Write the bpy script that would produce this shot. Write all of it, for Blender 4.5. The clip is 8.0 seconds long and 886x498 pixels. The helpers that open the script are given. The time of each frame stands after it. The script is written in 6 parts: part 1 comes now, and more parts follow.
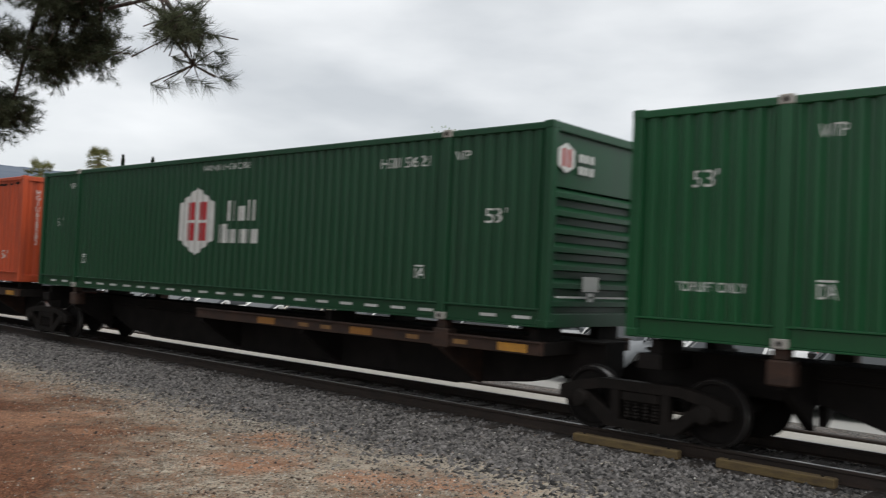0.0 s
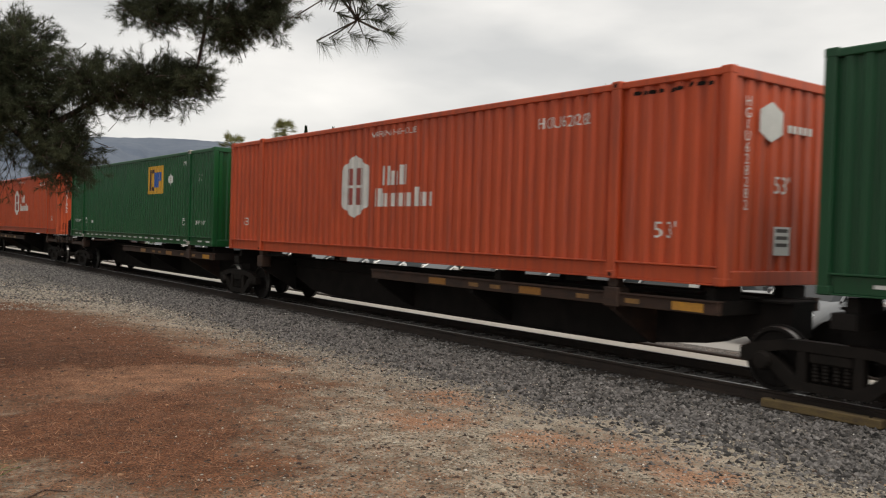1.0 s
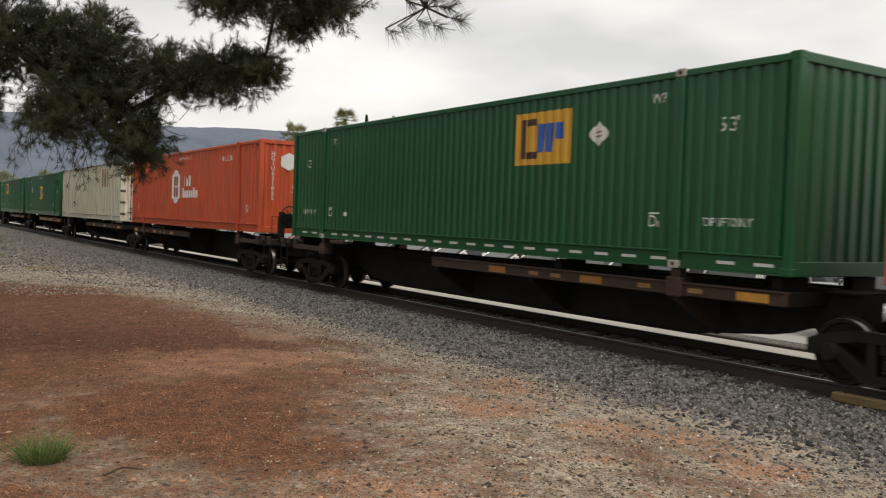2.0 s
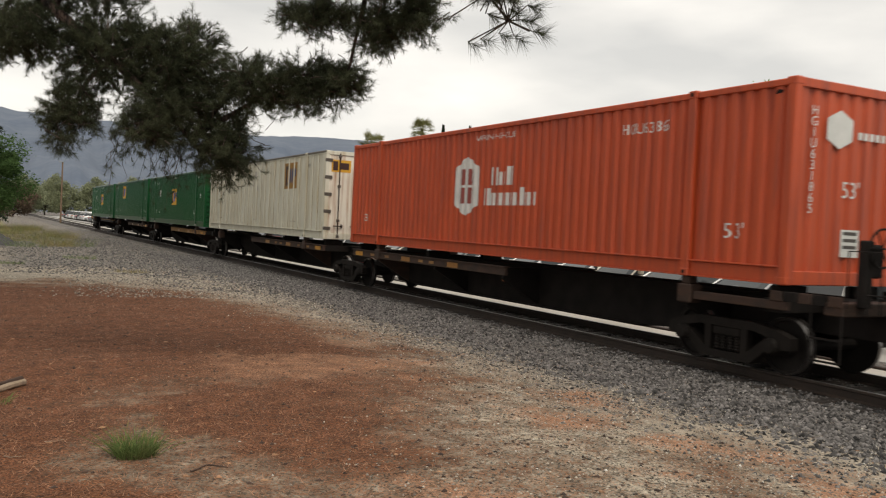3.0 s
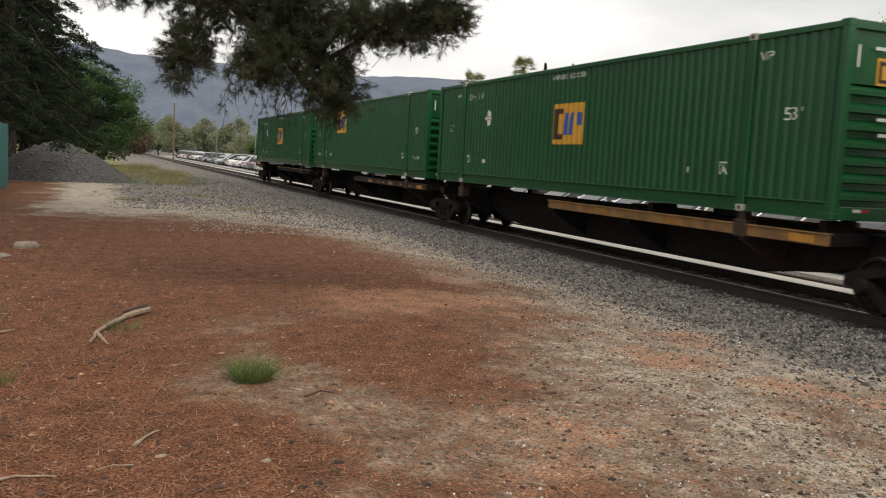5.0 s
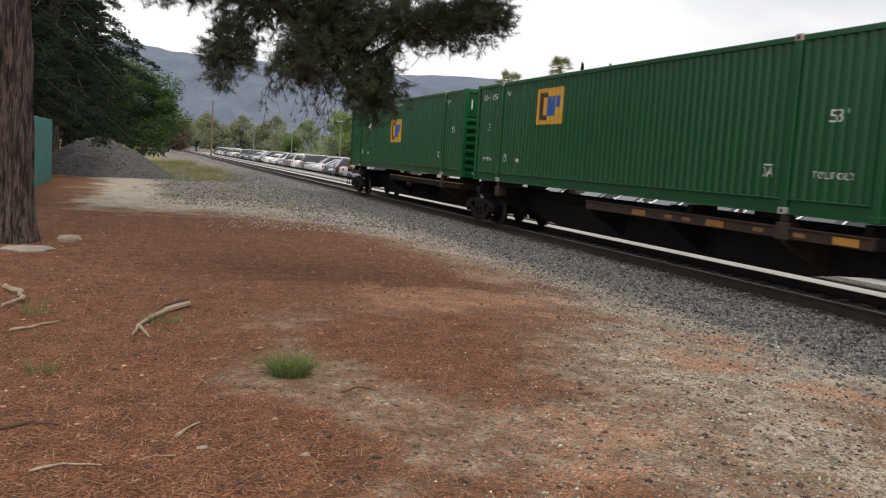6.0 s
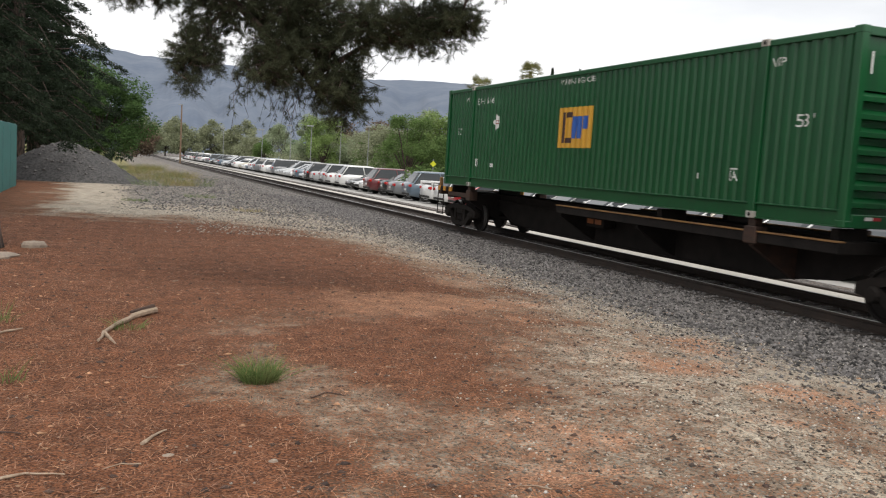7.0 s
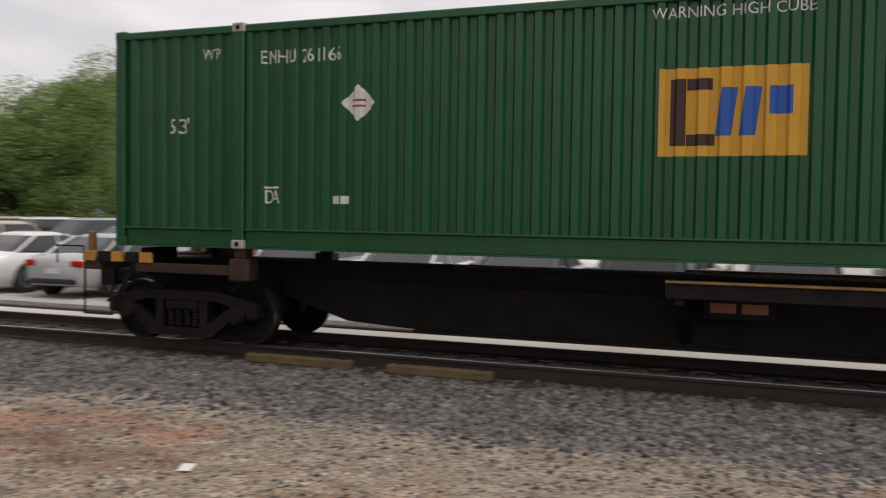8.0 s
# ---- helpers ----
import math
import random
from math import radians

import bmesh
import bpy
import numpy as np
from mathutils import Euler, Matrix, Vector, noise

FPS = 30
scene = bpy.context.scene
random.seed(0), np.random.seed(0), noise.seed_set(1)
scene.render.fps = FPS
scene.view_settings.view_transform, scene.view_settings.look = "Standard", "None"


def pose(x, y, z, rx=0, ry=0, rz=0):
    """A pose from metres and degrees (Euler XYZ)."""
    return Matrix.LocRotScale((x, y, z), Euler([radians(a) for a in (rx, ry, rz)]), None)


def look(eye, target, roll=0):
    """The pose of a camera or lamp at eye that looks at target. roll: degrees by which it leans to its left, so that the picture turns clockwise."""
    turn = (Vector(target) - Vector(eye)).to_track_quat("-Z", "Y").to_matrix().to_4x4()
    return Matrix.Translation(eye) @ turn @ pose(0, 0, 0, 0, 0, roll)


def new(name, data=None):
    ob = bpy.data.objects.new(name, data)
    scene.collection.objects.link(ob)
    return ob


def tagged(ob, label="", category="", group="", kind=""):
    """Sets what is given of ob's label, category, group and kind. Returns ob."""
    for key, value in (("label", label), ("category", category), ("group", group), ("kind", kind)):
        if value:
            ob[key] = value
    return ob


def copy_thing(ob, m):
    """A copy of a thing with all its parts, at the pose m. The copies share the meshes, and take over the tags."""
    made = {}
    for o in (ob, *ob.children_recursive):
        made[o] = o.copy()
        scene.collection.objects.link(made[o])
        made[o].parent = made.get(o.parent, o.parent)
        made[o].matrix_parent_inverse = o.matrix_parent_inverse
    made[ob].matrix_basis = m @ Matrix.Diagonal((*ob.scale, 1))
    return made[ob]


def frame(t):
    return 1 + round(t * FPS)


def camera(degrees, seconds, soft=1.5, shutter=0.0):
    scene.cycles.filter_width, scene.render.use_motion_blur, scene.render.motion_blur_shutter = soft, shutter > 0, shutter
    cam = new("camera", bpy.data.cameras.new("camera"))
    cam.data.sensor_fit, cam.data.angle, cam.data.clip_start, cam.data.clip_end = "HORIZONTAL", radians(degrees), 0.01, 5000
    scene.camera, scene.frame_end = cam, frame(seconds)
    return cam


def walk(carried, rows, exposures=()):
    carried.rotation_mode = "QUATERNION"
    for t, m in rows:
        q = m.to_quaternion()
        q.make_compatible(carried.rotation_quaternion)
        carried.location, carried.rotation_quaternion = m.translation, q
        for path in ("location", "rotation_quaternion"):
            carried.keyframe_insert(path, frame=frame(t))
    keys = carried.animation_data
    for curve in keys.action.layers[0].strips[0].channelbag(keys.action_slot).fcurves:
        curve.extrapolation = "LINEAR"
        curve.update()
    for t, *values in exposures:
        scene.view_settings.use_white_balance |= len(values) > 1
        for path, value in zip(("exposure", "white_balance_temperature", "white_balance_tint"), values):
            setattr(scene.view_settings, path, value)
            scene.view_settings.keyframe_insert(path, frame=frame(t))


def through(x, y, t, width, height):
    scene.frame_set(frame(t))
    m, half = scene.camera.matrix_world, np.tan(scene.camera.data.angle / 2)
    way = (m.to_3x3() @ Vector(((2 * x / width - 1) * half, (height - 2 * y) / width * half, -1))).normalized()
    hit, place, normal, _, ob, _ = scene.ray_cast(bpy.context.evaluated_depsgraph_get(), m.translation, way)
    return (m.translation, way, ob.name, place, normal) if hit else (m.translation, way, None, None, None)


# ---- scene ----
cam = camera(54.13, 8.0, soft=1.15, shutter=0.1)
# seconds, place in metres, yaw, pitch, lean in degrees
PATH = [
    (0.0, -0.046, -0.120, 1.863, -48.22, 1.82, 2.53), (0.1, -0.031, -0.144, 1.848, -45.18, 1.24, 2.76),
    (0.2, -0.028, -0.097, 1.847, -43.02, 0.62, 2.62), (0.3, 0.004, -0.084, 1.843, -41.15, -0.01, 2.69),
    (0.5, 0.096, -0.031, 1.802, -38.90, -0.91, 2.62), (0.6, 0.120, -0.011, 1.805, -38.30, -1.08, 2.43),
    (1.0, 0.134, 0.012, 1.801, -36.83, -1.04, 1.72), (1.5, 0.100, 0.041, 1.788, -34.80, -1.91, 1.61),
    (2.8, 0.039, -0.003, 1.785, -29.33, -1.24, 2.72), (3.0, 0.014, -0.015, 1.789, -28.05, -1.45, 2.77),
    (3.5, 0.009, 0.010, 1.754, -26.41, -4.24, 3.19), (4.0, 0.000, 0.000, 1.748, -26.17, -6.07, 3.45),
    (4.5, -0.022, -0.017, 1.748, -24.72, -6.12, 3.39), (5.0, -0.053, -0.036, 1.752, -21.70, -5.68, 3.00),
    (6.5, -0.102, -0.049, 1.749, -19.34, -5.92, 3.66), (7.0, -0.075, -0.050, 1.749, -21.34, -5.45, 3.52),
    (7.3, -0.073, -0.031, 1.759, -25.51, -4.55, 2.90), (7.5, -0.024, -0.034, 1.752, -30.94, -3.57, 1.33),
    (7.6, 0.028, -0.024, 1.725, -34.33, -3.06, -0.04), (7.7, 0.056, -0.010, 1.676, -40.85, -2.55, 0.37),
    (7.8, 0.123, -0.020, 1.661, -49.22, -2.26, 0.29), (7.9, 0.189, -0.042, 1.655, -58.87, -2.14, 0.37),
    (8.0, 0.272, -0.054, 1.658, -69.41, -2.09, 0.84)]
walk(cam, [(t, pose(x, y, z, 90 + pitch, 0, yaw) @ pose(0, 0, 0, 0, 0, lean)) for t, x, y, z, yaw, pitch, lean in PATH],
     exposures=[(0.0, 0.2, 6400, 8), (0.5, 0.2, 6900, 9), (1.5, 0.3, 7000, 9), (3.0, 0.36, 7200, 9), (3.5, 0.22, 7150, 9), (4.0, 0.36, 7350, 9), (5.0, 0.45, 7000, 10), (6.5, 0.62, 6650, 10), (7.4, 0.75, 6650, 11), (8.0, 0.25, 6850, 16)])

# ---- sky and light: high overcast ----
world = bpy.data.worlds.new("overcast_sky")
scene.world = world
world.use_nodes = True
wn, wl = world.node_tree.nodes, world.node_tree.links
sky = wn.new("ShaderNodeTexSky")
sky.sky_type, sky.sun_disc = "NISHITA", False
sky.sun_elevation, sky.sun_rotation = radians(52), radians(200)
dim = wn.new("ShaderNodeVectorMath")
dim.operation = "SCALE"
dim.inputs["Scale"].default_value = 0.1
wl.new(sky.outputs[0], dim.inputs[0])
place = wn.new("ShaderNodeTexCoord")
stretch = wn.new("ShaderNodeMapping")
stretch.inputs["Scale"].default_value = (1.6, 1.6, 5.0)
wl.new(place.outputs["Generated"], stretch.inputs[0])
cloud = wn.new("ShaderNodeTexNoise")
cloud.inputs["Scale"].default_value, cloud.inputs["Detail"].default_value = 2.3, 8
cloud.inputs["Roughness"].default_value = 0.45
wl.new(stretch.outputs[0], cloud.inputs["Vector"])
tone = wn.new("ShaderNodeValToRGB")
tone.color_ramp.elements[0].position, tone.color_ramp.elements[0].color = 0.34, (0.56, 0.575, 0.60, 1)
tone.color_ramp.elements[1].position, tone.color_ramp.elements[1].color = 0.70, (0.86, 0.86, 0.87, 1)
wl.new(cloud.outputs[0], tone.inputs[0])
both = wn.new("ShaderNodeMix")
both.data_type = "RGBA"
both.inputs["Factor"].default_value = 0.93
wl.new(dim.outputs[0], both.inputs["A"])
wl.new(tone.outputs[0], both.inputs["B"])
wl.new(both.outputs["Result"], wn["Background"].inputs[0])
wn["Background"].inputs[1].default_value = 1.0
sun = new("sun", bpy.data.lights.new("sun", "SUN"))
sun.data.energy, sun.data.angle, sun.data.color = 1.35, radians(32), (1.0, 0.96, 0.9)
sun.matrix_world = look((0, 0, 30), (0.12, 1.0, 28.5))


# ---- materials ----
def material(name, base, other=None, rough=0.7, metal=0.0, scale=6.0, fine=60.0, bump=0.15, depth=0.01, stretch=(1, 1, 1), mix=(0.35, 0.7), island=0.0, per_object=0.0, coat=0.0):
    """A surface with two scales of variation between two colours, and fine relief."""
    m = bpy.data.materials.new(name)
    m.use_nodes = True
    n, l = m.node_tree.nodes, m.node_tree.links
    b = n["Principled BSDF"]
    b.inputs["Roughness"].default_value, b.inputs["Metallic"].default_value = rough, metal
    b.inputs["Coat Weight"].default_value = coat
    co = n.new("ShaderNodeTexCoord")
    mp = n.new("ShaderNodeMapping")
    mp.inputs["Scale"].default_value = stretch
    l.new(co.outputs["Object"], mp.inputs[0])
    big, small = n.new("ShaderNodeTexNoise"), n.new("ShaderNodeTexNoise")
    big.inputs["Scale"].default_value, small.inputs["Scale"].default_value = scale, fine
    big.inputs["Detail"].default_value, small.inputs["Detail"].default_value = 6, 3
    l.new(mp.outputs[0], big.inputs["Vector"])
    l.new(mp.outputs[0], small.inputs["Vector"])
    avg = n.new("ShaderNodeMix")
    avg.inputs["Factor"].default_value = 0.35
    l.new(big.outputs[0], avg.inputs["A"])
    l.new(small.outputs[0], avg.inputs["B"])
    ramp = n.new("ShaderNodeValToRGB")
    other = other or tuple(c * 0.7 for c in base)
    ramp.color_ramp.elements[0].position, ramp.color_ramp.elements[0].color = mix[0], (*base, 1)
    ramp.color_ramp.elements[1].position, ramp.color_ramp.elements[1].color = mix[1], (*other, 1)
    l.new(avg.outputs["Result"], ramp.inputs[0])
    out = ramp.outputs[0]
    if island or per_object:
        src = n.new("ShaderNodeNewGeometry").outputs["Random Per Island"] if island else n.new("ShaderNodeObjectInfo").outputs["Random"]
        span = n.new("ShaderNodeMapRange")
        amount = island or per_object
        span.inputs["To Min"].default_value, span.inputs["To Max"].default_value = 1 - amount, 1 + amount
        l.new(src, span.inputs["Value"])
        vm = n.new("ShaderNodeVectorMath")
        vm.operation = "SCALE"
        l.new(out, vm.inputs[0])
        l.new(span.outputs[0], vm.inputs["Scale"])
        out = vm.outputs[0]
    l.new(out, b.inputs["Base Color"])
    bp = n.new("ShaderNodeBump")
    bp.inputs["Strength"].default_value, bp.inputs["Distance"].default_value = bump, depth
    l.new(small.outputs[0], bp.inputs["Height"])
    l.new(bp.outputs[0], b.inputs["Normal"])
    return m


def leaf_material(name, base, other, through=0.4):
    m = material(name, base, other, rough=0.6, scale=1.5, fine=9.0, bump=0.0, island=0.35)
    b = m.node_tree.nodes["Principled BSDF"]
    b.inputs["Specular IOR Level"].default_value = 0.08
    n, l = m.node_tree.nodes, m.node_tree.links
    glow, both_s = n.new("ShaderNodeBsdfTranslucent"), n.new("ShaderNodeMixShader")
    l.new(b.inputs["Base Color"].links[0].from_socket, glow.inputs["Color"])
    both_s.inputs[0].default_value = through
    l.new(b.outputs[0], both_s.inputs[1])
    l.new(glow.outputs[0], both_s.inputs[2])
    l.new(both_s.outputs[0], next(q for q in n if q.type == "OUTPUT_MATERIAL").inputs[0])
    return m


def paint_material(name, base, dirt, streak=0.5, rough=0.45, reach=0.5):
    """Sheet-steel paint with stains that run down and rust or road dirt."""
    m = material(name, base, tuple(c * 0.8 for c in base), rough=rough, scale=1.1, fine=30, bump=0.05, depth=0.004, mix=(0.3, 0.75))
    n, l = m.node_tree.nodes, m.node_tree.links
    b = n["Principled BSDF"]
    old = b.inputs["Base Color"].links[0].from_socket
    co = next(q for q in n if q.type == "TEX_COORD")
    mp = n.new("ShaderNodeMapping")
    mp.inputs["Scale"].default_value = (5.0, 5.0, 0.35)
    l.new(co.outputs["Object"], mp.inputs[0])
    run = n.new("ShaderNodeTexNoise")
    run.inputs["Scale"].default_value, run.inputs["Detail"].default_value = 1.6, 8
    l.new(mp.outputs[0], run.inputs["Vector"])
    cut = n.new("ShaderNodeMapRange")
    cut.inputs["From Min"].default_value, cut.inputs["From Max"].default_value = reach, reach + 0.26
    cut.inputs["To Max"].default_value = streak
    l.new(run.outputs[0], cut.inputs["Value"])
    mx = n.new("ShaderNodeMix")
    mx.data_type = "RGBA"
    mx.inputs["B"].default_value = (*dirt, 1)
    l.new(cut.outputs[0], mx.inputs["Factor"])
    l.new(old, mx.inputs["A"])
    l.new(mx.outputs["Result"], b.inputs["Base Color"])
    return m


GREEN = paint_material("green_container_paint", (0.004, 0.085, 0.024), (0.007, 0.042, 0.018), 0.6, 0.34)
GREEN_DARK = paint_material("dark_green_container_paint", (0.004, 0.062, 0.021), (0.007, 0.034, 0.015), 0.5, 0.42)
RED = paint_material("orange_red_container_paint", (0.56, 0.085, 0.026), (0.24, 0.050, 0.030), 0.65, 0.5, 0.46)
WHITE = paint_material("weathered_white_paint", (0.68, 0.665, 0.565), (0.40, 0.31, 0.16), 0.62, 0.5, 0.46)
WHITE_DOOR = paint_material("rust_streaked_white_paint", (0.80, 0.765, 0.67), (0.32, 0.155, 0.06), 0.85, 0.5, 0.49)
HINGE = material("grey_brown_hinge_steel", (0.10, 0.085, 0.07), (0.05, 0.04, 0.033), rough=0.7, scale=9, fine=50)
STEEL = material("sooty_rusted_steel", (0.020, 0.0165, 0.015), (0.008, 0.007, 0.0065), rough=0.75, scale=3, fine=40, bump=0.2)
MUSTARD = material("mustard_painted_sill", (0.32, 0.17, 0.05), (0.12, 0.06, 0.03), rough=0.7, scale=2.5, fine=30, bump=0.2)
HEAP = material("dark_crushed_stone_heap", (0.10, 0.096, 0.094), (0.030, 0.029, 0.029), rough=0.95, scale=9, fine=22, bump=1.0, depth=0.06, mix=(0.4, 0.62))
RUST = material("brown_rusted_sill", (0.058, 0.027, 0.016), (0.014, 0.010, 0.008), rough=0.8, scale=2.5, fine=30, bump=0.2, stretch=(1, 1, 2.5))
CAST = material("grimy_cast_steel", (0.018, 0.014, 0.012), (0.008, 0.007, 0.006), rough=0.7, scale=5, fine=50, bump=0.25)
for sooty in (STEEL, CAST):
    sooty.node_tree.nodes["Principled BSDF"].inputs["Specular IOR Level"].default_value = 0.15
TREAD = material("polished_wheel_steel", (0.35, 0.34, 0.33), (0.22, 0.2, 0.19), rough=0.35, metal=0.9, scale=6, fine=60, bump=0.05)
YELLOW = material("worn_yellow_paint", (0.62, 0.30, 0.03), (0.35, 0.16, 0.04), rough=0.6, scale=5, fine=40)
EMBER = material("faded_orange_reflector", (0.30, 0.10, 0.03), (0.22, 0.07, 0.025), rough=0.5, scale=20, fine=120)
AMBER = material("amber_reflector", (0.36, 0.16, 0.035), (0.22, 0.10, 0.03), rough=0.3, scale=20, fine=120)
LETTER = material("white_lettering_paint", (0.72, 0.72, 0.70), (0.55, 0.56, 0.54), rough=0.6, scale=4, fine=50)
LETTER_DARK = material("dark_lettering_paint", (0.05, 0.045, 0.04), (0.09, 0.08, 0.07), rough=0.6, scale=5, fine=50)
EMBLEM_RED = material("red_emblem_paint", (0.45, 0.012, 0.02), (0.35, 0.015, 0.02), rough=0.5)
EMBLEM_GREY = material("faded_red_emblem_paint", (0.30, 0.055, 0.045), (0.22, 0.06, 0.05), rough=0.6)
PANEL_YELLOW = material("yellow_emblem_panel", (0.66, 0.36, 0.035), (0.55, 0.29, 0.03), rough=0.5, scale=3)
PANEL_OCHRE = material("ochre_emblem_panel", (0.36, 0.19, 0.04), (0.28, 0.15, 0.035), rough=0.6, scale=3)
EMBLEM_BROWN = material("dark_brown_emblem", (0.035, 0.012, 0.010), (0.05, 0.02, 0.015), rough=0.5)
FADED_BLUE = material("faded_blue_emblem", (0.035, 0.075, 0.19), (0.07, 0.06, 0.09), rough=0.6, scale=5)
EMBLEM_BLUE = material("blue_emblem", (0.015, 0.10, 0.42), (0.02, 0.085, 0.33), rough=0.5)
ROOF_EDGE = material("weathered_grey_roof_edge", (0.19, 0.175, 0.155), (0.07, 0.06, 0.05), rough=0.8, scale=2.5, fine=25, bump=0.3)
# ochre colour for the painted shade lines along the ribs
RIB_SHADE = material("ochre_rib_shade_paint", (0.36, 0.27, 0.16), (0.20, 0.14, 0.08), rough=0.8, scale=2.5, fine=25)
CASTING = material("pale_corner_casting", (0.48, 0.47, 0.44), (0.25, 0.22, 0.18), rough=0.6, scale=8)
RUBBER = material("black_rubber", (0.018, 0.018, 0.018), (0.03, 0.03, 0.028), rough=0.85, scale=8)
GLASS = material("dark_car_glass", (0.03, 0.035, 0.038), (0.045, 0.05, 0.053), rough=0.06, scale=1.0, bump=0.0)
RIM = material("alloy_rim", (0.5, 0.5, 0.5), (0.35, 0.35, 0.35), rough=0.35, metal=0.8)
TAIL = material("red_tail_lamp", (0.45, 0.01, 0.01), (0.35, 0.008, 0.008), rough=0.2)
HEAD = material("clear_head_lamp", (0.6, 0.62, 0.64), (0.4, 0.42, 0.44), rough=0.15)
BARK = material("furrowed_pine_bark", (0.115, 0.080, 0.064), (0.014, 0.010, 0.008), rough=0.9, scale=9, fine=24, bump=1.0, depth=0.04, stretch=(1.7, 1.7, 0.28), mix=(0.42, 0.57))
NEEDLE = leaf_material("pine_needles", (0.100, 0.113, 0.066), (0.036, 0.044, 0.028))
LEAF = leaf_material("green_leaves", (0.33, 0.40, 0.14), (0.18, 0.25, 0.08), 0.5)
LEAF_MID = leaf_material("mid_green_leaves", (0.27, 0.36, 0.13), (0.15, 0.22, 0.08), 0.5)
# green for far trees, lightened and greyed in place of haze
LEAF_HAZED = leaf_material("haze_paled_green_leaves", (0.32, 0.37, 0.235), (0.22, 0.27, 0.165), 0.5)
LEAF_DARK = leaf_material("dark_green_leaves", (0.17, 0.25, 0.085), (0.085, 0.14, 0.05), 0.5)
# olive for far trees, its colour paled to give haze
LEAF_OLIVE_HAZED = leaf_material("haze_paled_olive_leaves", (0.31, 0.33, 0.21), (0.21, 0.235, 0.145), 0.5)
LEAF_BARE = leaf_material("bare_brown_twigs", (0.19, 0.14, 0.10), (0.11, 0.08, 0.06))
PALM_LEAF = leaf_material("palm_fronds", (0.15, 0.18, 0.065), (0.24, 0.20, 0.10))
PALM_TRUNK = material("tan_palm_trunk", (0.27, 0.21, 0.15), (0.17, 0.13, 0.09), rough=0.9, scale=3)
CYPRESS = leaf_material("cypress_foliage", (0.022, 0.040, 0.020), (0.012, 0.022, 0.013))
CONIFER = leaf_material("dark_conifer_sprays", (0.040, 0.057, 0.034), (0.016, 0.025, 0.016))
LEAF_DEEP = leaf_material("deep_green_leaves", (0.105, 0.175, 0.06), (0.05, 0.095, 0.036), 0.5)
GRASS = leaf_material("green_grass_blades", (0.12, 0.20, 0.06), (0.21, 0.23, 0.10))
DRY = leaf_material("dry_yellow_grass", (0.36, 0.29, 0.13), (0.24, 0.22, 0.09))
LEAF_LITTER = material("dry_curled_leaves", (0.46, 0.27, 0.15), (0.24, 0.11, 0.06), rough=0.8, island=0.5)
STRAW = material("dry_pine_needle_litter", (0.36, 0.20, 0.115), (0.15, 0.055, 0.034), rough=0.8, island=0.7)
STONE = material("crushed_grey_stone", (0.158, 0.147, 0.142), (0.024, 0.022, 0.022), rough=0.85, scale=12, fine=90, bump=0.2, island=0.95)
DARK_STONE = material("dark_loose_stone", (0.060, 0.043, 0.034), (0.03, 0.022, 0.018), rough=0.85, scale=12, fine=90, bump=0.2, island=0.6)
QUARTZ = material("white_quartz", (0.68, 0.66, 0.62), (0.5, 0.48, 0.44), rough=0.6, scale=12, fine=90, bump=0.2, island=0.3)
PEBBLE = material("mixed_pale_pebbles", (0.36, 0.32, 0.265), (0.115, 0.102, 0.088), rough=0.85, scale=12, fine=90, bump=0.2, island=0.9)
DARK_CHIP = material("dark_wood_chips", (0.07, 0.04, 0.028), (0.04, 0.025, 0.02), rough=0.85, island=0.5)
PALE_WOOD = material("bleached_dead_wood", (0.42, 0.33, 0.24), (0.17, 0.11, 0.075), rough=0.8, scale=9, fine=60, bump=0.4, stretch=(1, 1, 1))
PAPER = material("white_paper_scrap", (0.75, 0.73, 0.68), (0.62, 0.6, 0.56), rough=0.8)
TEAL = material("teal_fence_sheeting", (0.006, 0.150, 0.135), (0.006, 0.10, 0.092), rough=0.6, scale=2, fine=60, bump=0.1)
WOOD_POLE = material("weathered_utility_pole_wood", (0.20, 0.13, 0.085), (0.12, 0.08, 0.05), rough=0.85, scale=4, stretch=(3, 3, 0.3))
METAL_POLE = material("galvanised_pole", (0.33, 0.34, 0.34), (0.24, 0.25, 0.25), rough=0.5, metal=0.4)
RAIL_SIDE = material("brown_rail_steel", (0.040, 0.025, 0.018), (0.018, 0.013, 0.010), rough=0.75, scale=3, fine=40)
RAIL_TOP = material("polished_rail_head", (0.42, 0.41, 0.40), (0.25, 0.23, 0.22), rough=0.3, metal=0.9, scale=2, stretch=(6, 0.6, 1))
TIE = material("creosoted_timber_tie", (0.038, 0.028, 0.022), (0.016, 0.013, 0.011), rough=0.9, scale=4, fine=30, bump=0.5, stretch=(0.5, 4, 4), per_object=0.35)
YELLOW_WOOD = material("worn_yellow_timber", (0.165, 0.115, 0.045), (0.075, 0.05, 0.03), rough=0.85, scale=4, fine=25, bump=0.3, stretch=(4, 0.8, 4))
ASPHALT = material("sun_bleached_asphalt", (0.43, 0.42, 0.40), (0.33, 0.32, 0.30), rough=0.9, scale=0.4, fine=60, bump=0.2)
CONCRETE = material("pale_concrete_strip", (0.54, 0.515, 0.465), (0.40, 0.37, 0.325), rough=0.9, scale=0.7, fine=40, bump=0.2)
LINE = material("white_bay_line", (0.6, 0.6, 0.58), (0.4, 0.4, 0.38), rough=0.8, scale=5)
# distance haze is mixed into the hillside's blue-grey base colour
HILL = material("wooded_hillside_painted_haze", (0.082, 0.108, 0.155), (0.122, 0.148, 0.19), rough=1.0, scale=0.012, fine=0.09, bump=0.0, mix=(0.36, 0.62))
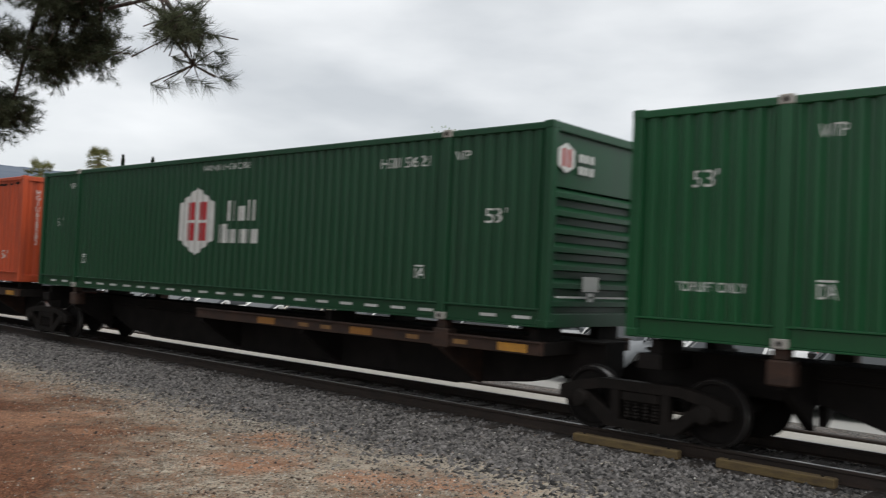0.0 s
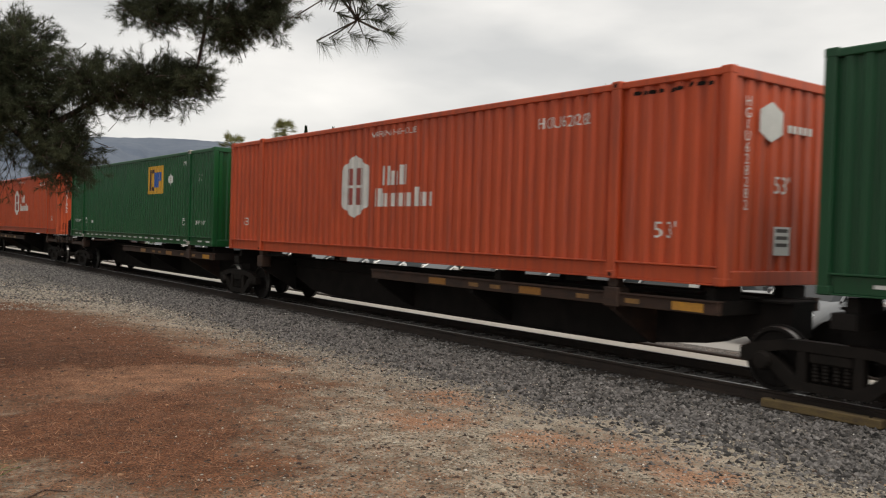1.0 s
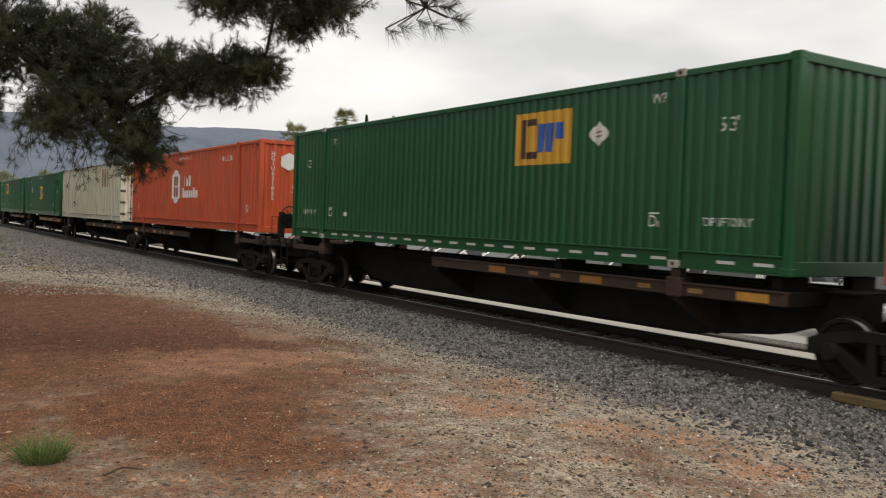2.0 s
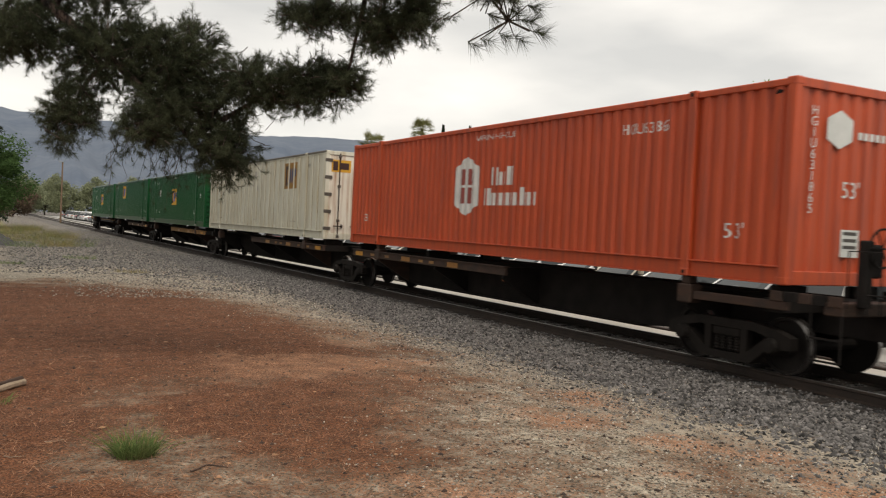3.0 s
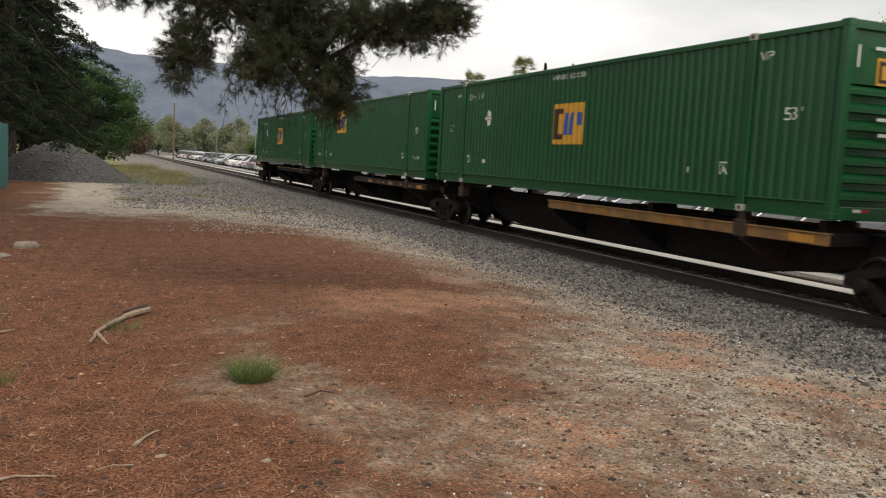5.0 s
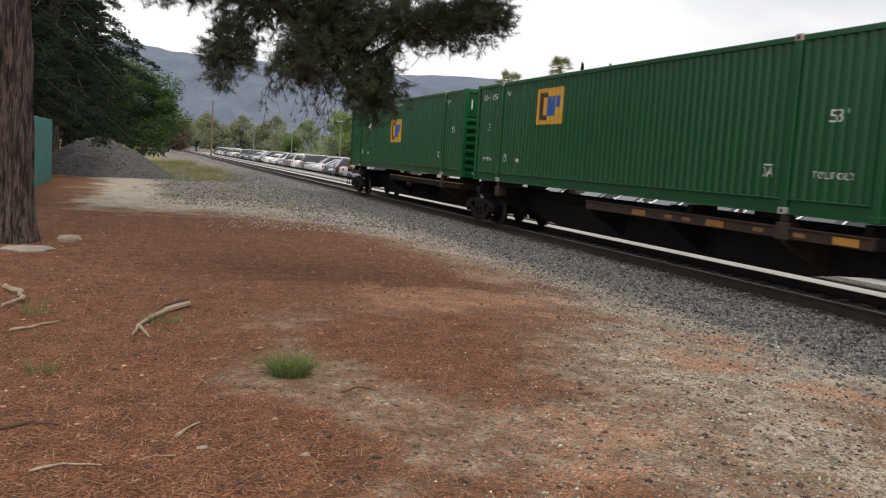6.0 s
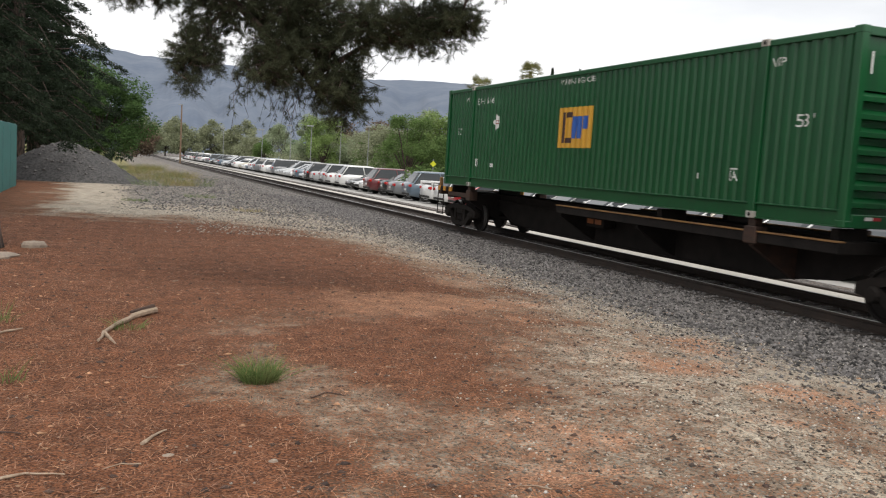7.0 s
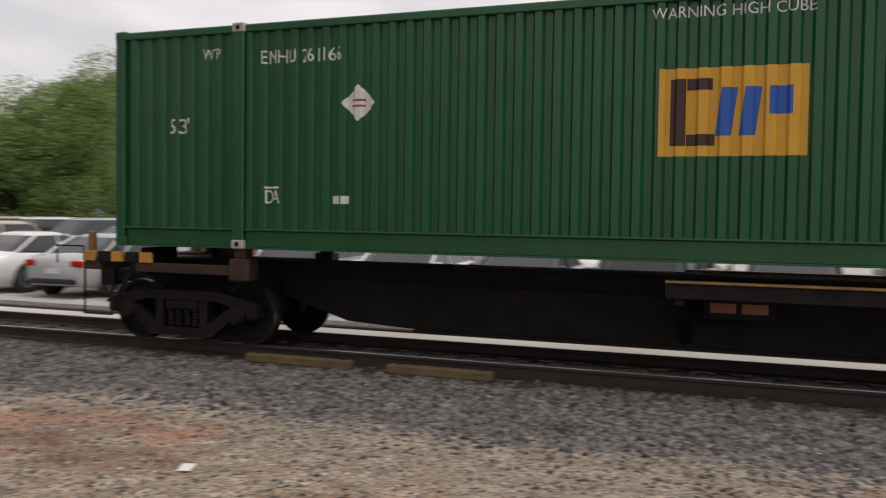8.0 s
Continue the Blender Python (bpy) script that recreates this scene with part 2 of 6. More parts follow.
SIGN_YELLOW = material("fluorescent_yellow_sign", (0.6, 0.62, 0.03), (0.5, 0.54, 0.03), rough=0.4)


# ---- mesh tools ----
class Mesh:
    """Vertices and faces gathered for one mesh object."""

    def __init__(self):
        self.v, self.f = [], []

    def add(self, verts, faces):
        k = len(self.v)
        self.v += [tuple(p) for p in verts]
        self.f += [tuple(i + k for i in q) for q in faces]
        return self

    def rings(self, rings, caps=True):
        """A skin over rings of equally many points."""
        n = len(rings[0])
        verts = [p for r in rings for p in r]
        faces = [(a * n + i, a * n + (i + 1) % n, (a + 1) * n + (i + 1) % n, (a + 1) * n + i) for a in range(len(rings) - 1) for i in range(n)]
        if caps:
            faces += [tuple(reversed(range(n))), tuple((len(rings) - 1) * n + i for i in range(n))]
        return self.add(verts, faces)

    def box(self, lo, hi, c=0.0):
        """A box, with its edges cut by c."""
        (x0, y0, z0), (x1, y1, z1) = lo, hi
        c = min(c, (x1 - x0) / 2.2, (y1 - y0) / 2.2, (z1 - z0) / 2.2)
        if c <= 0:
            q = lambda z: [(x0, y0, z), (x1, y0, z), (x1, y1, z), (x0, y1, z)]
            return self.rings([q(z0), q(z1)])
        def ring(z, e):
            a, b, p, r = x0 + e, x1 - e, y0 + e, y1 - e
            return [(a + c, p, z), (b - c, p, z), (b, p + c, z), (b, r - c, z), (b - c, r, z), (a + c, r, z), (a, r - c, z), (a, p + c, z)]
        return self.rings([ring(z0, c * 0.9), ring(z0 + c, 0), ring(z1 - c, 0), ring(z1, c * 0.9)])

    def prism(self, outline, axis, a, b):
        """An outline in the two other axes, drawn from a to b along axis."""
        def at(p, d):
            return {"x": (d, p[0], p[1]), "y": (p[0], d, p[1]), "z": (p[0], p[1], d)}[axis]
        return self.rings([[at(p, a) for p in outline], [at(p, b) for p in outline]])

    def tube(self, points, radii, sides=8, caps=True):
        """A tube with a changing radius along points."""
        pts = [Vector(p) for p in points]
        rings = []
        for i, p in enumerate(pts):
            d = (pts[min(i + 1, len(pts) - 1)] - pts[max(i - 1, 0)]).normalized()
            u = d.cross(Vector((0, 0, 1)) if abs(d.z) < 0.9 else Vector((1, 0, 0))).normalized()
            w = d.cross(u)
            r = radii[i] if hasattr(radii, "__len__") else radii
            rings.append([tuple(p + u * (r * math.cos(k * math.tau / sides)) + w * (r * math.sin(k * math.tau / sides))) for k in range(sides)])
        return self.rings(rings, caps)

    def lathe(self, profile, axis="x", centre=(0, 0, 0), sides=20, caps=True):
        """A turned form: profile of (along, radius)."""
        rings = []
        for d, r in profile:
            ring = []
            for k in range(sides):
                c, s = r * math.cos(k * math.tau / sides), r * math.sin(k * math.tau / sides)
                p = {"x": (d, c, s), "y": (s, d, c), "z": (c, s, d)}[axis]
                ring.append(tuple(a + b for a, b in zip(p, centre)))
            rings.append(ring)
        return self.rings(rings, caps)

    def mesh(self, name, mat, smooth=False):
        me = bpy.data.meshes.new(name)
        me.from_pydata(self.v, [], self.f)
        me.materials.append(mat)
        if smooth:
            me.polygons.foreach_set("use_smooth", [True] * len(me.polygons))
        me.update()
        return me


def fast_mesh(name, verts, tris, mat):
    """A mesh from arrays of points and triangles."""
    me = bpy.data.meshes.new(name)
    verts, tris = np.asarray(verts, np.float32), np.asarray(tris, np.int32)
    me.vertices.add(len(verts))
    me.vertices.foreach_set("co", verts.ravel())
    me.loops.add(tris.size)
    me.loops.foreach_set("vertex_index", tris.ravel())
    me.polygons.add(len(tris))
    me.polygons.foreach_set("loop_start", np.arange(0, tris.size, 3, dtype=np.int32))
    me.update(calc_edges=True)
    me.materials.append(mat)
    return me


def part(name, shape, mat=None, parent=None, label="", smooth=False):
    """Link a shape as one mesh object under a thing or a part."""
    me = shape.mesh(name, mat, smooth) if isinstance(shape, Mesh) else shape
    ob = new(name, me)
    ob.parent = parent
    if label:
        ob["label"] = label
    return ob


def thing(name, label, category, m=None, group=""):
    ob = new(name)
    ob.empty_display_size = 0.2
    if m is not None:
        ob.matrix_basis = m
    return tagged(ob, label, category, group)


TRACK_X, RAIL_Z, DECK = 11.18, -0.12, 1.21
SPEED = 17.33


# ---- ground ----
def smoothstep(a, b, v):
    t = min(1.0, max(0.0, (v - a) / (b - a)))
    return t * t * (3 - 2 * t)


def ground_z(x, y):
    """The lie of the land: level by the pines, falling a little to the track."""
    return -0.30 * smoothstep(3.5, 8.8, x) - 0.05 * smoothstep(13.0, 14.0, x)


def rough_z(x, y):
    near = smoothstep(60, 20, y) * smoothstep(9.6, 8.0, x)
    return ground_z(x, y) + near * (0.03 * noise.noise((x * 0.7, y * 0.7, 0)) + 0.012 * noise.noise((x * 3.1, y * 3.1, 4)))


def spaced(stops):
    out = []
    for a, b, step in stops:
        n = max(1, round((b - a) / step))
        out += [a + (b - a) * i / n for i in range(n)]
    return out + [stops[-1][1]]


def red_edge(y):
    """How far the fallen needles reach towards the track."""
    return float(np.interp(y, [-10, 4, 6.6, 9, 12, 17, 20, 22.5, 23.6], [1.0, 1.9, 3.3, 4.8, 5.3, 4.9, 4.2, 3.4, 2.4]))


# bare patches of orange clay: place and half widths
CLAY = ((5.3, 7.0, 0.55, 0.5), (6.35, 8.3, 0.6, 0.8), (5.9, 6.0, 0.5, 0.35), (6.2, 4.3, 0.7, 0.3), (4.6, 9.4, 0.35, 0.4), (2.4, 4.2, 0.6, 0.3), (4.9, 5.0, 0.4, 0.25))


def build_ground():
    xs = spaced([(-2500, -300, 800), (-300, -30, 60), (-30, -6, 3), (-6, 10, 0.16), (10, 60, 6), (60, 300, 60), (300, 2500, 800)])
    ys = spaced([(-900, -100, 200), (-100, -10, 15), (-10, -3, 0.7), (-3, 26, 0.16), (26, 60, 0.7), (60, 200, 10), (200, 3000, 700)])
    nx, ny = len(xs), len(ys)
    verts = [(x, y, rough_z(x, y)) for y in ys for x in xs]
    faces = [(j * nx + i, j * nx + i + 1, (j + 1) * nx + i + 1, (j + 1) * nx + i) for j in range(ny - 1) for i in range(nx - 1)]
    me = bpy.data.meshes.new("ground")
    me.from_pydata(verts, [], faces)
    me.polygons.foreach_set("use_smooth", [True] * len(me.polygons))
    red, pale, stone, grass, clay = [], [], [], [], []
    for x, y, z in verts:
        w = noise.fractal((x * 0.9, y * 0.9, 2.0), 1.0, 2.0, 4)
        w2 = noise.fractal((x * 0.45, y * 0.45, 9.0), 1.0, 2.0, 4)
        edge = red_edge(y + 2.2 * w2) + 1.1 * w
        r = smoothstep(2.8, -2.4, x - edge)
        r *= 1 - 0.55 * smoothstep(0.05, 0.4, w2 + 0.35 * w) * smoothstep(12.0, 8.0, y) * smoothstep(-0.6, 1.4, x)
        r = max(r, (0.22 + 0.22 * smoothstep(-0.15, 0.45, w2 + 0.3 * w)) * smoothstep(8.0, 6.0, x) * smoothstep(20, 12, y) * smoothstep(-40, -20, y))
        r *= 1 - 0.25 * smoothstep(1.2, 0.3, math.hypot((x - 0.75) / 0.75, (y - 6.5) / 0.55) + 0.6 * w)
        r *= 1 - 0.42 * smoothstep(1.2, 0.3, math.hypot((x - 1.7) / 0.8, (y - 4.7) / 0.6) + 0.6 * w)
        r = max(r, 0.44 * smoothstep(5.8, 2.4, x + 0.9 * w2) * smoothstep(-30, -10, y))
        r *= smoothstep(25.5, 19.5, y + 1.5 * w + 1.5 * w2)
        r = max(r, 0.7 * smoothstep(-0.8, -2.4, x + w) * smoothstep(46, 40, y) * smoothstep(16, 20, y))
        p = smoothstep(1.6, 0.2, abs(x - (red_edge(y) + 1.2) + 1.4 * w) ) * smoothstep(14, 18, y + 2 * w2) * smoothstep(27, 21, y + 3 * w)
        p = max(p, smoothstep(1.5, 0.3, abs(x + 0.6 + 1.6 * w) ) * smoothstep(23, 28, y + 4 * w2) * smoothstep(50, 38, y))
        p = max(p, 0.9 * smoothstep(1.3, 0.2, math.hypot((x - 6.9) / 1.25, (y - 5.6) / 2.8) + 0.5 * w))
        p = max(p, 0.5 * smoothstep(1.4, 0.2, abs(x - 6.4 - 0.8 * w)) * smoothstep(5, 3, y) * smoothstep(-30, 0, y))
        s = smoothstep(6.7, 8.0, x + 0.5 * w)
        s = max(s, 0.40 * smoothstep(4.6, 6.8, x + 0.8 * w2) * smoothstep(3, 8, y))
        p = max(p, 0.80 * smoothstep(16, 20, y + w) * smoothstep(0.2, 1.6, x + w) * smoothstep(7.4, 6.2, x + 0.4 * w) * smoothstep(32, 26, y + 3 * w2))
        s = max(s, 0.66 * smoothstep(26, 31, y + 2 * w2) * smoothstep(-0.4, 1.2, x + 0.8 * w))
        g = smoothstep(47, 58, y + 4 * w) * smoothstep(2.8, 1.0, x + 1.2 * w)
        k = max(smoothstep(1.25, 0.4, math.hypot((x - a) / u, (y - b) / v) + 0.7 * w) for a, b, u, v in CLAY)
        k = 0.70 * max(k, 0.9 * smoothstep(0.10, 0.42, w2 - 0.5 * w) * smoothstep(7.4, 6.4, x) * smoothstep(1.8, 3.2, x) * smoothstep(16, 10, y) * smoothstep(-20, 0, y))
        red.append(r); pale.append(p * (1 - 0.6 * k)); stone.append(s * (1 - 0.6 * k)); grass.append(g); clay.append(k)
    for key, values in (("needles", red), ("pale", pale), ("ballast", stone), ("grass", grass), ("clay", clay)):
        a = me.attributes.new(key, "FLOAT", "POINT")
        a.data.foreach_set("value", values)
    m = bpy.data.materials.new("dirt_needles_and_gravel")
    m.use_nodes = True
    n, l = m.node_tree.nodes, m.node_tree.links
    b = n["Principled BSDF"]
    b.inputs["Roughness"].default_value = 0.95
    b.inputs["Specular IOR Level"].default_value = 0.2
    co = n.new("ShaderNodeTexCoord")

    def tex(scale, detail=5, rough=0.6):
        t = n.new("ShaderNodeTexNoise")
        t.inputs["Scale"].default_value, t.inputs["Detail"].default_value, t.inputs["Roughness"].default_value = scale, detail, rough
        l.new(co.outputs["Object"], t.inputs["Vector"])
        return t.outputs[0]

    def two(src, a, b2, lo=0.35, hi=0.65):
        r = n.new("ShaderNodeValToRGB")
        r.color_ramp.elements[0].position, r.color_ramp.elements[0].color = lo, (*a, 1)
        r.color_ramp.elements[1].position, r.color_ramp.elements[1].color = hi, (*b2, 1)
        l.new(src, r.inputs[0])
        return r.outputs[0]

    def blend(a, b2, fac):
        x = n.new("ShaderNodeMix")
        x.data_type = "RGBA"
        l.new(fac, x.inputs["Factor"]); l.new(a, x.inputs["A"]); l.new(b2, x.inputs["B"])
        return x.outputs["Result"]

    def mask(key, src, spread=0.9, hard=0.3, bias=0.0):
        at = n.new("ShaderNodeAttribute")
        at.attribute_name = key
        x = n.new("ShaderNodeMath")
        x.operation = "MULTIPLY_ADD"
        l.new(src, x.inputs[0])
        x.inputs[1].default_value = spread
        l.new(at.outputs["Fac"], x.inputs[2])
        y = n.new("ShaderNodeMapRange")
        y.inputs["From Min"].default_value, y.inputs["From Max"].default_value = 0.5 - bias - hard + spread / 2, 0.5 - bias + hard + spread / 2
        l.new(x.outputs[0], y.inputs["Value"])
        return y.outputs[0]

    def cells(scale):
        t = n.new("ShaderNodeTexVoronoi")
        t.inputs["Scale"].default_value = scale
        l.new(co.outputs["Object"], t.inputs["Vector"])
        return t
    pebbles, crumbs = cells(34), cells(85)
    coarse, mid, fine, grit = tex(1.3), tex(9), tex(55, 6, 0.7), tex(170, 4, 0.8)
    gravel = blend(two(pebbles.outputs["Color"], (0.080, 0.070, 0.056), (0.66, 0.585, 0.47), 0.36, 0.64), two(crumbs.outputs["Color"], (0.040, 0.035, 0.028), (0.72, 0.63, 0.50), 0.36, 0.64), mid)
    needles = blend(two(fine, (0.050, 0.021, 0.012), (0.225, 0.086, 0.041), 0.38, 0.62), two(crumbs.outputs["Color"], (0.013, 0.008, 0.006), (0.285, 0.122, 0.062), 0.28, 0.72), mid)
    dirt = blend(two(fine, (0.31, 0.265, 0.205), (0.48, 0.425, 0.345)), two(grit, (0.17, 0.145, 0.115), (0.56, 0.50, 0.415), 0.36, 0.64), mid)
    rocks = blend(two(pebbles.outputs["Color"], (0.022, 0.021, 0.021), (0.25, 0.24, 0.225), 0.30, 0.72), two(crumbs.outputs["Color"], (0.016, 0.015, 0.016), (0.30, 0.285, 0.272), 0.36, 0.68), mid)
    turf = two(mid, (0.27, 0.225, 0.11), (0.15, 0.155, 0.07))
    both_n = n.new("ShaderNodeMix")
    both_n.inputs["Factor"].default_value = 0.6
    l.new(mid, both_n.inputs["A"]); l.new(fine, both_n.inputs["B"])
    mixed = n.new("ShaderNodeMix")
    mixed.inputs["Factor"].default_value = 0.3
    l.new(crumbs.outputs["Color"], mixed.inputs["A"]); l.new(both_n.outputs["Result"], mixed.inputs["B"])
    grain = mixed.outputs["Result"]
    c = blend(gravel, rocks, mask("ballast", pebbles.outputs["Color"], 0.9))
    c = blend(c, dirt, mask("pale", grain, 1.0))
    patchy = n.new("ShaderNodeMix")
    patchy.inputs["Factor"].default_value = 0.42
    l.new(tex(4.2, 12, 0.74), patchy.inputs["A"]); l.new(grain, patchy.inputs["B"])
    soil = blend(two(fine, (0.095, 0.064, 0.043), (0.26, 0.19, 0.122), 0.38, 0.62), two(crumbs.outputs["Color"], (0.030, 0.023, 0.018), (0.46, 0.335, 0.235), 0.36, 0.64), mid)
    c = blend(c, soil, mask("needles", patchy.outputs["Result"], 1.6, 0.25, 0.17))
    c = blend(c, needles, mask("needles", patchy.outputs["Result"], 2.0, 0.2))
    earth = blend(two(fine, (0.26, 0.115, 0.062), (0.44, 0.20, 0.105), 0.38, 0.62), two(crumbs.outputs["Color"], (0.12, 0.062, 0.042), (0.56, 0.33, 0.21), 0.28, 0.72), mid)
    c = blend(c, earth, mask("clay", patchy.outputs["Result"], 2.2, 0.34))
    c = blend(c, turf, mask("grass", coarse, 0.9))
    stain = n.new("ShaderNodeMapRange")
    stain.inputs["From Min"].default_value, stain.inputs["From Max"].default_value = 0.3, 0.7
    stain.inputs["To Min"].default_value, stain.inputs["To Max"].default_value = 0.62, 1.3
    l.new(tex(3.2, 7, 0.65), stain.inputs["Value"])
    toned = n.new("ShaderNodeVectorMath")
    toned.operation = "SCALE"
    l.new(c, toned.inputs[0])
    l.new(stain.outputs[0], toned.inputs["Scale"])
    l.new(toned.outputs[0], b.inputs["Base Color"])
    bp = n.new("ShaderNodeBump")
    bp.inputs["Strength"].default_value, bp.inputs["Distance"].default_value = 0.9, 0.02
    l.new(pebbles.outputs["Distance"], bp.inputs["Height"])
    l.new(bp.outputs[0], b.inputs["Normal"])
    me.materials.append(m)
    tagged(new("ground", me), "reddish needle litter, dirt and grey gravel ground", "ground", kind="structure")


build_ground()


# ---- track ----
def build_track():
    for side, name in ((-1, "rail"), (1, "rail")):
        x = TRACK_X + side * 0.7525
        outline = [(-0.07, 0), (0.07, 0), (0.07, 0.012), (0.012, 0.03), (0.012, 0.12), (0.036, 0.132), (0.036, 0.158), (0.028, 0.166), (-0.028, 0.166), (-0.036, 0.158), (-0.036, 0.132), (-0.012, 0.12), (-0.012, 0.03), (-0.07, 0.012)]
        r = thing(name, "brown steel rail with a shiny worn head", "rail", pose(x, 0, RAIL_Z - 0.166), "rails of the track")
        part("rail_web", Mesh().prism(outline, "y", -120, 420), RAIL_SIDE, r)
        part("rail_head", Mesh().prism([(-0.026, 0.1665), (0.026, 0.1665), (0.024, 0.1695), (-0.024, 0.1695)], "y", -120, 420), RAIL_TOP, r, "worn bright running surface")
    track = thing("track_bed", "row of dark creosoted timber ties set in ballast", "track", pose(TRACK_X, 0, 0))
    shapes = []
    for k in range(4):
        w = 0.115 + 0.006 * k
        shapes.append(Mesh().box((-1.30, -w, -0.20), (1.30, w, 0.0), 0.012).mesh("tie", TIE))
    for i in range(290):
        tie = part("tie", shapes[i % 4], None, track)
        tie.matrix_basis = pose(random.uniform(-0.05, 0.05), -12 + i * 0.52 + random.uniform(-0.03, 0.03), RAIL_Z - 0.166 + random.uniform(-0.012, 0.004), 0, 0, random.uniform(-1, 1))
    for y0, y1 in ((4.86, 6.40), (2.99, 4.36)):
        plank = thing("guard_timber", "worn yellow-painted timber lying beside the rail", "timber", pose(10.13, (y0 + y1) / 2, RAIL_Z - 0.17), "yellow timbers beside the rail")
        h = (y1 - y0) / 2
        part("timber", Mesh().box((-0.07, -h, 0), (0.07, h, 0.11), 0.012), YELLOW_WOOD, plank)
        part("bolt", Mesh().lathe([(0.109, 0.02), (0.125, 0.018)], "z", (0, -h + 0.15, 0), 8), STEEL, plank)
        part("bolt", Mesh().lathe([(0.109, 0.02), (0.125, 0.018)], "z", (0, h - 0.15, 0), 8), STEEL, plank)


build_track()


def stones(name, label, category, count, place, size, mat, flat=0.7):
    """Many small angular stones as one mesh."""
    rng = np.random.default_rng(abs(hash(len(name) * 131 + count)) % 2**31)
    base = np.array([(1, 0, 0), (-1, 0, 0), (0, 1, 0), (0, -1, 0), (0, 0, 1), (0, 0, -1)], float)
    tri = np.array([(0, 2, 4), (2, 1, 4), (1, 3, 4), (3, 0, 4), (2, 0, 5), (1, 2, 5), (3, 1, 5), (0, 3, 5)])
    xy = place(rng, count)
    count = len(xy)
    r = rng.uniform(size[0], size[1], (count, 1, 1)) * rng.uniform(0.6, 1.3, (count, 6, 1))
    v = base[None] * r + rng.uniform(-0.25, 0.25, (count, 6, 3)) * r
    v[:, :, 2] *= flat
    a = rng.uniform(0, math.tau, count)
    c, s = np.cos(a)[:, None], np.sin(a)[:, None]
    v = np.stack([v[:, :, 0] * c - v[:, :, 1] * s, v[:, :, 0] * s + v[:, :, 1] * c, v[:, :, 2]], -1)
    z = np.array([rough_z(x, y) for x, y in xy])
    v += np.concatenate([xy, z[:, None]], 1)[:, None]
    t = tri[None] + (np.arange(count) * 6)[:, None, None]
    ob = new(name, fast_mesh(name, v.reshape(-1, 3), t.reshape(-1, 3), mat))
    return tagged(ob, label, category, kind="stuff")


def band(x0, x1, y0, y1, power=1.0, soft=0.0):
    def place(rng, n):
        y = y0 + (y1 - y0) * rng.uniform(0, 1, n) ** power
        x = rng.uniform(x0, x1, n) + rng.normal(0, soft, n) * (soft > 0)
        return np.stack([x, y], 1)
    return place


def in_gravel(rng, n):
    y = -2.5 + 32 * rng.uniform(0, 1, n) ** 1.45
    x = rng.uniform(0.5, 8.2, n)
    keep = x > np.array([red_edge(v) for v in y]) + 0.5 + rng.normal(0, 0.9, n)
    return np.stack([x, y], 1)[keep]


def in_red(rng, n):
    y = -1.5 + 25.5 * rng.uniform(0, 1, n) ** 1.4
    x = rng.uniform(-4.5, 6.5, n)
    keep = x < np.array([red_edge(v) for v in y]) + 0.6 + rng.normal(0, 1.1, n)
    return np.stack([x, y], 1)[keep]


stones("ballast", "dark grey crushed-stone ballast along the track", "ballast", 46000, band(7.6, 10.0, -4, 45, 1.5, 0.35), (0.018, 0.050), STONE)
stones("ballast", "dark grey crushed stone between the ties", "ballast", 9000, band(9.9, 12.9, -4, 60, 1.4), (0.02, 0.045), STONE)
stones("ballast", "grey stones strayed from the ballast into the dirt", "ballast", 11000, band(6.3, 8.2, -4, 40, 1.5, 0.6), (0.010, 0.032), STONE)
stones("gravel", "tan gravel mixed into the edge of the ballast", "gravel", 7000, band(6.4, 8.6, -4, 40, 1.5, 0.5), (0.008, 0.022), PEBBLE)
stones("gravel", "grey and tan gravel scattered over the dirt", "gravel", 88000, in_gravel, (0.005, 0.016), PEBBLE)
stones("gravel", "pale loose pebbles among the fallen needles", "gravel", 900, in_red, (0.004, 0.011), PEBBLE)
stones("wood_chips", "dark cone scales and bark chips on the dirt", "wood chips", 7600, lambda r, n: np.concatenate([in_red(r, n // 2), in_gravel(r, n // 2)]), (0.009, 0.033), DARK_CHIP, 0.45)
stones("loose_stone", "dark loose stones lying on the gravel", "stones", 6000, in_gravel, (0.009, 0.026), DARK_STONE, 0.6)
stones("white_flecks", "small white quartz flecks among gravel and ballast", "stone flecks", 2400, lambda r, n: np.concatenate([in_gravel(r, n // 2), band(7.6, 10.0, -4, 30, 1.5, 0.3)(r, n // 2)]), (0.007, 0.017), QUARTZ, 0.8)
stones("pale_chips", "pale flakes and chips scattered on the dirt", "chips", 4200, lambda r, n: np.concatenate([in_red(r, n // 2), in_gravel(r, n // 2)]), (0.005, 0.013), PALE_WOOD, 0.35)
stones("fallen_leaves", "dry orange-brown leaves curled on the dirt", "leaves", 2600, lambda r, n: np.concatenate([in_red(r, n // 2), in_gravel(r, n // 2)]), (0.012, 0.034), LEAF_LITTER, 0.3)
stones("far_gravel", "grey gravel beside the track in the distance", "gravel", 5000, band(4.0, 9.8, 22, 75, 1.5), (0.02, 0.05), STONE)
stones("far_gravel", "pale grey gravel beside the dirt in the distance", "gravel", 5000, band(2.0, 8.0, 19, 28, 1.0, 0.5), (0.012, 0.035), PEBBLE)
stones("far_gravel", "dark grey gravel between dirt path and track", "gravel", 9000, band(0.8, 8.0, 26, 66, 1.4, 0.5), (0.015, 0.05), STONE)


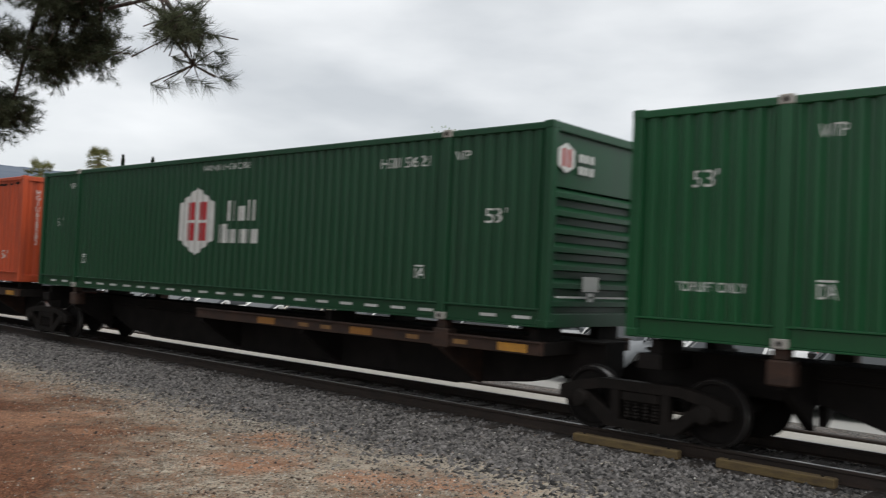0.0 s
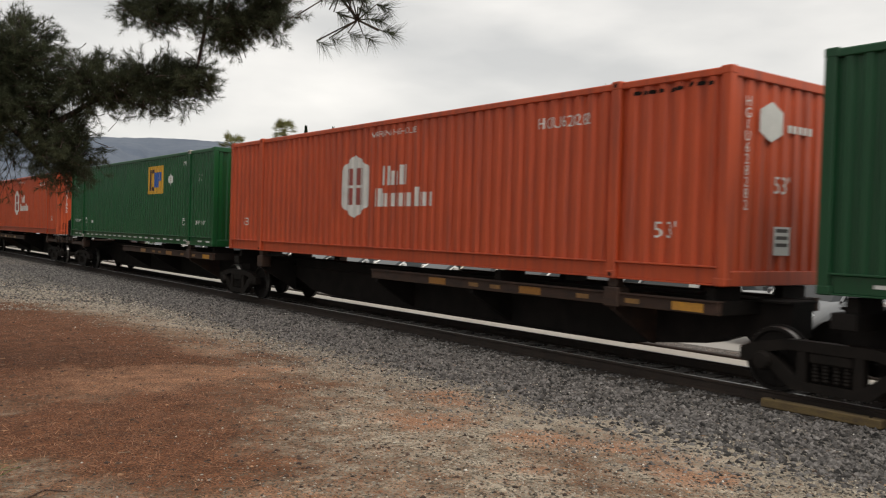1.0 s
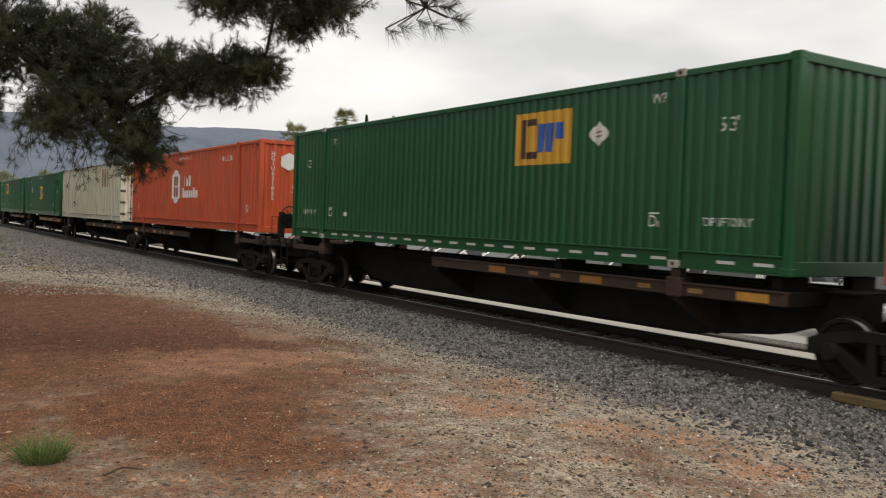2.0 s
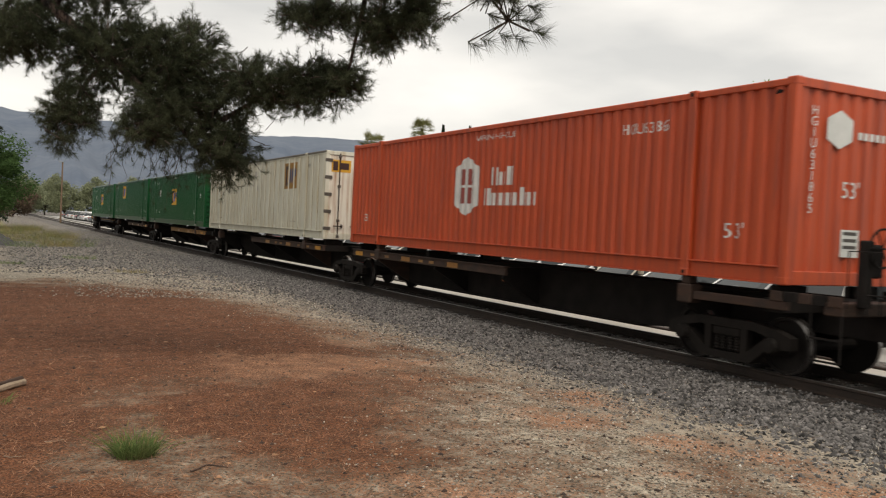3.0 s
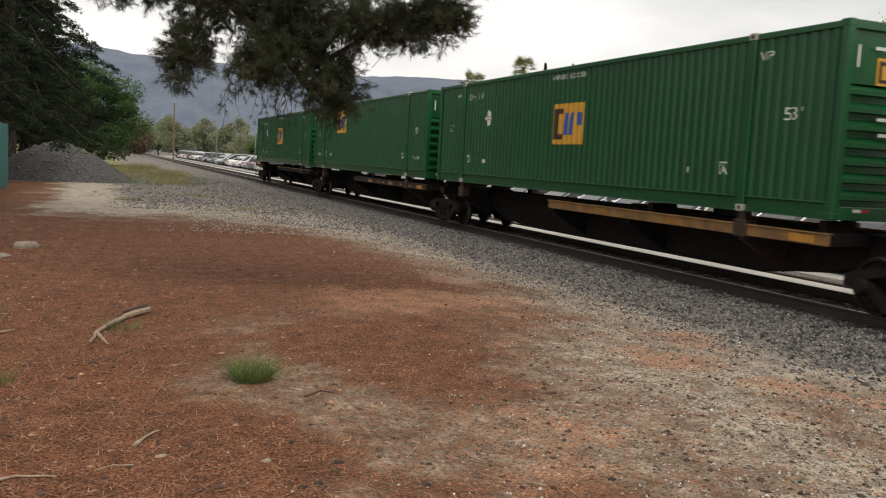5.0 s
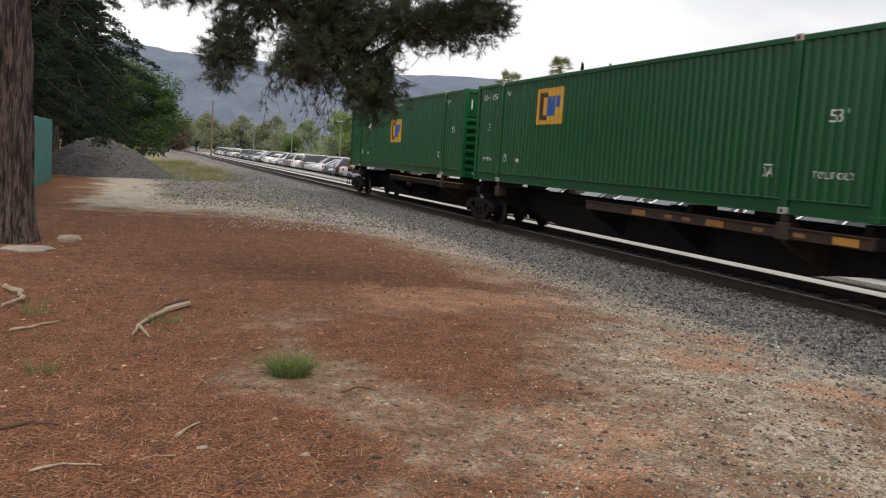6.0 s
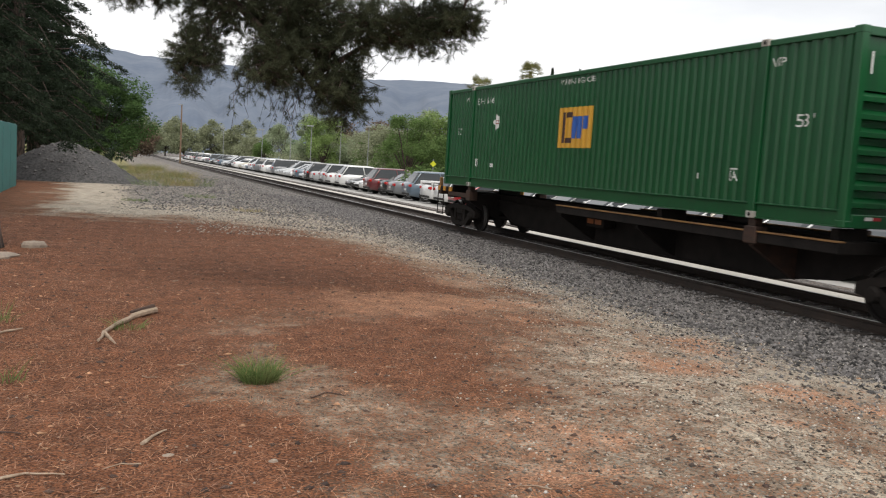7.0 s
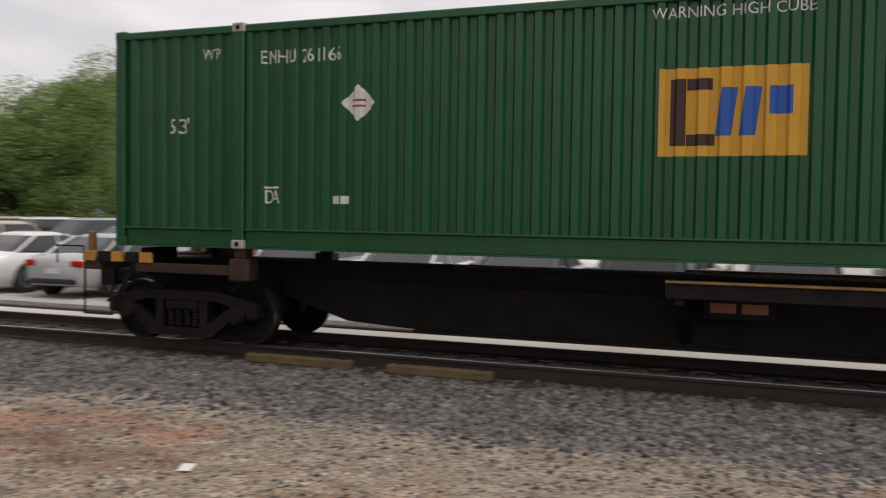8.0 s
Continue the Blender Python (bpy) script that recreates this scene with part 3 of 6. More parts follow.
def build_litter():
    """Fallen pine needles, each a thin sliver."""
    rng = np.random.default_rng(5)
    xy = in_red(rng, 150000)
    n = len(xy)
    a, ln = rng.uniform(0, math.tau, n), rng.uniform(0.05, 0.14, n)
    d = np.stack([np.cos(a), np.sin(a), rng.uniform(-0.12, 0.3, n)], 1) * ln[:, None]
    w = np.stack([-np.sin(a), np.cos(a), 0 * a], 1) * 0.0024
    p = np.concatenate([xy, np.array([rough_z(x, y) + 0.004 for x, y in xy])[:, None]], 1)
    v = np.stack([p - w, p + w, p + d], 1).reshape(-1, 3)
    tagged(new("needle_litter", fast_mesh("needle_litter", v, np.arange(3 * n).reshape(-1, 3), STRAW)), "fallen rust-brown pine needles lying on the dirt", "needle litter", kind="stuff")


build_litter()


# ---- the train ----
LENGTH, HEIGHT, HALF = 16.154, 2.896, 1.295
POST = 1.98
FACE = -HALF + 0.025  # the outer plane of the side sheets


def dent(u, pitch, depth):
    """How far a folded sheet lies back at u."""
    s = (u / pitch) % 1.0
    if s < 0.36:
        return 0.0
    if s < 0.5:
        return depth * (s - 0.36) / 0.14
    if s < 0.86:
        return depth
    return depth * (1 - (s - 0.86) / 0.14)


def folds(u0, u1, pitch):
    """The places between u0 and u1 at which the sheet bends."""
    out = [u0]
    k = math.floor(u0 / pitch)
    while k * pitch < u1:
        for s in (0.0, 0.36, 0.5, 0.86):
            u = (k + s) * pitch
            if u0 + 1e-4 < u < u1 - 1e-4:
                out.append(u)
        k += 1
    return out + [u1]


def folded_sheet(u0, u1, z0, z1, pitch, depth, x=FACE, back=0.06, sign=1):
    """A folded steel sheet that stands upright, with a plain back."""
    us = folds(u0, u1, pitch)
    front = [(x + sign * dent(u, pitch, depth), u) for u in us]
    ring = front + [(x + sign * back, u1), (x + sign * back, u0)]
    return Mesh().rings([[(a, u, z0) for a, u in ring], [(a, u, z1) for a, u in ring]])


def ribbed_wall(z0, z1, count, depth, y=0.03):
    """An end wall with ribs that run across."""
    m = Mesh()
    outline = [(y + depth + 0.03, z0)]
    step = (z1 - z0) / count
    for k in range(count):
        z = z0 + k * step
        outline += [(y + depth, z), (y + depth, z + step * 0.34), (y, z + step * 0.40), (y, z + step * 0.66), (y + depth, z + step * 0.97)]
    outline += [(y + depth + 0.03, z1)]
    return m.rings([[(-HALF + 0.13, a, b) for a, b in outline], [(HALF - 0.13, a, b) for a, b in outline]])


LETTERS = {}


def glyphs(text, size):
    """The mesh of a line of text, 1 mm thick, its middle at the origin."""
    key = (text, size)
    if key not in LETTERS:
        cu = bpy.data.curves.new("lettering", "FONT")
        cu.body, cu.size, cu.align_x, cu.align_y = text, size, "CENTER", "CENTER"
        cu.extrude, cu.resolution_u, cu.space_line = 0.0, 3, 0.8
        ob = bpy.data.objects.new("lettering", cu)
        LETTERS[key] = bpy.data.meshes.new_from_object(ob)
        bpy.data.objects.remove(ob)
    bm = bmesh.new()
    bm.from_mesh(LETTERS[key])
    return bm


def poly(points):
    bm = bmesh.new()
    bm.faces.new([bm.verts.new((a, b, 0)) for a, b in points])
    return bm


def rect(a0, b0, a1, b1):
    return [(a0, b0), (a1, b0), (a1, b1), (a0, b1)]


def on_side(name, bm, mat, parent, u, z, pitch=0.0, depth=0.0, lift=0.004, label=""):
    """Lay a flat drawing on the folded side at u, z, so that it follows the folds."""
    for v in bm.verts:
        v.co = Vector((0, u - v.co.x, z + v.co.y))
    if pitch:
        lo, hi = min(v.co.y for v in bm.verts), max(v.co.y for v in bm.verts)
        for f in folds(lo, hi, pitch)[1:-1]:
            bmesh.ops.bisect_plane(bm, geom=bm.verts[:] + bm.edges[:] + bm.faces[:], plane_co=(0, f, 0), plane_no=(0, 1, 0))
    for v in bm.verts:
        v.co.x = FACE - lift + (dent(v.co.y, pitch, depth) if pitch else 0)
    me = bpy.data.meshes.new(name)
    bm.to_mesh(me)
    bm.free()
    me.materials.append(mat)
    return part(name, me, None, parent, label)


def on_end(name, bm, mat, parent, x, z, lift=0.03, label=""):
    """Lay a flat drawing on the leading end wall."""
    for v in bm.verts:
        v.co = Vector((x + v.co.x, lift - 0.006, z + v.co.y))
    me = bpy.data.meshes.new(name)
    bm.to_mesh(me)
    bm.free()
    me.materials.append(mat)
    return part(name, me, None, parent, label)


def hexagon(w, h):
    return [(0, h / 2), (-w / 2, h * 0.27), (-w / 2, -h * 0.27), (0, -h / 2), (w / 2, -h * 0.27), (w / 2, h * 0.27)]


def container(colour, label, front, pitch, depth, dashes=False):
    """A 53-foot container: posts, rails, folded sides, roof, end walls and castings. The origin is its leading lower edge."""
    c = thing("shipping_container", label, "shipping container", group="containers on the train")
    reefer = front == "doors"
    for s in (-1, 1):
        x0, x1 = sorted((s * HALF, s * (HALF - 0.14)))
        for y in (0, LENGTH - 0.15):
            part("corner_post", Mesh().box((x0, y, 0.0), (x1, y + 0.15, HEIGHT), 0.012), colour, c)
        xa, xb = sorted((s * (HALF + 0.018), s * (HALF - 0.1)))
        for u in (POST, LENGTH - POST):
            part("lifting_post", Mesh().box((xa, u - 0.085, 0.0), (xb, u + 0.085, HEIGHT + 0.02), 0.015), colour, c)
            for z in (0.0, HEIGHT - 0.1):
                xo, xi = sorted((s * (HALF + 0.024), s * (HALF - 0.12)))
                part("corner_casting", Mesh().box((xo, u - 0.092, z - 0.003), (xi, u + 0.092, z + 0.122), 0.014), CASTING if colour in (GREEN, GREEN_DARK) else colour, c, "pale steel lifting casting" if colour in (GREEN, GREEN_DARK) else "")
                hx0, hx1 = sorted((s * (HALF + 0.025), s * (HALF + 0.0275)))
                part("casting_slot", Mesh().lathe([(hx0, 0.033), (hx1, 0.031)], "x", (0, u, z + 0.06), 10), STEEL, c)
        spans = ((0.15, POST - 0.085), (POST + 0.085, LENGTH - POST - 0.085), (LENGTH - POST + 0.085, LENGTH - 0.15))
        for a, b in spans:
            xo, xi = sorted((s * (HALF - 0.040), s * (HALF - 0.09)))
            part("bottom_rail", Mesh().box((xo, a, 0.02), (xi, b, 0.238), 0.01), colour, c)
            foot = sorted((s * (HALF - 0.012), s * (HALF - 0.09)))
            part("rail_flange", Mesh().box((foot[0], a, 0.0), (foot[1], b, 0.022), 0.004), colour, c)
            lip = sorted((s * (HALF + 0.006), s * (HALF - 0.09)))
            part("bottom_lip", Mesh().box((lip[0], a, 0.238), (lip[1], b, 0.262), 0.004), colour, c)
            xo, xi = sorted((s * (HALF - 0.006), s * (HALF - 0.09)))
            part("top_rail", Mesh().box((xo, a, HEIGHT - 0.10), (xi, b, HEIGHT - 0.005), 0.01), colour, c)
            if reefer:
                sheet = Mesh().box((min(s * (HALF - 0.025), s * (HALF - 0.09)), a, 0.262), (max(s * (HALF - 0.025), s * (HALF - 0.09)), b, HEIGHT - 0.10))
            else:
                sheet = folded_sheet(a + 0.02 * (a > 1), b - 0.02 * (b < LENGTH - 1), 0.262, HEIGHT - 0.10, pitch, depth, s * (HALF - 0.025), 0.088, -s)
            part("side_sheet", sheet, colour, c)
            if reefer:
                k = max(2, round((b - a) / 0.6))
                for i in range(k + 1):
                    u = a + 0.03 + (b - a - 0.06) * i / k
                    xo2, xi2 = sorted((s * (HALF + 0.012), s * (HALF - 0.026)))
                    part("side_rib", Mesh().box((xo2, u - 0.026, 0.262), (xi2, u + 0.026, HEIGHT - 0.10), 0.012), colour, c)
                    xo3, xi3 = sorted((s * (HALF - 0.021), s * (HALF - 0.026)))
                    # thin ochre strips paint the shade on both sides of the rib
                    for e in (-0.037, 0.037):
                        part("grime_line", Mesh().box((xo3, u + e - 0.010, 0.27), (xi3, u + e + 0.010, HEIGHT - 0.11)), RIB_SHADE, c, "ochre line painted as shade beside the rib")
    part("roof", Mesh().box((-HALF + 0.03, 0.06, HEIGHT - 0.04), (HALF - 0.03, LENGTH - 0.06, HEIGHT + 0.005), 0.01), WHITE if reefer else colour, c)
    for y in (0.0, LENGTH - 0.12):
        part("end_header", Mesh().box((-HALF + 0.14, y, HEIGHT - 0.12), (HALF - 0.14, y + 0.12, HEIGHT + 0.01), 0.01), colour, c)
        part("end_sill", Mesh().box((-HALF + 0.14, y, 0.0), (HALF - 0.14, y + 0.12, 0.20), 0.01), colour, c)
    for x in (-HALF - 0.004, HALF - 0.15):
        for y in (-0.006, LENGTH - 0.18):
            for z in (-0.004, HEIGHT - 0.1):
                part("corner_cap", Mesh().box((x, y, z), (x + 0.154, y + 0.186, z + 0.118), 0.015), colour, c)
    part("door_panel", Mesh().box((-HALF + 0.14, LENGTH - 0.09, 0.2), (HALF - 0.14, LENGTH - 0.03, HEIGHT - 0.12), 0.01), colour, c)
    if front == "ribs":
        part("end_panel", Mesh().box((-HALF + 0.13, 0.06, 2.0), (HALF - 0.13, 0.12, HEIGHT - 0.12)), colour, c)
        part("louvred_wall", ribbed_wall(0.2, 2.0, 7, 0.10, 0.015), colour, c, "green sheet pressed into level ribs")
    elif front == "folds":
        m = folded_sheet(-HALF + 0.13, HALF - 0.13, 0.2, HEIGHT - 0.12, 0.28, 0.04, 0.0)
        m.v = [(u, x + 0.03, z) for x, u, z in m.v]
        m.f = [tuple(reversed(q)) for q in m.f]
        part("end_panel", m, colour, c)
    else:
        for s in (-1, 1):
            a, b = sorted((s * 0.012, s * (HALF - 0.13)))
            door = part("door", Mesh().box((a, 0.03, 0.2), (b, 0.10, HEIGHT - 0.12), 0.012), WHITE_DOOR, c, "white door with brown rust runs")
            part("door_gasket", Mesh().box((min(s * 0.006, s * 0.03), 0.024, 0.2), (max(s * 0.006, s * 0.03), 0.032, HEIGHT - 0.12)), HINGE, door)
            for k in (0.16, 0.62):
                x = s * HALF * k
                part("lock_rod", Mesh().tube([(x, 0.0, 0.06), (x, 0.0, HEIGHT - 0.05)], 0.02, 8), RUST, door, "rusty locking rod")
                for z in (0.10, 0.62, 1.75, HEIGHT - 0.16):
                    part("rod_clamp", Mesh().box((x - 0.05, -0.03, z - 0.045), (x + 0.05, 0.034, z + 0.045), 0.012), HINGE, door)
                part("rod_handle", Mesh().box((x - 0.17, -0.035, 0.42), (x + 0.17, -0.012, 0.455), 0.008), RUST, door)
                part("handle_catch", Mesh().box((x + 0.10, -0.03, 0.38), (x + 0.16, 0.032, 0.50), 0.01), HINGE, door)
            for k in range(5):
                z = 0.30 + k * 0.56
                part("hinge", Mesh().box((min(s * (HALF - 0.24), s * (HALF + 0.012)), -0.010, z), (max(s * (HALF - 0.24), s * (HALF + 0.012)), 0.034, z + 0.11), 0.01), HINGE, door, "grey-brown hinge strap")
            for z, w in ((2.35, 0.07), (2.12, 0.06)) if s > 0 else ():
                for i in range(5):
                    on_end("worn_mark", poly(rect(0, 0, w, 0.14)), LETTER_DARK, c, 0.62 + i * (w + 0.04), z, 0.028)
    if dashes:
        u = 0.45
        while u < LENGTH - 0.5:
            if min(abs(u - POST), abs(u - LENGTH + POST)) > 0.3:
                part("reflective_dash", Mesh().box((-HALF + 0.034, u - 0.15, 0.105), (-HALF + 0.041, u + 0.15, 0.15)), LETTER, c)
            u += 0.62
    return c


def wordmark(c, name, widths, u, z, h, gap, mat, pitch, depth):
    """A line of writing as one plain bar for each of its signs; u is where it begins."""
    x = 0.0
    for w, k in widths:
        bars = ((0.0, w),) if w < 0.12 else ((0.0, w * 0.40), (w * 0.62, w))
        for a, b in bars:
            on_side(name, poly(rect(x + a, 0, x + b, h * k)), mat, c, u, z, pitch, depth)
        x += w + gap


def islands(bm):
    """The separate pieces of a flat drawing, each as a drawing of its own."""
    left, out = set(bm.verts), []
    while left:
        todo, seen = [left.pop()], []
        while todo:
            v = todo.pop()
            seen.append(v)
            for e in v.link_edges:
                w = e.other_vert(v)
                if w in left:
                    left.remove(w)
                    todo.append(w)
        piece = bmesh.new()
        at = {v: piece.verts.new(v.co) for v in seen}
        for f in {f for v in seen for f in v.link_faces}:
            piece.faces.new([at[v] for v in f.verts])
        out.append(piece)
    bm.free()
    return out


def narrow(text):
    """How condensed a line of stencilled text is."""
    return {"53'": 1.08, "WTP": 0.62, "DA": 0.64, "TOP LIFT ONLY": 0.74, "WARNING HIGH CUBE": 0.93}.get(text, 0.8)


def small_marks(c, marks, pitch, depth, mat=LETTER):
    """Lines of painted text: words, height of capitals, u, z."""
    for text, size, u, z in marks:
        bm = glyphs(text, size / 0.7)
        for v in bm.verts:
            v.co.x *= narrow(text)
        for piece in islands(bm):
            on_side("letter", piece, mat, c, u, z, pitch, depth, 0.0035)


def end_text(c, text, size, mat, x, z, lift=0.03):
    for piece in islands(glyphs(text, size / 0.7)):
        on_end("letter", piece, mat, c, x, z, lift)


def lift_arrow(c, u, z, pitch, depth):
    on_side("lift_mark", poly(rect(-0.11, 0.115, 0.10, 0.14)), LETTER, c, u, z, pitch, depth)
    small_marks(c, [("DA", 0.175, u, z)], pitch, depth)


def emblem_panel(c, u, z, w, h, pitch, depth, ground, dark, blue):
    """A yellow emblem: one dark and one blue block on a plain panel."""
    p = on_side("emblem_panel", poly(rect(-w / 2, -h / 2, w / 2, h / 2)), ground, c, u, z, pitch, depth, 0.0035, "plain yellow emblem panel")
    shapes = [(rect(-0.42, -0.38, -0.31, 0.38), dark), (rect(-0.305, 0.25, -0.13, 0.38), dark), (rect(-0.305, -0.38, -0.11, -0.25), dark), (rect(0.25, -0.04, 0.40, 0.27), blue)]
    shapes += [([(a, -0.27), (a + 0.11, -0.27), (a + 0.15, 0.27), (a + 0.04, 0.27)], blue) for a in (-0.11, 0.05)]
    for points, mat in shapes:
        on_side("emblem_block", poly([(a * w, b * h) for a, b in points]), mat, p, u, z, pitch, depth, 0.006)


def hexagon_emblem(c, u, z, pitch, depth, bars, tail):
    """A white hexagon with coloured bars, and a wordmark of plain blocks beside it."""
    h = on_side("emblem_hexagon", poly(hexagon(1.22, 1.42)), LETTER, c, u, z, pitch, depth, 0.0035, "white hexagonal emblem")
    for a, b, a2, b2 in ((-0.34, -0.40, -0.10, -0.03), (-0.34, 0.03, -0.10, 0.40), (0.10, -0.40, 0.34, -0.03), (0.10, 0.03, 0.34, 0.40)):
        on_side("emblem_bar", poly(rect(a, b, a2, b2)), bars, h, u, z, pitch, depth, 0.006)
    for a in (-0.22, 0.22):
        on_side("emblem_bar", poly(rect(a - 0.02, -0.40, a + 0.02, 0.40)), LETTER, h, u, z, pitch, depth, 0.008)
    wordmark(c, "wordmark_block", [(0.25, 1.0), (0.22, 0.72), (0.24, 1.0)], u - 1.12, z + 0.0, 0.40, 0.09, LETTER, pitch, depth)
    wordmark(c, "wordmark_block", [(0.28, 1.0), (0.13, 0.72), (0.21, 0.72), (0.21, 0.72), (0.22, 0.72)] + ([(0.05, 0.2), (0.09, 1.0), (0.18, 0.72), (0.17, 0.72)] if tail else []), u - 0.80, z - 0.44, 0.38, 0.07, LETTER, pitch, depth)


FINE, SHALLOW = 0.226, 0.046
BROAD, DEEP = 0.275, 0.05


def green_plain(label):
    """A green container with lettering at its trailing end; its middle never comes into view."""
    c = container(GREEN, label, "ribs", FINE, SHALLOW)
    small_marks(c, [("53'", 0.21, 15.15, 1.98), ("TOP LIFT ONLY", 0.12, 15.05, 0.66), ("WTP", 0.16, 13.66, 2.46)], FINE, SHALLOW)
    lift_arrow(c, 13.68, 0.66, FINE, SHALLOW)
    return c


def green_hexagon(label):
    c = container(GREEN_DARK, label, "ribs", FINE, SHALLOW, dashes=True)
    hexagon_emblem(c, 8.90, 1.57, FINE, SHALLOW, EMBLEM_RED, False)
    small_marks(c, [("53'", 0.22, 1.0, 1.57), ("53'", 0.20, 15.1, 1.60), ("WTP", 0.14, 1.68, 2.50), ("WTP", 0.14, 14.55, 2.50), ("HGIU 506121", 0.17, 2.90, 2.46), ("WARNING HIGH CUBE", 0.12, 7.95, 2.65)], FINE, SHALLOW)
    lift_arrow(c, 2.52, 0.68, FINE, SHALLOW)
    lift_arrow(c, 13.7, 0.68, FINE, SHALLOW)
    on_end("end_emblem", poly(hexagon(0.42, 0.44)), LETTER, c, -0.92, 2.42)
    for x in (-0.99, -0.85):
        on_end("end_emblem_bar", poly(rect(x - 0.04, 2.29 - 2.42, x + 0.04, 0.13)), EMBLEM_RED, c, 0, 2.42, 0.026)
    for i, w in enumerate((0.12, 0.1, 0.1)):
        on_end("end_block", poly(rect(0, 0, w, 0.12)), LETTER, c, -0.60 + i * 0.15, 2.40)
        on_end("end_block", poly(rect(0, 0, w, 0.12)), LETTER, c, -0.60 + i * 0.15, 2.22)
    on_end("end_label", poly(rect(-0.22, -0.1, 0.22, 0.12)), LETTER, c, -0.2, 0.62, 0.005)
    on_end("end_label", poly(rect(-0.09, -0.25, 0.09, -0.12)), LETTER, c, -0.2, 0.62, 0.005)
    on_end("end_stripe", poly(rect(-1.1, 0, 1.1, 0.03)), LETTER, c, 0, 0.42, 0.005)
    return c


def red_hexagon(label, number, scraped):
    c = container(RED, label, "folds", BROAD, DEEP)
    hexagon_emblem(c, 9.5 if scraped else 9.22, 1.55, BROAD, DEEP, EMBLEM_GREY, True)
    small_marks(c, [("53'", 0.23, 1.02, 0.72), ("53'", 0.20, 15.15, 0.74), (number, 0.18, 3.1, 2.42), ("WARNING HIGH CUBE", 0.12, 8.0, 2.62)], BROAD, DEEP)
    end_text(c, "\n".join(number.replace(" ", "")), 0.135, LETTER, -0.86, 1.78)
    on_end("end_emblem", poly(hexagon(0.55, 0.56)), LETTER, c, -0.32, 2.25, 0.028)
    for i, w in enumerate((0.10, 0.09, 0.09, 0.09, 0.09)):
        on_end("end_block", poly(rect(0, 0, w, 0.11)), LETTER, c, 0.08 + i * 0.13, 2.14, 0.028)
    end_text(c, "53'", 0.24, LETTER, -0.02, 1.38, 0.028)
    lab = on_end("end_label", poly(rect(-0.2, -0.2, 0.2, 0.2)), LETTER, c, 0.02, 0.62, 0.028)
    for z in (0.12, 0.02, -0.08):
        on_end("end_label_line", poly(rect(-0.15, z, 0.15, z + 0.05)), LETTER_DARK, lab, 0.02, 0.62, 0.026)
    # scraped paint under the top rail at the leading end
    for k in range(9 if scraped else 1):
        u = 0.35 + k * 0.16 + random.uniform(-0.04, 0.04)
        on_side("scrape", poly([(-0.06, 0), (0.05, 0.01), (0.06, 0.05), (0.0, 0.07), (-0.05, 0.045)]), STEEL, c, u, 2.68 + random.uniform(-0.02, 0.02), BROAD, DEEP)
    return c


def green_panel(label, u, z, marks, arrows, diamond, ident, dashes=False):
    c = container(GREEN, label, "folds" if dashes else "ribs", FINE, SHALLOW, dashes)
    emblem_panel(c, u, z, 1.5, 0.94, FINE, SHALLOW, PANEL_YELLOW, EMBLEM_BROWN, EMBLEM_BLUE)
    small_marks(c, marks, FINE, SHALLOW)
    for a in arrows:
        lift_arrow(c, a, 0.67, FINE, SHALLOW)
    if diamond:
        d = on_side("placard", poly([(-0.23, 0), (0, -0.23), (0.23, 0), (0, 0.23)]), LETTER, c, *diamond, FINE, SHALLOW, 0.0035, "white diamond placard")
        for k in (-0.05, 0.02):
            on_side("placard_line", poly(rect(-0.09, k, 0.09, k + 0.025)), EMBLEM_GREY, d, *diamond, FINE, SHALLOW, 0.006)
    if not dashes:
        on_end("end_panel_mark", poly(rect(-0.3, -0.2, 0.3, 0.2)), PANEL_YELLOW, c, -0.35, 2.2, 0.055)
        on_end("end_block", poly(rect(-0.26, -0.16, -0.20, 0.16)), EMBLEM_BROWN, c, -0.35, 2.2, 0.051)
        for k in (-0.16, 0.10):
            on_end("end_block", poly(rect(-0.20, k, -0.06, k + 0.05)), EMBLEM_BROWN, c, -0.35, 2.2, 0.051)
        on_end("end_block", poly(rect(0.0, -0.11, 0.22, 0.11)), EMBLEM_BLUE, c, -0.35, 2.2, 0.051)
        end_text(c, "53'", 0.24, LETTER, 0.25, 1.0, 0.012)
        for x, w, z2 in ((-0.75, 0.25, 2.5), (-0.6, 0.35, 1.48), (-0.55, 0.4, 1.25)):
            on_end("end_mark", poly(rect(0, 0, w, 0.05)), LETTER, c, x, z2, 0.012)
        on_end("end_mark", poly(rect(-0.02, -0.16, 0.02, 0.16)), LETTER, c, -1.02, 2.4, 0.055)
        on_end("end_reflector", poly(rect(0, 0, 0.16, 0.05)), EMBLEM_RED, c, -0.75, 0.12, 0.0)
        on_end("end_reflector", poly(rect(-0.16, 0, 0, 0.05)), LETTER, c, -0.75, 0.12, 0.0)
    for k in ((12.77, 0.645), (12.65, 0.645), (3.5, 0.65)) if ident else ((12.9, 0.65),):
        on_side("small_label", poly(rect(-0.05, -0.05, 0.05, 0.05)), LETTER, c, *k, FINE, SHALLOW)
    return c


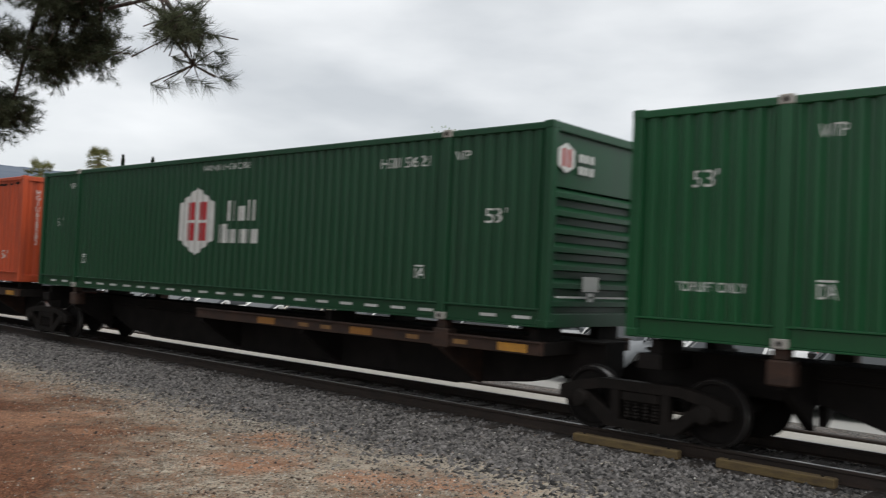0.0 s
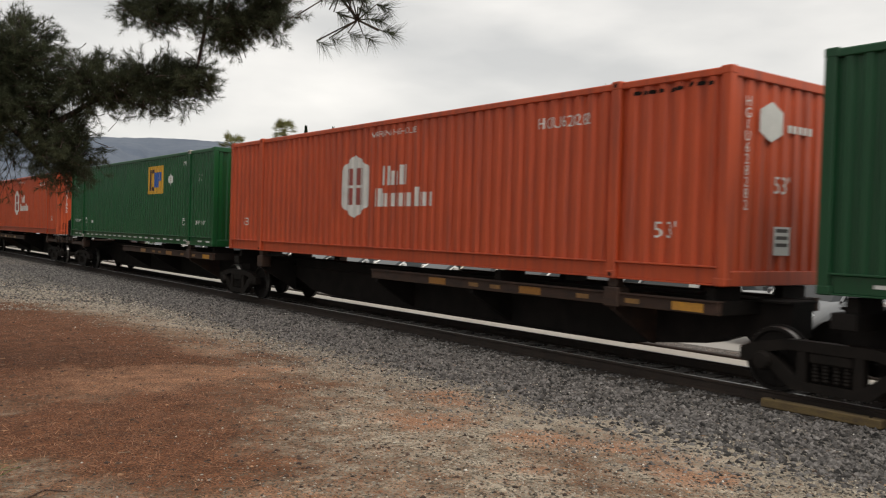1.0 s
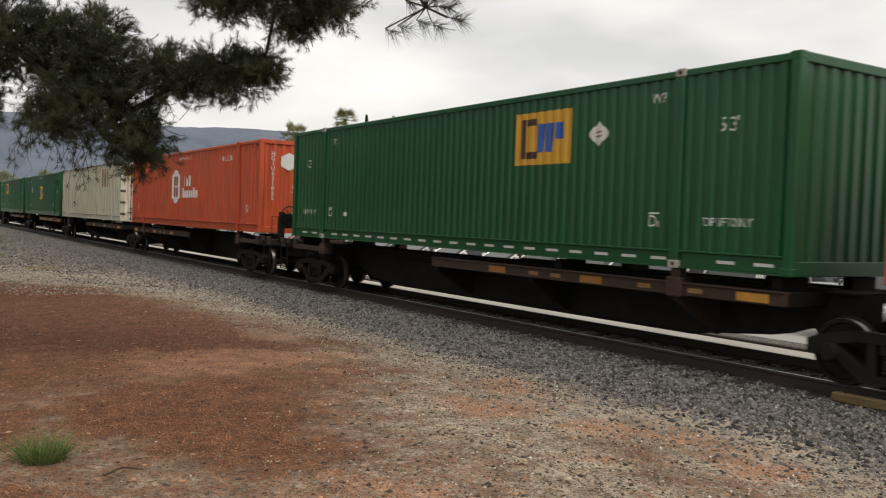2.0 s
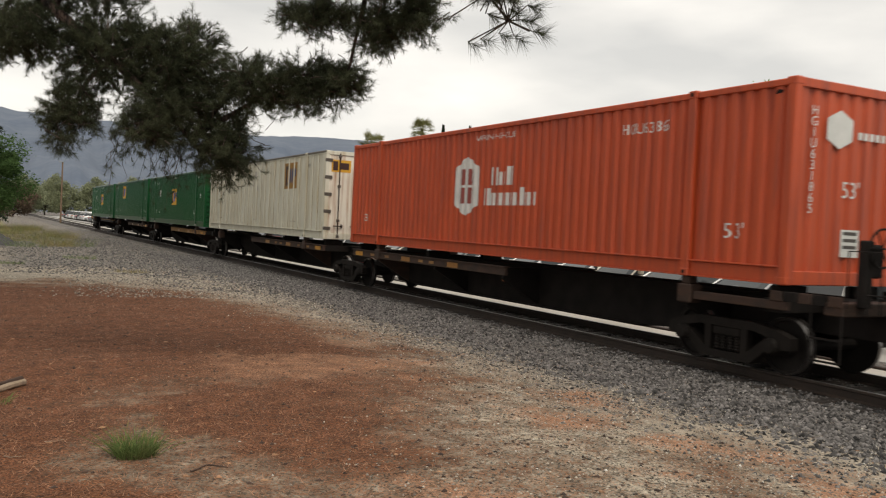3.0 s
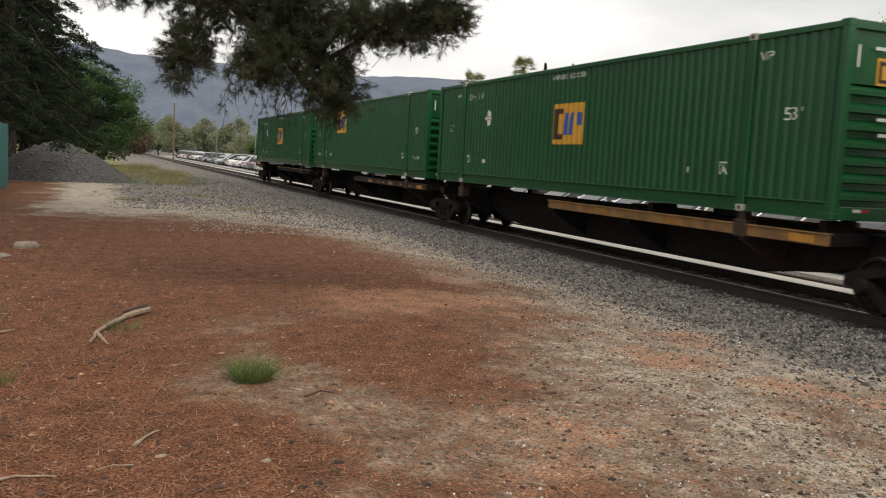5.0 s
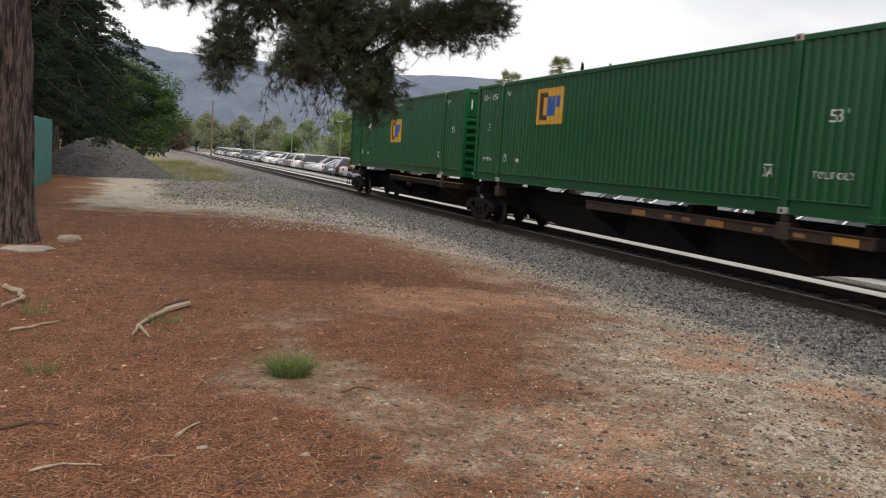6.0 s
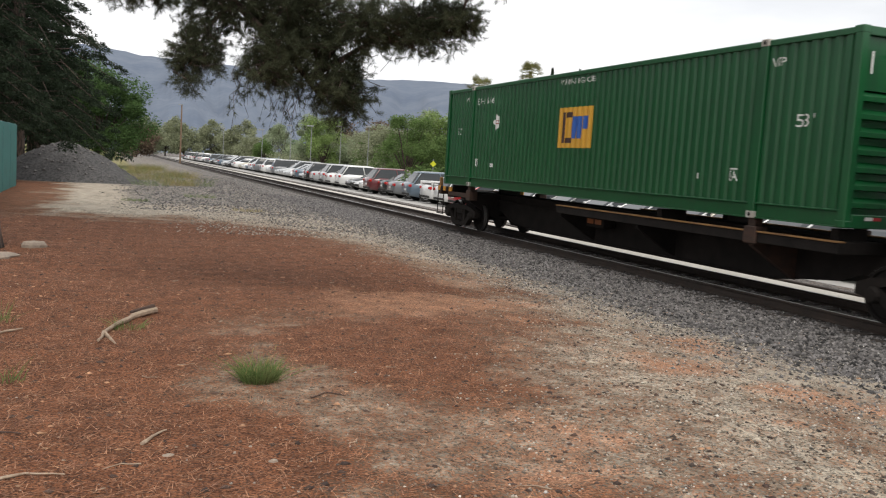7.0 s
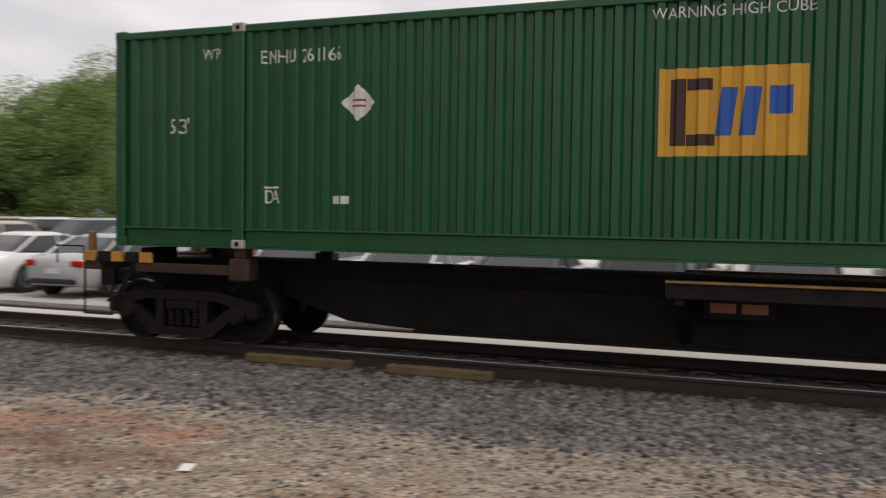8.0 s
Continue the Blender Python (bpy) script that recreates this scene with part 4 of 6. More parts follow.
def white_reefer(label):
    c = container(WHITE, label, "doors", 0, 0)
    emblem_panel(c, 3.7, 2.18, 1.42, 0.94, 0, 0, PANEL_OCHRE, EMBLEM_BROWN, FADED_BLUE)
    small_marks(c, [("WTP", 0.15, 1.68, 2.45), ("WTP", 0.15, 14.5, 2.45), ("53'", 0.16, 15.85, 0.72)], 0, 0, LETTER_DARK)
    wordmark(c, "worn_mark", [(0.09, 1)] * 4 + [(0.05, 0)] + [(0.09, 1)] * 2 + [(0.05, 0)] + [(0.09, 1)] * 3, 12.9, 2.4, 0.17, 0.035, LETTER_DARK, 0, 0)
    for u, w in ((3.3, 0.55), (13.9, 0.4), (8.2, 0.5)):
        on_side("hatch_seam", poly(rect(-w / 2, 0, w / 2, 0.012)), STEEL, c, u, 0.52)
    on_side("patch_plate", poly(rect(-0.2, -0.14, 0.2, 0.14)), CASTING, c, 8.2, 2.35)
    for u, z in ((9.0, 2.0), (9.6, 2.2)):
        on_side("grey_stain", poly([(-0.1, -0.1), (0.08, -0.13), (0.13, 0.0), (0.06, 0.12), (-0.09, 0.1)]), CASTING, c, u - 1, z - 0.2)
    on_end("end_panel_mark", poly(rect(-0.34, -0.2, 0.34, 0.2)), PANEL_YELLOW, c, -0.75, 2.42, 0.03)
    on_end("end_block", poly(rect(-0.29, -0.15, -0.12, 0.15)), EMBLEM_BROWN, c, -0.75, 2.42, 0.026)
    on_end("end_block", poly(rect(-0.05, -0.11, 0.27, 0.11)), EMBLEM_BROWN, c, -0.75, 2.42, 0.026)
    part("roof_edge", Mesh().box((-HALF - 0.012, 0.0, HEIGHT - 0.05), (-HALF + 0.02, LENGTH, HEIGHT + 0.012), 0.01), ROOF_EDGE, c, "weathered grey roof edge")
    return c


def spine_car(front_end=False, rear_end=False, brake=False, sill_paint=RUST, lip_paint=RUST, lamp=False, hazard=False):
    """One unit of an articulated spine car. Its origin lies on the track under the container's leading end; z is above the rail."""
    c = thing("spine_car", "sooty rust-brown spine car with a deep centre sill", "rail car", group="spine cars of the train")
    y0, y1 = (-1.0 if front_end else -0.35), (LENGTH + (0.6 if hazard else 0.9) if rear_end else LENGTH + 0.2)
    sill = [(y0, 0.62), (y0 + 0.9, 0.58), (1.0, 0.42), (2.3, 0.285), (12.2, 0.285), (13.1, 0.34), (14.0, 0.62), (y1, 0.62), (y1, 1.10), (y0, 1.10)]
    if front_end:
        sill = [(y0, 0.62), (2.3, 0.62), (3.3, 0.36), (4.2, 0.285)] + sill[4:]
    part("centre_sill", Mesh().prism(sill, "x", -0.25, 0.25), STEEL, c)
    part("top_flange", Mesh().box((-0.36, y0, 1.10), (0.36, y1, 1.135), 0.006), STEEL, c)
    part("bottom_flange", Mesh().box((-0.32, 2.4, 0.25), (0.32, 12.1, 0.285), 0.006), STEEL, c)
    for s in (-1, 1):
        for a, b in ((0.12, 8.75),):
            xo, xi = sorted((s * 1.235, s * 1.15))
            rail = part("side_sill", Mesh().box((xo, a, 0.93), (xi, b, 1.10), 0.008), sill_paint, c, "mustard painted side sill" if sill_paint is MUSTARD else "brown rusted side sill")
            fl0, fl1 = sorted((s * 1.26, s * 1.10))
            part("sill_lip", Mesh().box((fl0, a, 1.10), (fl1, b, 1.125), 0.004), lip_paint, rail)
            for u, w in () if sill_paint is STEEL else ((0.62, 0.26), (3.8, 0.26), (6.4, 0.26)):
                q0, q1 = sorted((s * 1.2355, s * 1.24))
                part("reflector", Mesh().box((q0, u - w, 0.955), (q1, u + w, 1.075)), AMBER if u > 1 else YELLOW, rail, "amber reflector")
            for u in () if sill_paint is STEEL else (1.6, 2.6, 4.7, 5.3):
                q0, q1 = sorted((s * 1.2355, s * 1.239))
                part("stencil_bar", Mesh().box((q0, u - 0.13, 0.98), (q1, u + 0.13, 1.05)), MUSTARD, rail)
        for u in (2.0, 5.4, 8.6, 14.17):
            tip = s * 1.2
            arm = Mesh()
            ring0 = [(s * 0.24, u - 0.06, 0.30), (s * 0.24, u + 0.06, 0.30), (s * 0.24, u + 0.06, 1.10), (s * 0.24, u - 0.06, 1.10)]
            ring1 = [(tip, u - 0.05, 0.86), (tip, u + 0.05, 0.86), (tip, u + 0.05, 1.10), (tip, u - 0.05, 1.10)]
            arm.rings([ring0, ring1] if s > 0 else [ring1, ring0])
            part("outrigger", arm, RUST if u < 3 else STEEL, c)
        for u in (POST, LENGTH - POST):
            xo, xi = sorted((s * 1.285, s * 1.02))
            part("container_pedestal", Mesh().box((xo, u - 0.15, 0.90), (xi, u + 0.15, 1.20), 0.02).box((sorted((s * 1.25, s * 1.08))[0], u - 0.09, 1.20), (sorted((s * 1.25, s * 1.08))[1], u + 0.09, 1.326), 0.012), RUST, c, "brown steel container pedestal")
        for u in (0.35, 4.8, LENGTH - 0.35):
            xo, xi = sorted((s * 0.5, s * 1.1))
            part("support_block", Mesh().box((xo, u - 0.08, 1.10), (xi, u + 0.08, 1.30), 0.01), STEEL, c)
        for u in (0.3, LENGTH - 0.3):
            xo, xi = sorted((s * 0.22, s * 1.2))
            part("cross_bolster", Mesh().box((xo, u - 0.16, 0.92), (xi, u + 0.16, 1.12), 0.012), STEEL, c)
    part("brake_pipe", Mesh().tube([(-0.34, 0.5, 0.95), (-0.34, 7.0, 0.90), (-0.34, 14.2, 0.95)], 0.022, 6), STEEL, c)
    if lamp:
        for e in (-1, 1):
            box = part("lamp_bracket", Mesh().box((min(e * 0.62, e * 0.30), 7.6, 0.66), (max(e * 0.62, e * 0.30), 8.4, 0.92), 0.02), STEEL, c)
            for u in (7.83, 8.17):
                part("reflector", Mesh().box((min(e * 0.625, e * 0.6205), u - 0.14, 0.74), (max(e * 0.625, e * 0.6205), u + 0.14, 0.85)), EMBER, box, "faded orange reflector")
    for k in range(7):
        u = 10.5 + k * 0.28
        part("chalk_mark", Mesh().box((-0.2535, u, 0.62 + 0.05 * (k % 3)), (-0.2505, u + 0.16, 0.64 + 0.05 * (k % 3))), CAST, c)
    for end, y, d in ((front_end, y0, -1), (rear_end, y1, 1)):
        if not end:
            continue
        part("end_beam", Mesh().box((-1.25, min(y, y - 0.3 * d), 0.98), (1.25, max(y, y - 0.3 * d), 1.16), 0.015), RUST, c, "brown end beam")
        for k in range(5):
            u = y - d * (0.02 + 0.24 * k)
            for e in (-1, 1):
                part("hazard_block", Mesh().box((min(e * 1.27, e * 1.22), min(u, u - 0.2 * d), 1.10), (max(e * 1.27, e * 1.22), max(u, u - 0.2 * d), 1.24), 0.006), (YELLOW if hazard else RUST) if k % 2 == 0 else STEEL, c, "yellow and black hazard marking" if hazard and k % 2 == 0 else "")
        for e in (-1, 1):
            part("end_channel", Mesh().box((min(e * 1.25, e * 1.16), min(y - 2.7 * d, y - 0.9 * d), 0.97), (max(e * 1.25, e * 1.16), max(y - 2.7 * d, y - 0.9 * d), 1.10), 0.01), RUST, c)
        shank = Mesh().box((-0.10, min(y, y + 0.45 * d), 0.72), (0.10, max(y, y + 0.45 * d), 0.92), 0.02)
        shank.prism([(-0.16, 0.66), (0.14, 0.66), (0.18, 0.8), (0.14, 0.98), (-0.16, 0.98)], "y", min(y + 0.42 * d, y + 0.68 * d), max(y + 0.42 * d, y + 0.68 * d))
        part("coupler", shank, CAST, c, "heavy cast-steel knuckle coupler")
        part("air_hose", Mesh().tube([(-0.3, y, 0.85), (-0.3, y + 0.25 * d, 0.5), (-0.2, y + 0.5 * d, 0.42)], 0.025, 6), RUBBER, c)
        for s in (-1, 1):
            st = Mesh()
            for dy in (0.02, 0.5):
                st.tube([(s * 1.24, y - d * dy, 1.0), (s * 1.24, y - d * dy, 0.36)], 0.016, 6)
            for z in (0.36, 0.66):
                st.box((s * 1.24 - 0.03, min(y - 0.02 * d, y - 0.5 * d), z - 0.01), (s * 1.24 + 0.03, max(y - 0.02 * d, y - 0.5 * d), z + 0.012))
            part("step", st, STEEL, c)
            hr = Mesh().tube([(s * 1.22, y + d * 0.02, 1.1), (s * 1.22, y + d * 0.02, 1.85 if brake else 1.3), (s * 1.22, y + d * 0.5, 1.85 if brake else 1.3), (s * 1.22, y + d * 0.5, 1.05)], 0.014, 6)
            part("grab_rail", hr, STEEL, c)
    if hazard:
        for e in (-1, 1):
            part("stub_post", Mesh().box((min(e * 1.24, e * 1.14), y1 - 0.16, 1.16), (max(e * 1.24, e * 1.14), y1 - 0.06, 1.52), 0.02), MUSTARD, c, "short mustard post")
    if brake:
        stand = part("hand_brake_stand", Mesh().box((0.84, y1 - 0.02, 1.1), (1.0, y1 + 0.12, 2.0), 0.02).box((0.55, y1 - 0.08, 1.5), (0.90, y1 + 0.05, 1.95), 0.03), STEEL, c, "dark hand-brake stand")
        wheel = Mesh()
        for k in range(24):
            a0, a1 = k * math.tau / 24, (k + 1) * math.tau / 24
            wheel.tube([(0.72 + 0.26 * math.cos(a0), y1 + 0.14, 1.9 + 0.26 * math.sin(a0)), (0.72 + 0.26 * math.cos(a1), y1 + 0.14, 1.9 + 0.26 * math.sin(a1))], 0.017, 5)
        for k in range(6):
            a = k * math.tau / 6
            wheel.tube([(0.72, y1 + 0.13, 1.9), (0.72 + 0.26 * math.cos(a), y1 + 0.14, 1.9 + 0.26 * math.sin(a))], 0.012, 5)
        part("brake_wheel", wheel, STEEL, stand, "spoked hand-brake wheel")
    return c


def bogie():
    """A three-piece freight truck with two wheelsets; z is above the rail."""
    b = thing("bogie", "grimy cast-steel freight truck on two wheelsets", "rail truck", group="trucks of the train")
    for s in (-1, 1):
        x0, x1 = sorted((s * 0.93, s * 1.09))
        f = part("side_frame", Mesh().prism([(-1.22, 0.40), (-1.22, 0.57), (-0.95, 0.66), (-0.55, 0.73), (0.55, 0.73), (0.95, 0.66), (1.22, 0.57), (1.22, 0.40), (1.06, 0.38), (1.0, 0.50), (0.55, 0.60), (-0.55, 0.60), (-1.0, 0.50), (-1.06, 0.38)], "x", x0, x1)
                 .prism([(-0.98, 0.50), (-0.80, 0.54), (-0.36, 0.22), (0.36, 0.22), (0.80, 0.54), (0.98, 0.50), (0.50, 0.11), (-0.50, 0.11)], "x", x0 + 0.004, x1 - 0.004)
                 .prism([(-0.42, 0.18), (-0.30, 0.18), (-0.30, 0.64), (-0.42, 0.64)], "x", x0 + 0.008, x1 - 0.008)
                 .prism([(0.30, 0.18), (0.42, 0.18), (0.42, 0.64), (0.30, 0.64)], "x", x0 + 0.008, x1 - 0.008), CAST, b, "cast-steel side frame")
        for y in (-0.89, 0.89):
            part("bearing_cap", Mesh().lathe([(s * 0.9, 0.13), (s * 1.10, 0.13), (s * 1.16, 0.10), (s * 1.165, 0.02)], "x", (0, y, 0.42), 12), CAST, f)
        for y in (-0.2, -0.07, 0.07, 0.2):
            spring = Mesh()
            prof = [(0.24 + 0.022 * k, 0.052 if k % 2 else 0.04) for k in range(11)]
            spring.lathe(prof, "z", (s * 1.02, y, 0), 8)
            part("spring", spring, CAST, f)
        # added plate that blocks the light showing between the springs
        b0, b1 = sorted((s * 0.84, s * 0.91))
        part("spring_plank", Mesh().box((b0, -0.34, 0.16), (b1, 0.34, 0.62), 0.02), CAST, f)
        part("friction_block", Mesh().box((x0 + 0.01, -0.27, 0.46), (x1 + 0.02, 0.27, 0.60), 0.02), CAST, f)
    part("bolster", Mesh().box((-0.95, -0.20, 0.46), (0.95, 0.20, 0.66), 0.03).lathe([(0.66, 0.2), (0.72, 0.18)], "z", (0, 0, 0), 14), STEEL, b)
    sets = []
    for y in (-0.89, 0.89):
        w = Mesh()
        for s in (-1, 1):
            w.lathe([(s * 0.67, 0.10), (s * 0.67, 0.445), (s * 0.70, 0.445), (s * 0.72, 0.42), (s * 0.81, 0.415), (s * 0.81, 0.37), (s * 0.765, 0.355), (s * 0.75, 0.17), (s * 0.82, 0.14), (s * 0.82, 0.085)], "x", (0, 0, 0), 28)
        w.tube([(-1.05, 0, 0), (-0.6, 0, 0), (0, 0, 0), (0.6, 0, 0), (1.05, 0, 0)], [0.07, 0.09, 0.08, 0.09, 0.07], 10)
        ws = part("wheelset", w, STEEL, b, "pair of wheels on an axle")
        ws.matrix_basis = pose(0, y, 0.42)
        for s in (-1, 1):
            part("tread", Mesh().lathe([(s * 0.724, 0.4205), (s * 0.809, 0.4165), (s * 0.809, 0.39), (s * 0.724, 0.39), (s * 0.724, 0.4205)], "x", (0, 0, 0), 28, False), TREAD, ws, "bright worn wheel tread")
            spots = Mesh()
            for k in range(5):
                a = k * math.tau / 5
                spots.lathe([(s * 0.756, 0.022), (s * 0.764, 0.02)], "x", (0, 0.26 * math.cos(a), 0.26 * math.sin(a)), 6)
            part("plate_mark", spots, CAST, ws)
        sets.append(ws)
    return b, sets


# containers from the head of what passes to the train's last, with their leading ends at the start
TRAIN = []
TRAIN.append((green_plain("green corrugated container with white lettering on a rail car"), -10.60))
TRAIN.append((green_hexagon("dark green container with a white hexagon and red bars"), 6.78))
TRAIN.append((red_hexagon("orange-red corrugated container with a white hexagon and scraped top", "HGIU 628282", True), 24.20))
TRAIN.append((green_panel("green corrugated container with a yellow panel near its front", 5.17, 2.10,
                 [("53'", 0.20, 1.1, 2.04), ("TOP LIFT ONLY", 0.12, 1.1, 0.68), ("TOP LIFT ONLY", 0.12, 15.1, 0.68), ("WTP", 0.15, 2.4, 2.52), ("53'", 0.2, 15.15, 1.98), ("WTP", 0.15, 13.6, 2.50)], (2.42, 13.7), (3.72, 2.08), False, True), 41.58))
TRAIN.append((red_hexagon("orange-red corrugated container with a white hexagon, freshly painted", "HGIU 631865", False), 60.35))
TRAIN.append((white_reefer("weathered white ribbed container with rust stains and an ochre panel"), 78.90))
TRAIN.append((green_panel("green corrugated container with a yellow panel at its middle", 8.03, 1.58,
                 [("53'", 0.20, 1.0, 1.57), ("53'", 0.20, 15.12, 1.58), ("WTP", 0.14, 1.68, 2.52), ("WTP", 0.14, 14.6, 2.52), ("WARNING HIGH CUBE", 0.11, 8.1, 2.66), ("EMHU 261214", 0.16, 13.3, 2.46)], (2.56, 13.7), (12.45, 1.83), True), 96.31))
TRAIN.append((green_panel("faded green corrugated container with a high yellow panel", 11.03, 2.10,
                 [("53'", 0.20, 15.15, 1.6), ("TOP LIFT ONLY", 0.11, 15.15, 0.64), ("EMHU 545754", 0.16, 15.1, 2.50), ("WTP", 0.15, 13.72, 2.55), ("53'", 0.2, 1.0, 1.57), ("TOP LIFT ONLY", 0.11, 1.0, 0.66)], (13.74, 2.5), None, False), 113.58))
TRAIN.append((green_panel("green corrugated container with a yellow panel and white diamond placard", 8.11, 1.61,
                 [("53'", 0.20, 1.0, 1.57), ("53'", 0.20, 15.12, 1.60), ("WTP", 0.14, 1.68, 2.52), ("WTP", 0.14, 14.6, 2.53), ("WARNING HIGH CUBE", 0.12, 8.13, 2.67), ("EMHU 261166", 0.17, 13.28, 2.45)], (2.56, 13.68), (12.47, 1.84), True), 130.88))
CARS = []
for i, (box, y) in enumerate(TRAIN):
    # the fifth unit runs the other way round, with its outer end leading
    CARS.append((spine_car(False, i in (3, 4, 8), i == 4, {6: MUSTARD, 8: STEEL}.get(i, RUST), MUSTARD if i in (6, 8) else RUST, i in (4, 8), i == 8), y, i == 4))
BOGIES = []
first, first_sets = bogie()
for y in [-11.95, 5.43, 22.85, 40.23, 56.6, 61.6, 77.15, 94.96, 112.23, 129.53, 146.1]:
    if not BOGIES:
        BOGIES.append((first, first_sets, y))
    else:
        b = copy_thing(first, pose(TRACK_X, y, RAIL_Z))
        BOGIES.append((b, [o for o in b.children if o.name.startswith("wheelset")], y))


# ---- car park beyond the track ----
def build_car_park():
    z = -0.35
    strip = Mesh().box((12.95, -80, z - 0.2), (13.75, 260, z + 0.045), 0.01)
    tagged(part("pavement", strip, CONCRETE), "pale concrete strip between the track and parked cars", "pavement", kind="structure")
    kerb = Mesh().box((13.75, -80, z - 0.2), (13.9, 260, z + 0.09), 0.015)
    tagged(part("kerb", kerb, RAIL_SIDE), "dark low timber kerb along the car park", "kerb", kind="structure")
    lot = tagged(part("parking_lot", Mesh().box((13.9, -80, z - 0.2), (46, 262, z + 0.01)), ASPHALT), "grey sun-bleached asphalt car park", "parking lot", kind="structure")
    line = Mesh().box((15.4, -0.05, z + 0.01), (20.2, 0.05, z + 0.014)).mesh("bay_line", LINE)
    for k in range(56):
        part("bay_line", line, None, lot).matrix_basis = pose(0, -20 + k * 2.65, 0)


build_car_park()

CAR_COLOURS = {"white": (0.72, 0.72, 0.71), "silver": (0.42, 0.43, 0.44), "grey": (0.16, 0.17, 0.18), "black": (0.015, 0.016, 0.018), "red": (0.42, 0.02, 0.025),
               "blue-grey": (0.10, 0.14, 0.18), "beige": (0.42, 0.38, 0.30), "maroon": (0.12, 0.02, 0.025), "blue": (0.03, 0.08, 0.22)}
CAR_PAINT = {}
CAR_MESH = {}
CAR_FORM = {  # length, belt, roof, glass base from and to, roof from and to, tail height
    "sedan": (4.7, 0.94, 1.46, -1.95, 1.25, -0.95, 0.25, 0.99),
    "suv": (4.7, 1.04, 1.70, -2.25, 1.25, -1.75, 0.35, 1.06),
    "minivan": (5.0, 1.0, 1.74, -2.42, 1.75, -2.05, 0.6, 1.02),
    "pickup": (5.5, 1.08, 1.80, -0.75, 1.15, -0.6, 0.6, 1.05)}


def car_meshes(kind):
    if kind in CAR_MESH:
        return CAR_MESH[kind]
    ln, belt, roof, g0, g1, r0, r1, tail = CAR_FORM[kind]
    h = ln / 2
    st = [(-h, 0.70, 0.40, tail - 0.14), (-h + 0.12, 0.84, 0.30, tail - 0.02), (-h + 0.7, 0.91, 0.22, tail + 0.02), (0.0, 0.93, 0.20, belt), (h - 1.35, 0.92, 0.20, belt - 0.03), (h - 0.7, 0.89, 0.22, belt - 0.13), (h - 0.18, 0.82, 0.28, belt - 0.27), (h, 0.66, 0.38, belt - 0.38)]
    body = Mesh().rings([[(x, -w * 0.86, b), (x, -w, b + 0.14), (x, -w * 1.01, (b + t) / 2 + 0.1), (x, -w * 0.98, t - 0.09), (x, -w * 0.86, t), (x, 0, t + 0.03), (x, w * 0.86, t), (x, w * 0.98, t - 0.09), (x, w * 1.01, (b + t) / 2 + 0.1), (x, w, b + 0.14), (x, w * 0.86, b)] for x, w, b, t in st])

    def ring(x0, x1, w, z, c):
        return [(x0 + c, -w, z), (x1 - c, -w, z), (x1, -w + c, z), (x1, w - c, z), (x1 - c, w, z), (x0 + c, w, z), (x0, w - c, z), (x0, -w + c, z)]
    glass = Mesh().rings([ring(g0, g1, 0.83, belt - 0.06, 0.16), ring(g0 * 0.45 + r0 * 0.55, g1 * 0.42 + r1 * 0.58, 0.765, belt * 0.45 + roof * 0.55 - 0.03, 0.20), ring(r0, r1, 0.65, roof - 0.05, 0.24)])
    top = Mesh().rings([ring(r0 - 0.05, r1 + 0.05, 0.67, roof - 0.075, 0.24), ring(r0, r1, 0.64, roof - 0.02, 0.26), ring(r0 + 0.2, r1 - 0.2, 0.5, roof + 0.015, 0.26), ring(r0 + 0.5, r1 - 0.5, 0.25, roof + 0.03, 0.1)])
    out = [("body", body, None, ""), ("window_glass", glass, GLASS, "dark tinted windows"), ("roof", top, None, "")]
    for s in (-1, 1):
        for a, b in ((g1 - 0.1, r1 - 0.1), (g0 + 0.1, r0 + 0.1), ((g0 + g1) / 2 + 0.1, (r0 + r1) / 2 + 0.15)):
            out.append(("pillar", Mesh().tube([(a, s * 0.835, belt - 0.06), (a * 0.44 + b * 0.56, s * 0.772, belt * 0.45 + roof * 0.55 - 0.03), (b, s * 0.655, roof - 0.05)], 0.032, 5), None, ""))
        out.append(("side_mirror", Mesh().box((g1 - 0.45, min(s * 0.86, s * 1.02), belt - 0.02), (g1 - 0.3, max(s * 0.86, s * 1.02), belt + 0.12), 0.03), None, ""))
        out.append(("headlamp", Mesh().box((h - 0.34, min(s * 0.5, s * 0.80), belt - 0.40), (h - 0.035, max(s * 0.5, s * 0.80), belt - 0.27), 0.03), HEAD, "clear headlamp"))
        out.append(("tail_lamp", Mesh().box((-h - 0.012, min(s * 0.48, s * 0.82), tail - 0.26), (-h + 0.2, max(s * 0.48, s * 0.82), tail - 0.10), 0.03), TAIL, "red tail lamp"))
        for x in (-0.3, 0.75):
            out.append(("door_seam", Mesh().box((x - 0.006, min(s * 0.93, s * 0.945), 0.34), (x + 0.006, max(s * 0.93, s * 0.945), belt - 0.10)), RUBBER, ""))
        for x in (-h + 0.95, h - 0.92):
            out.append(("wheel_arch", Mesh().lathe([(s * 0.86, 0.385), (s * 0.945, 0.385), (s * 0.947, 0.02)], "y", (x, 0, 0.36), 18), RUBBER, ""))
            out.append(("tyre", Mesh().lathe([(s * 0.72, 0.2), (s * 0.72, 0.32), (s * 0.75, 0.345), (s * 0.93, 0.345), (s * 0.955, 0.32), (s * 0.955, 0.21)], "y", (x, 0, 0.345), 18), RUBBER, ""))
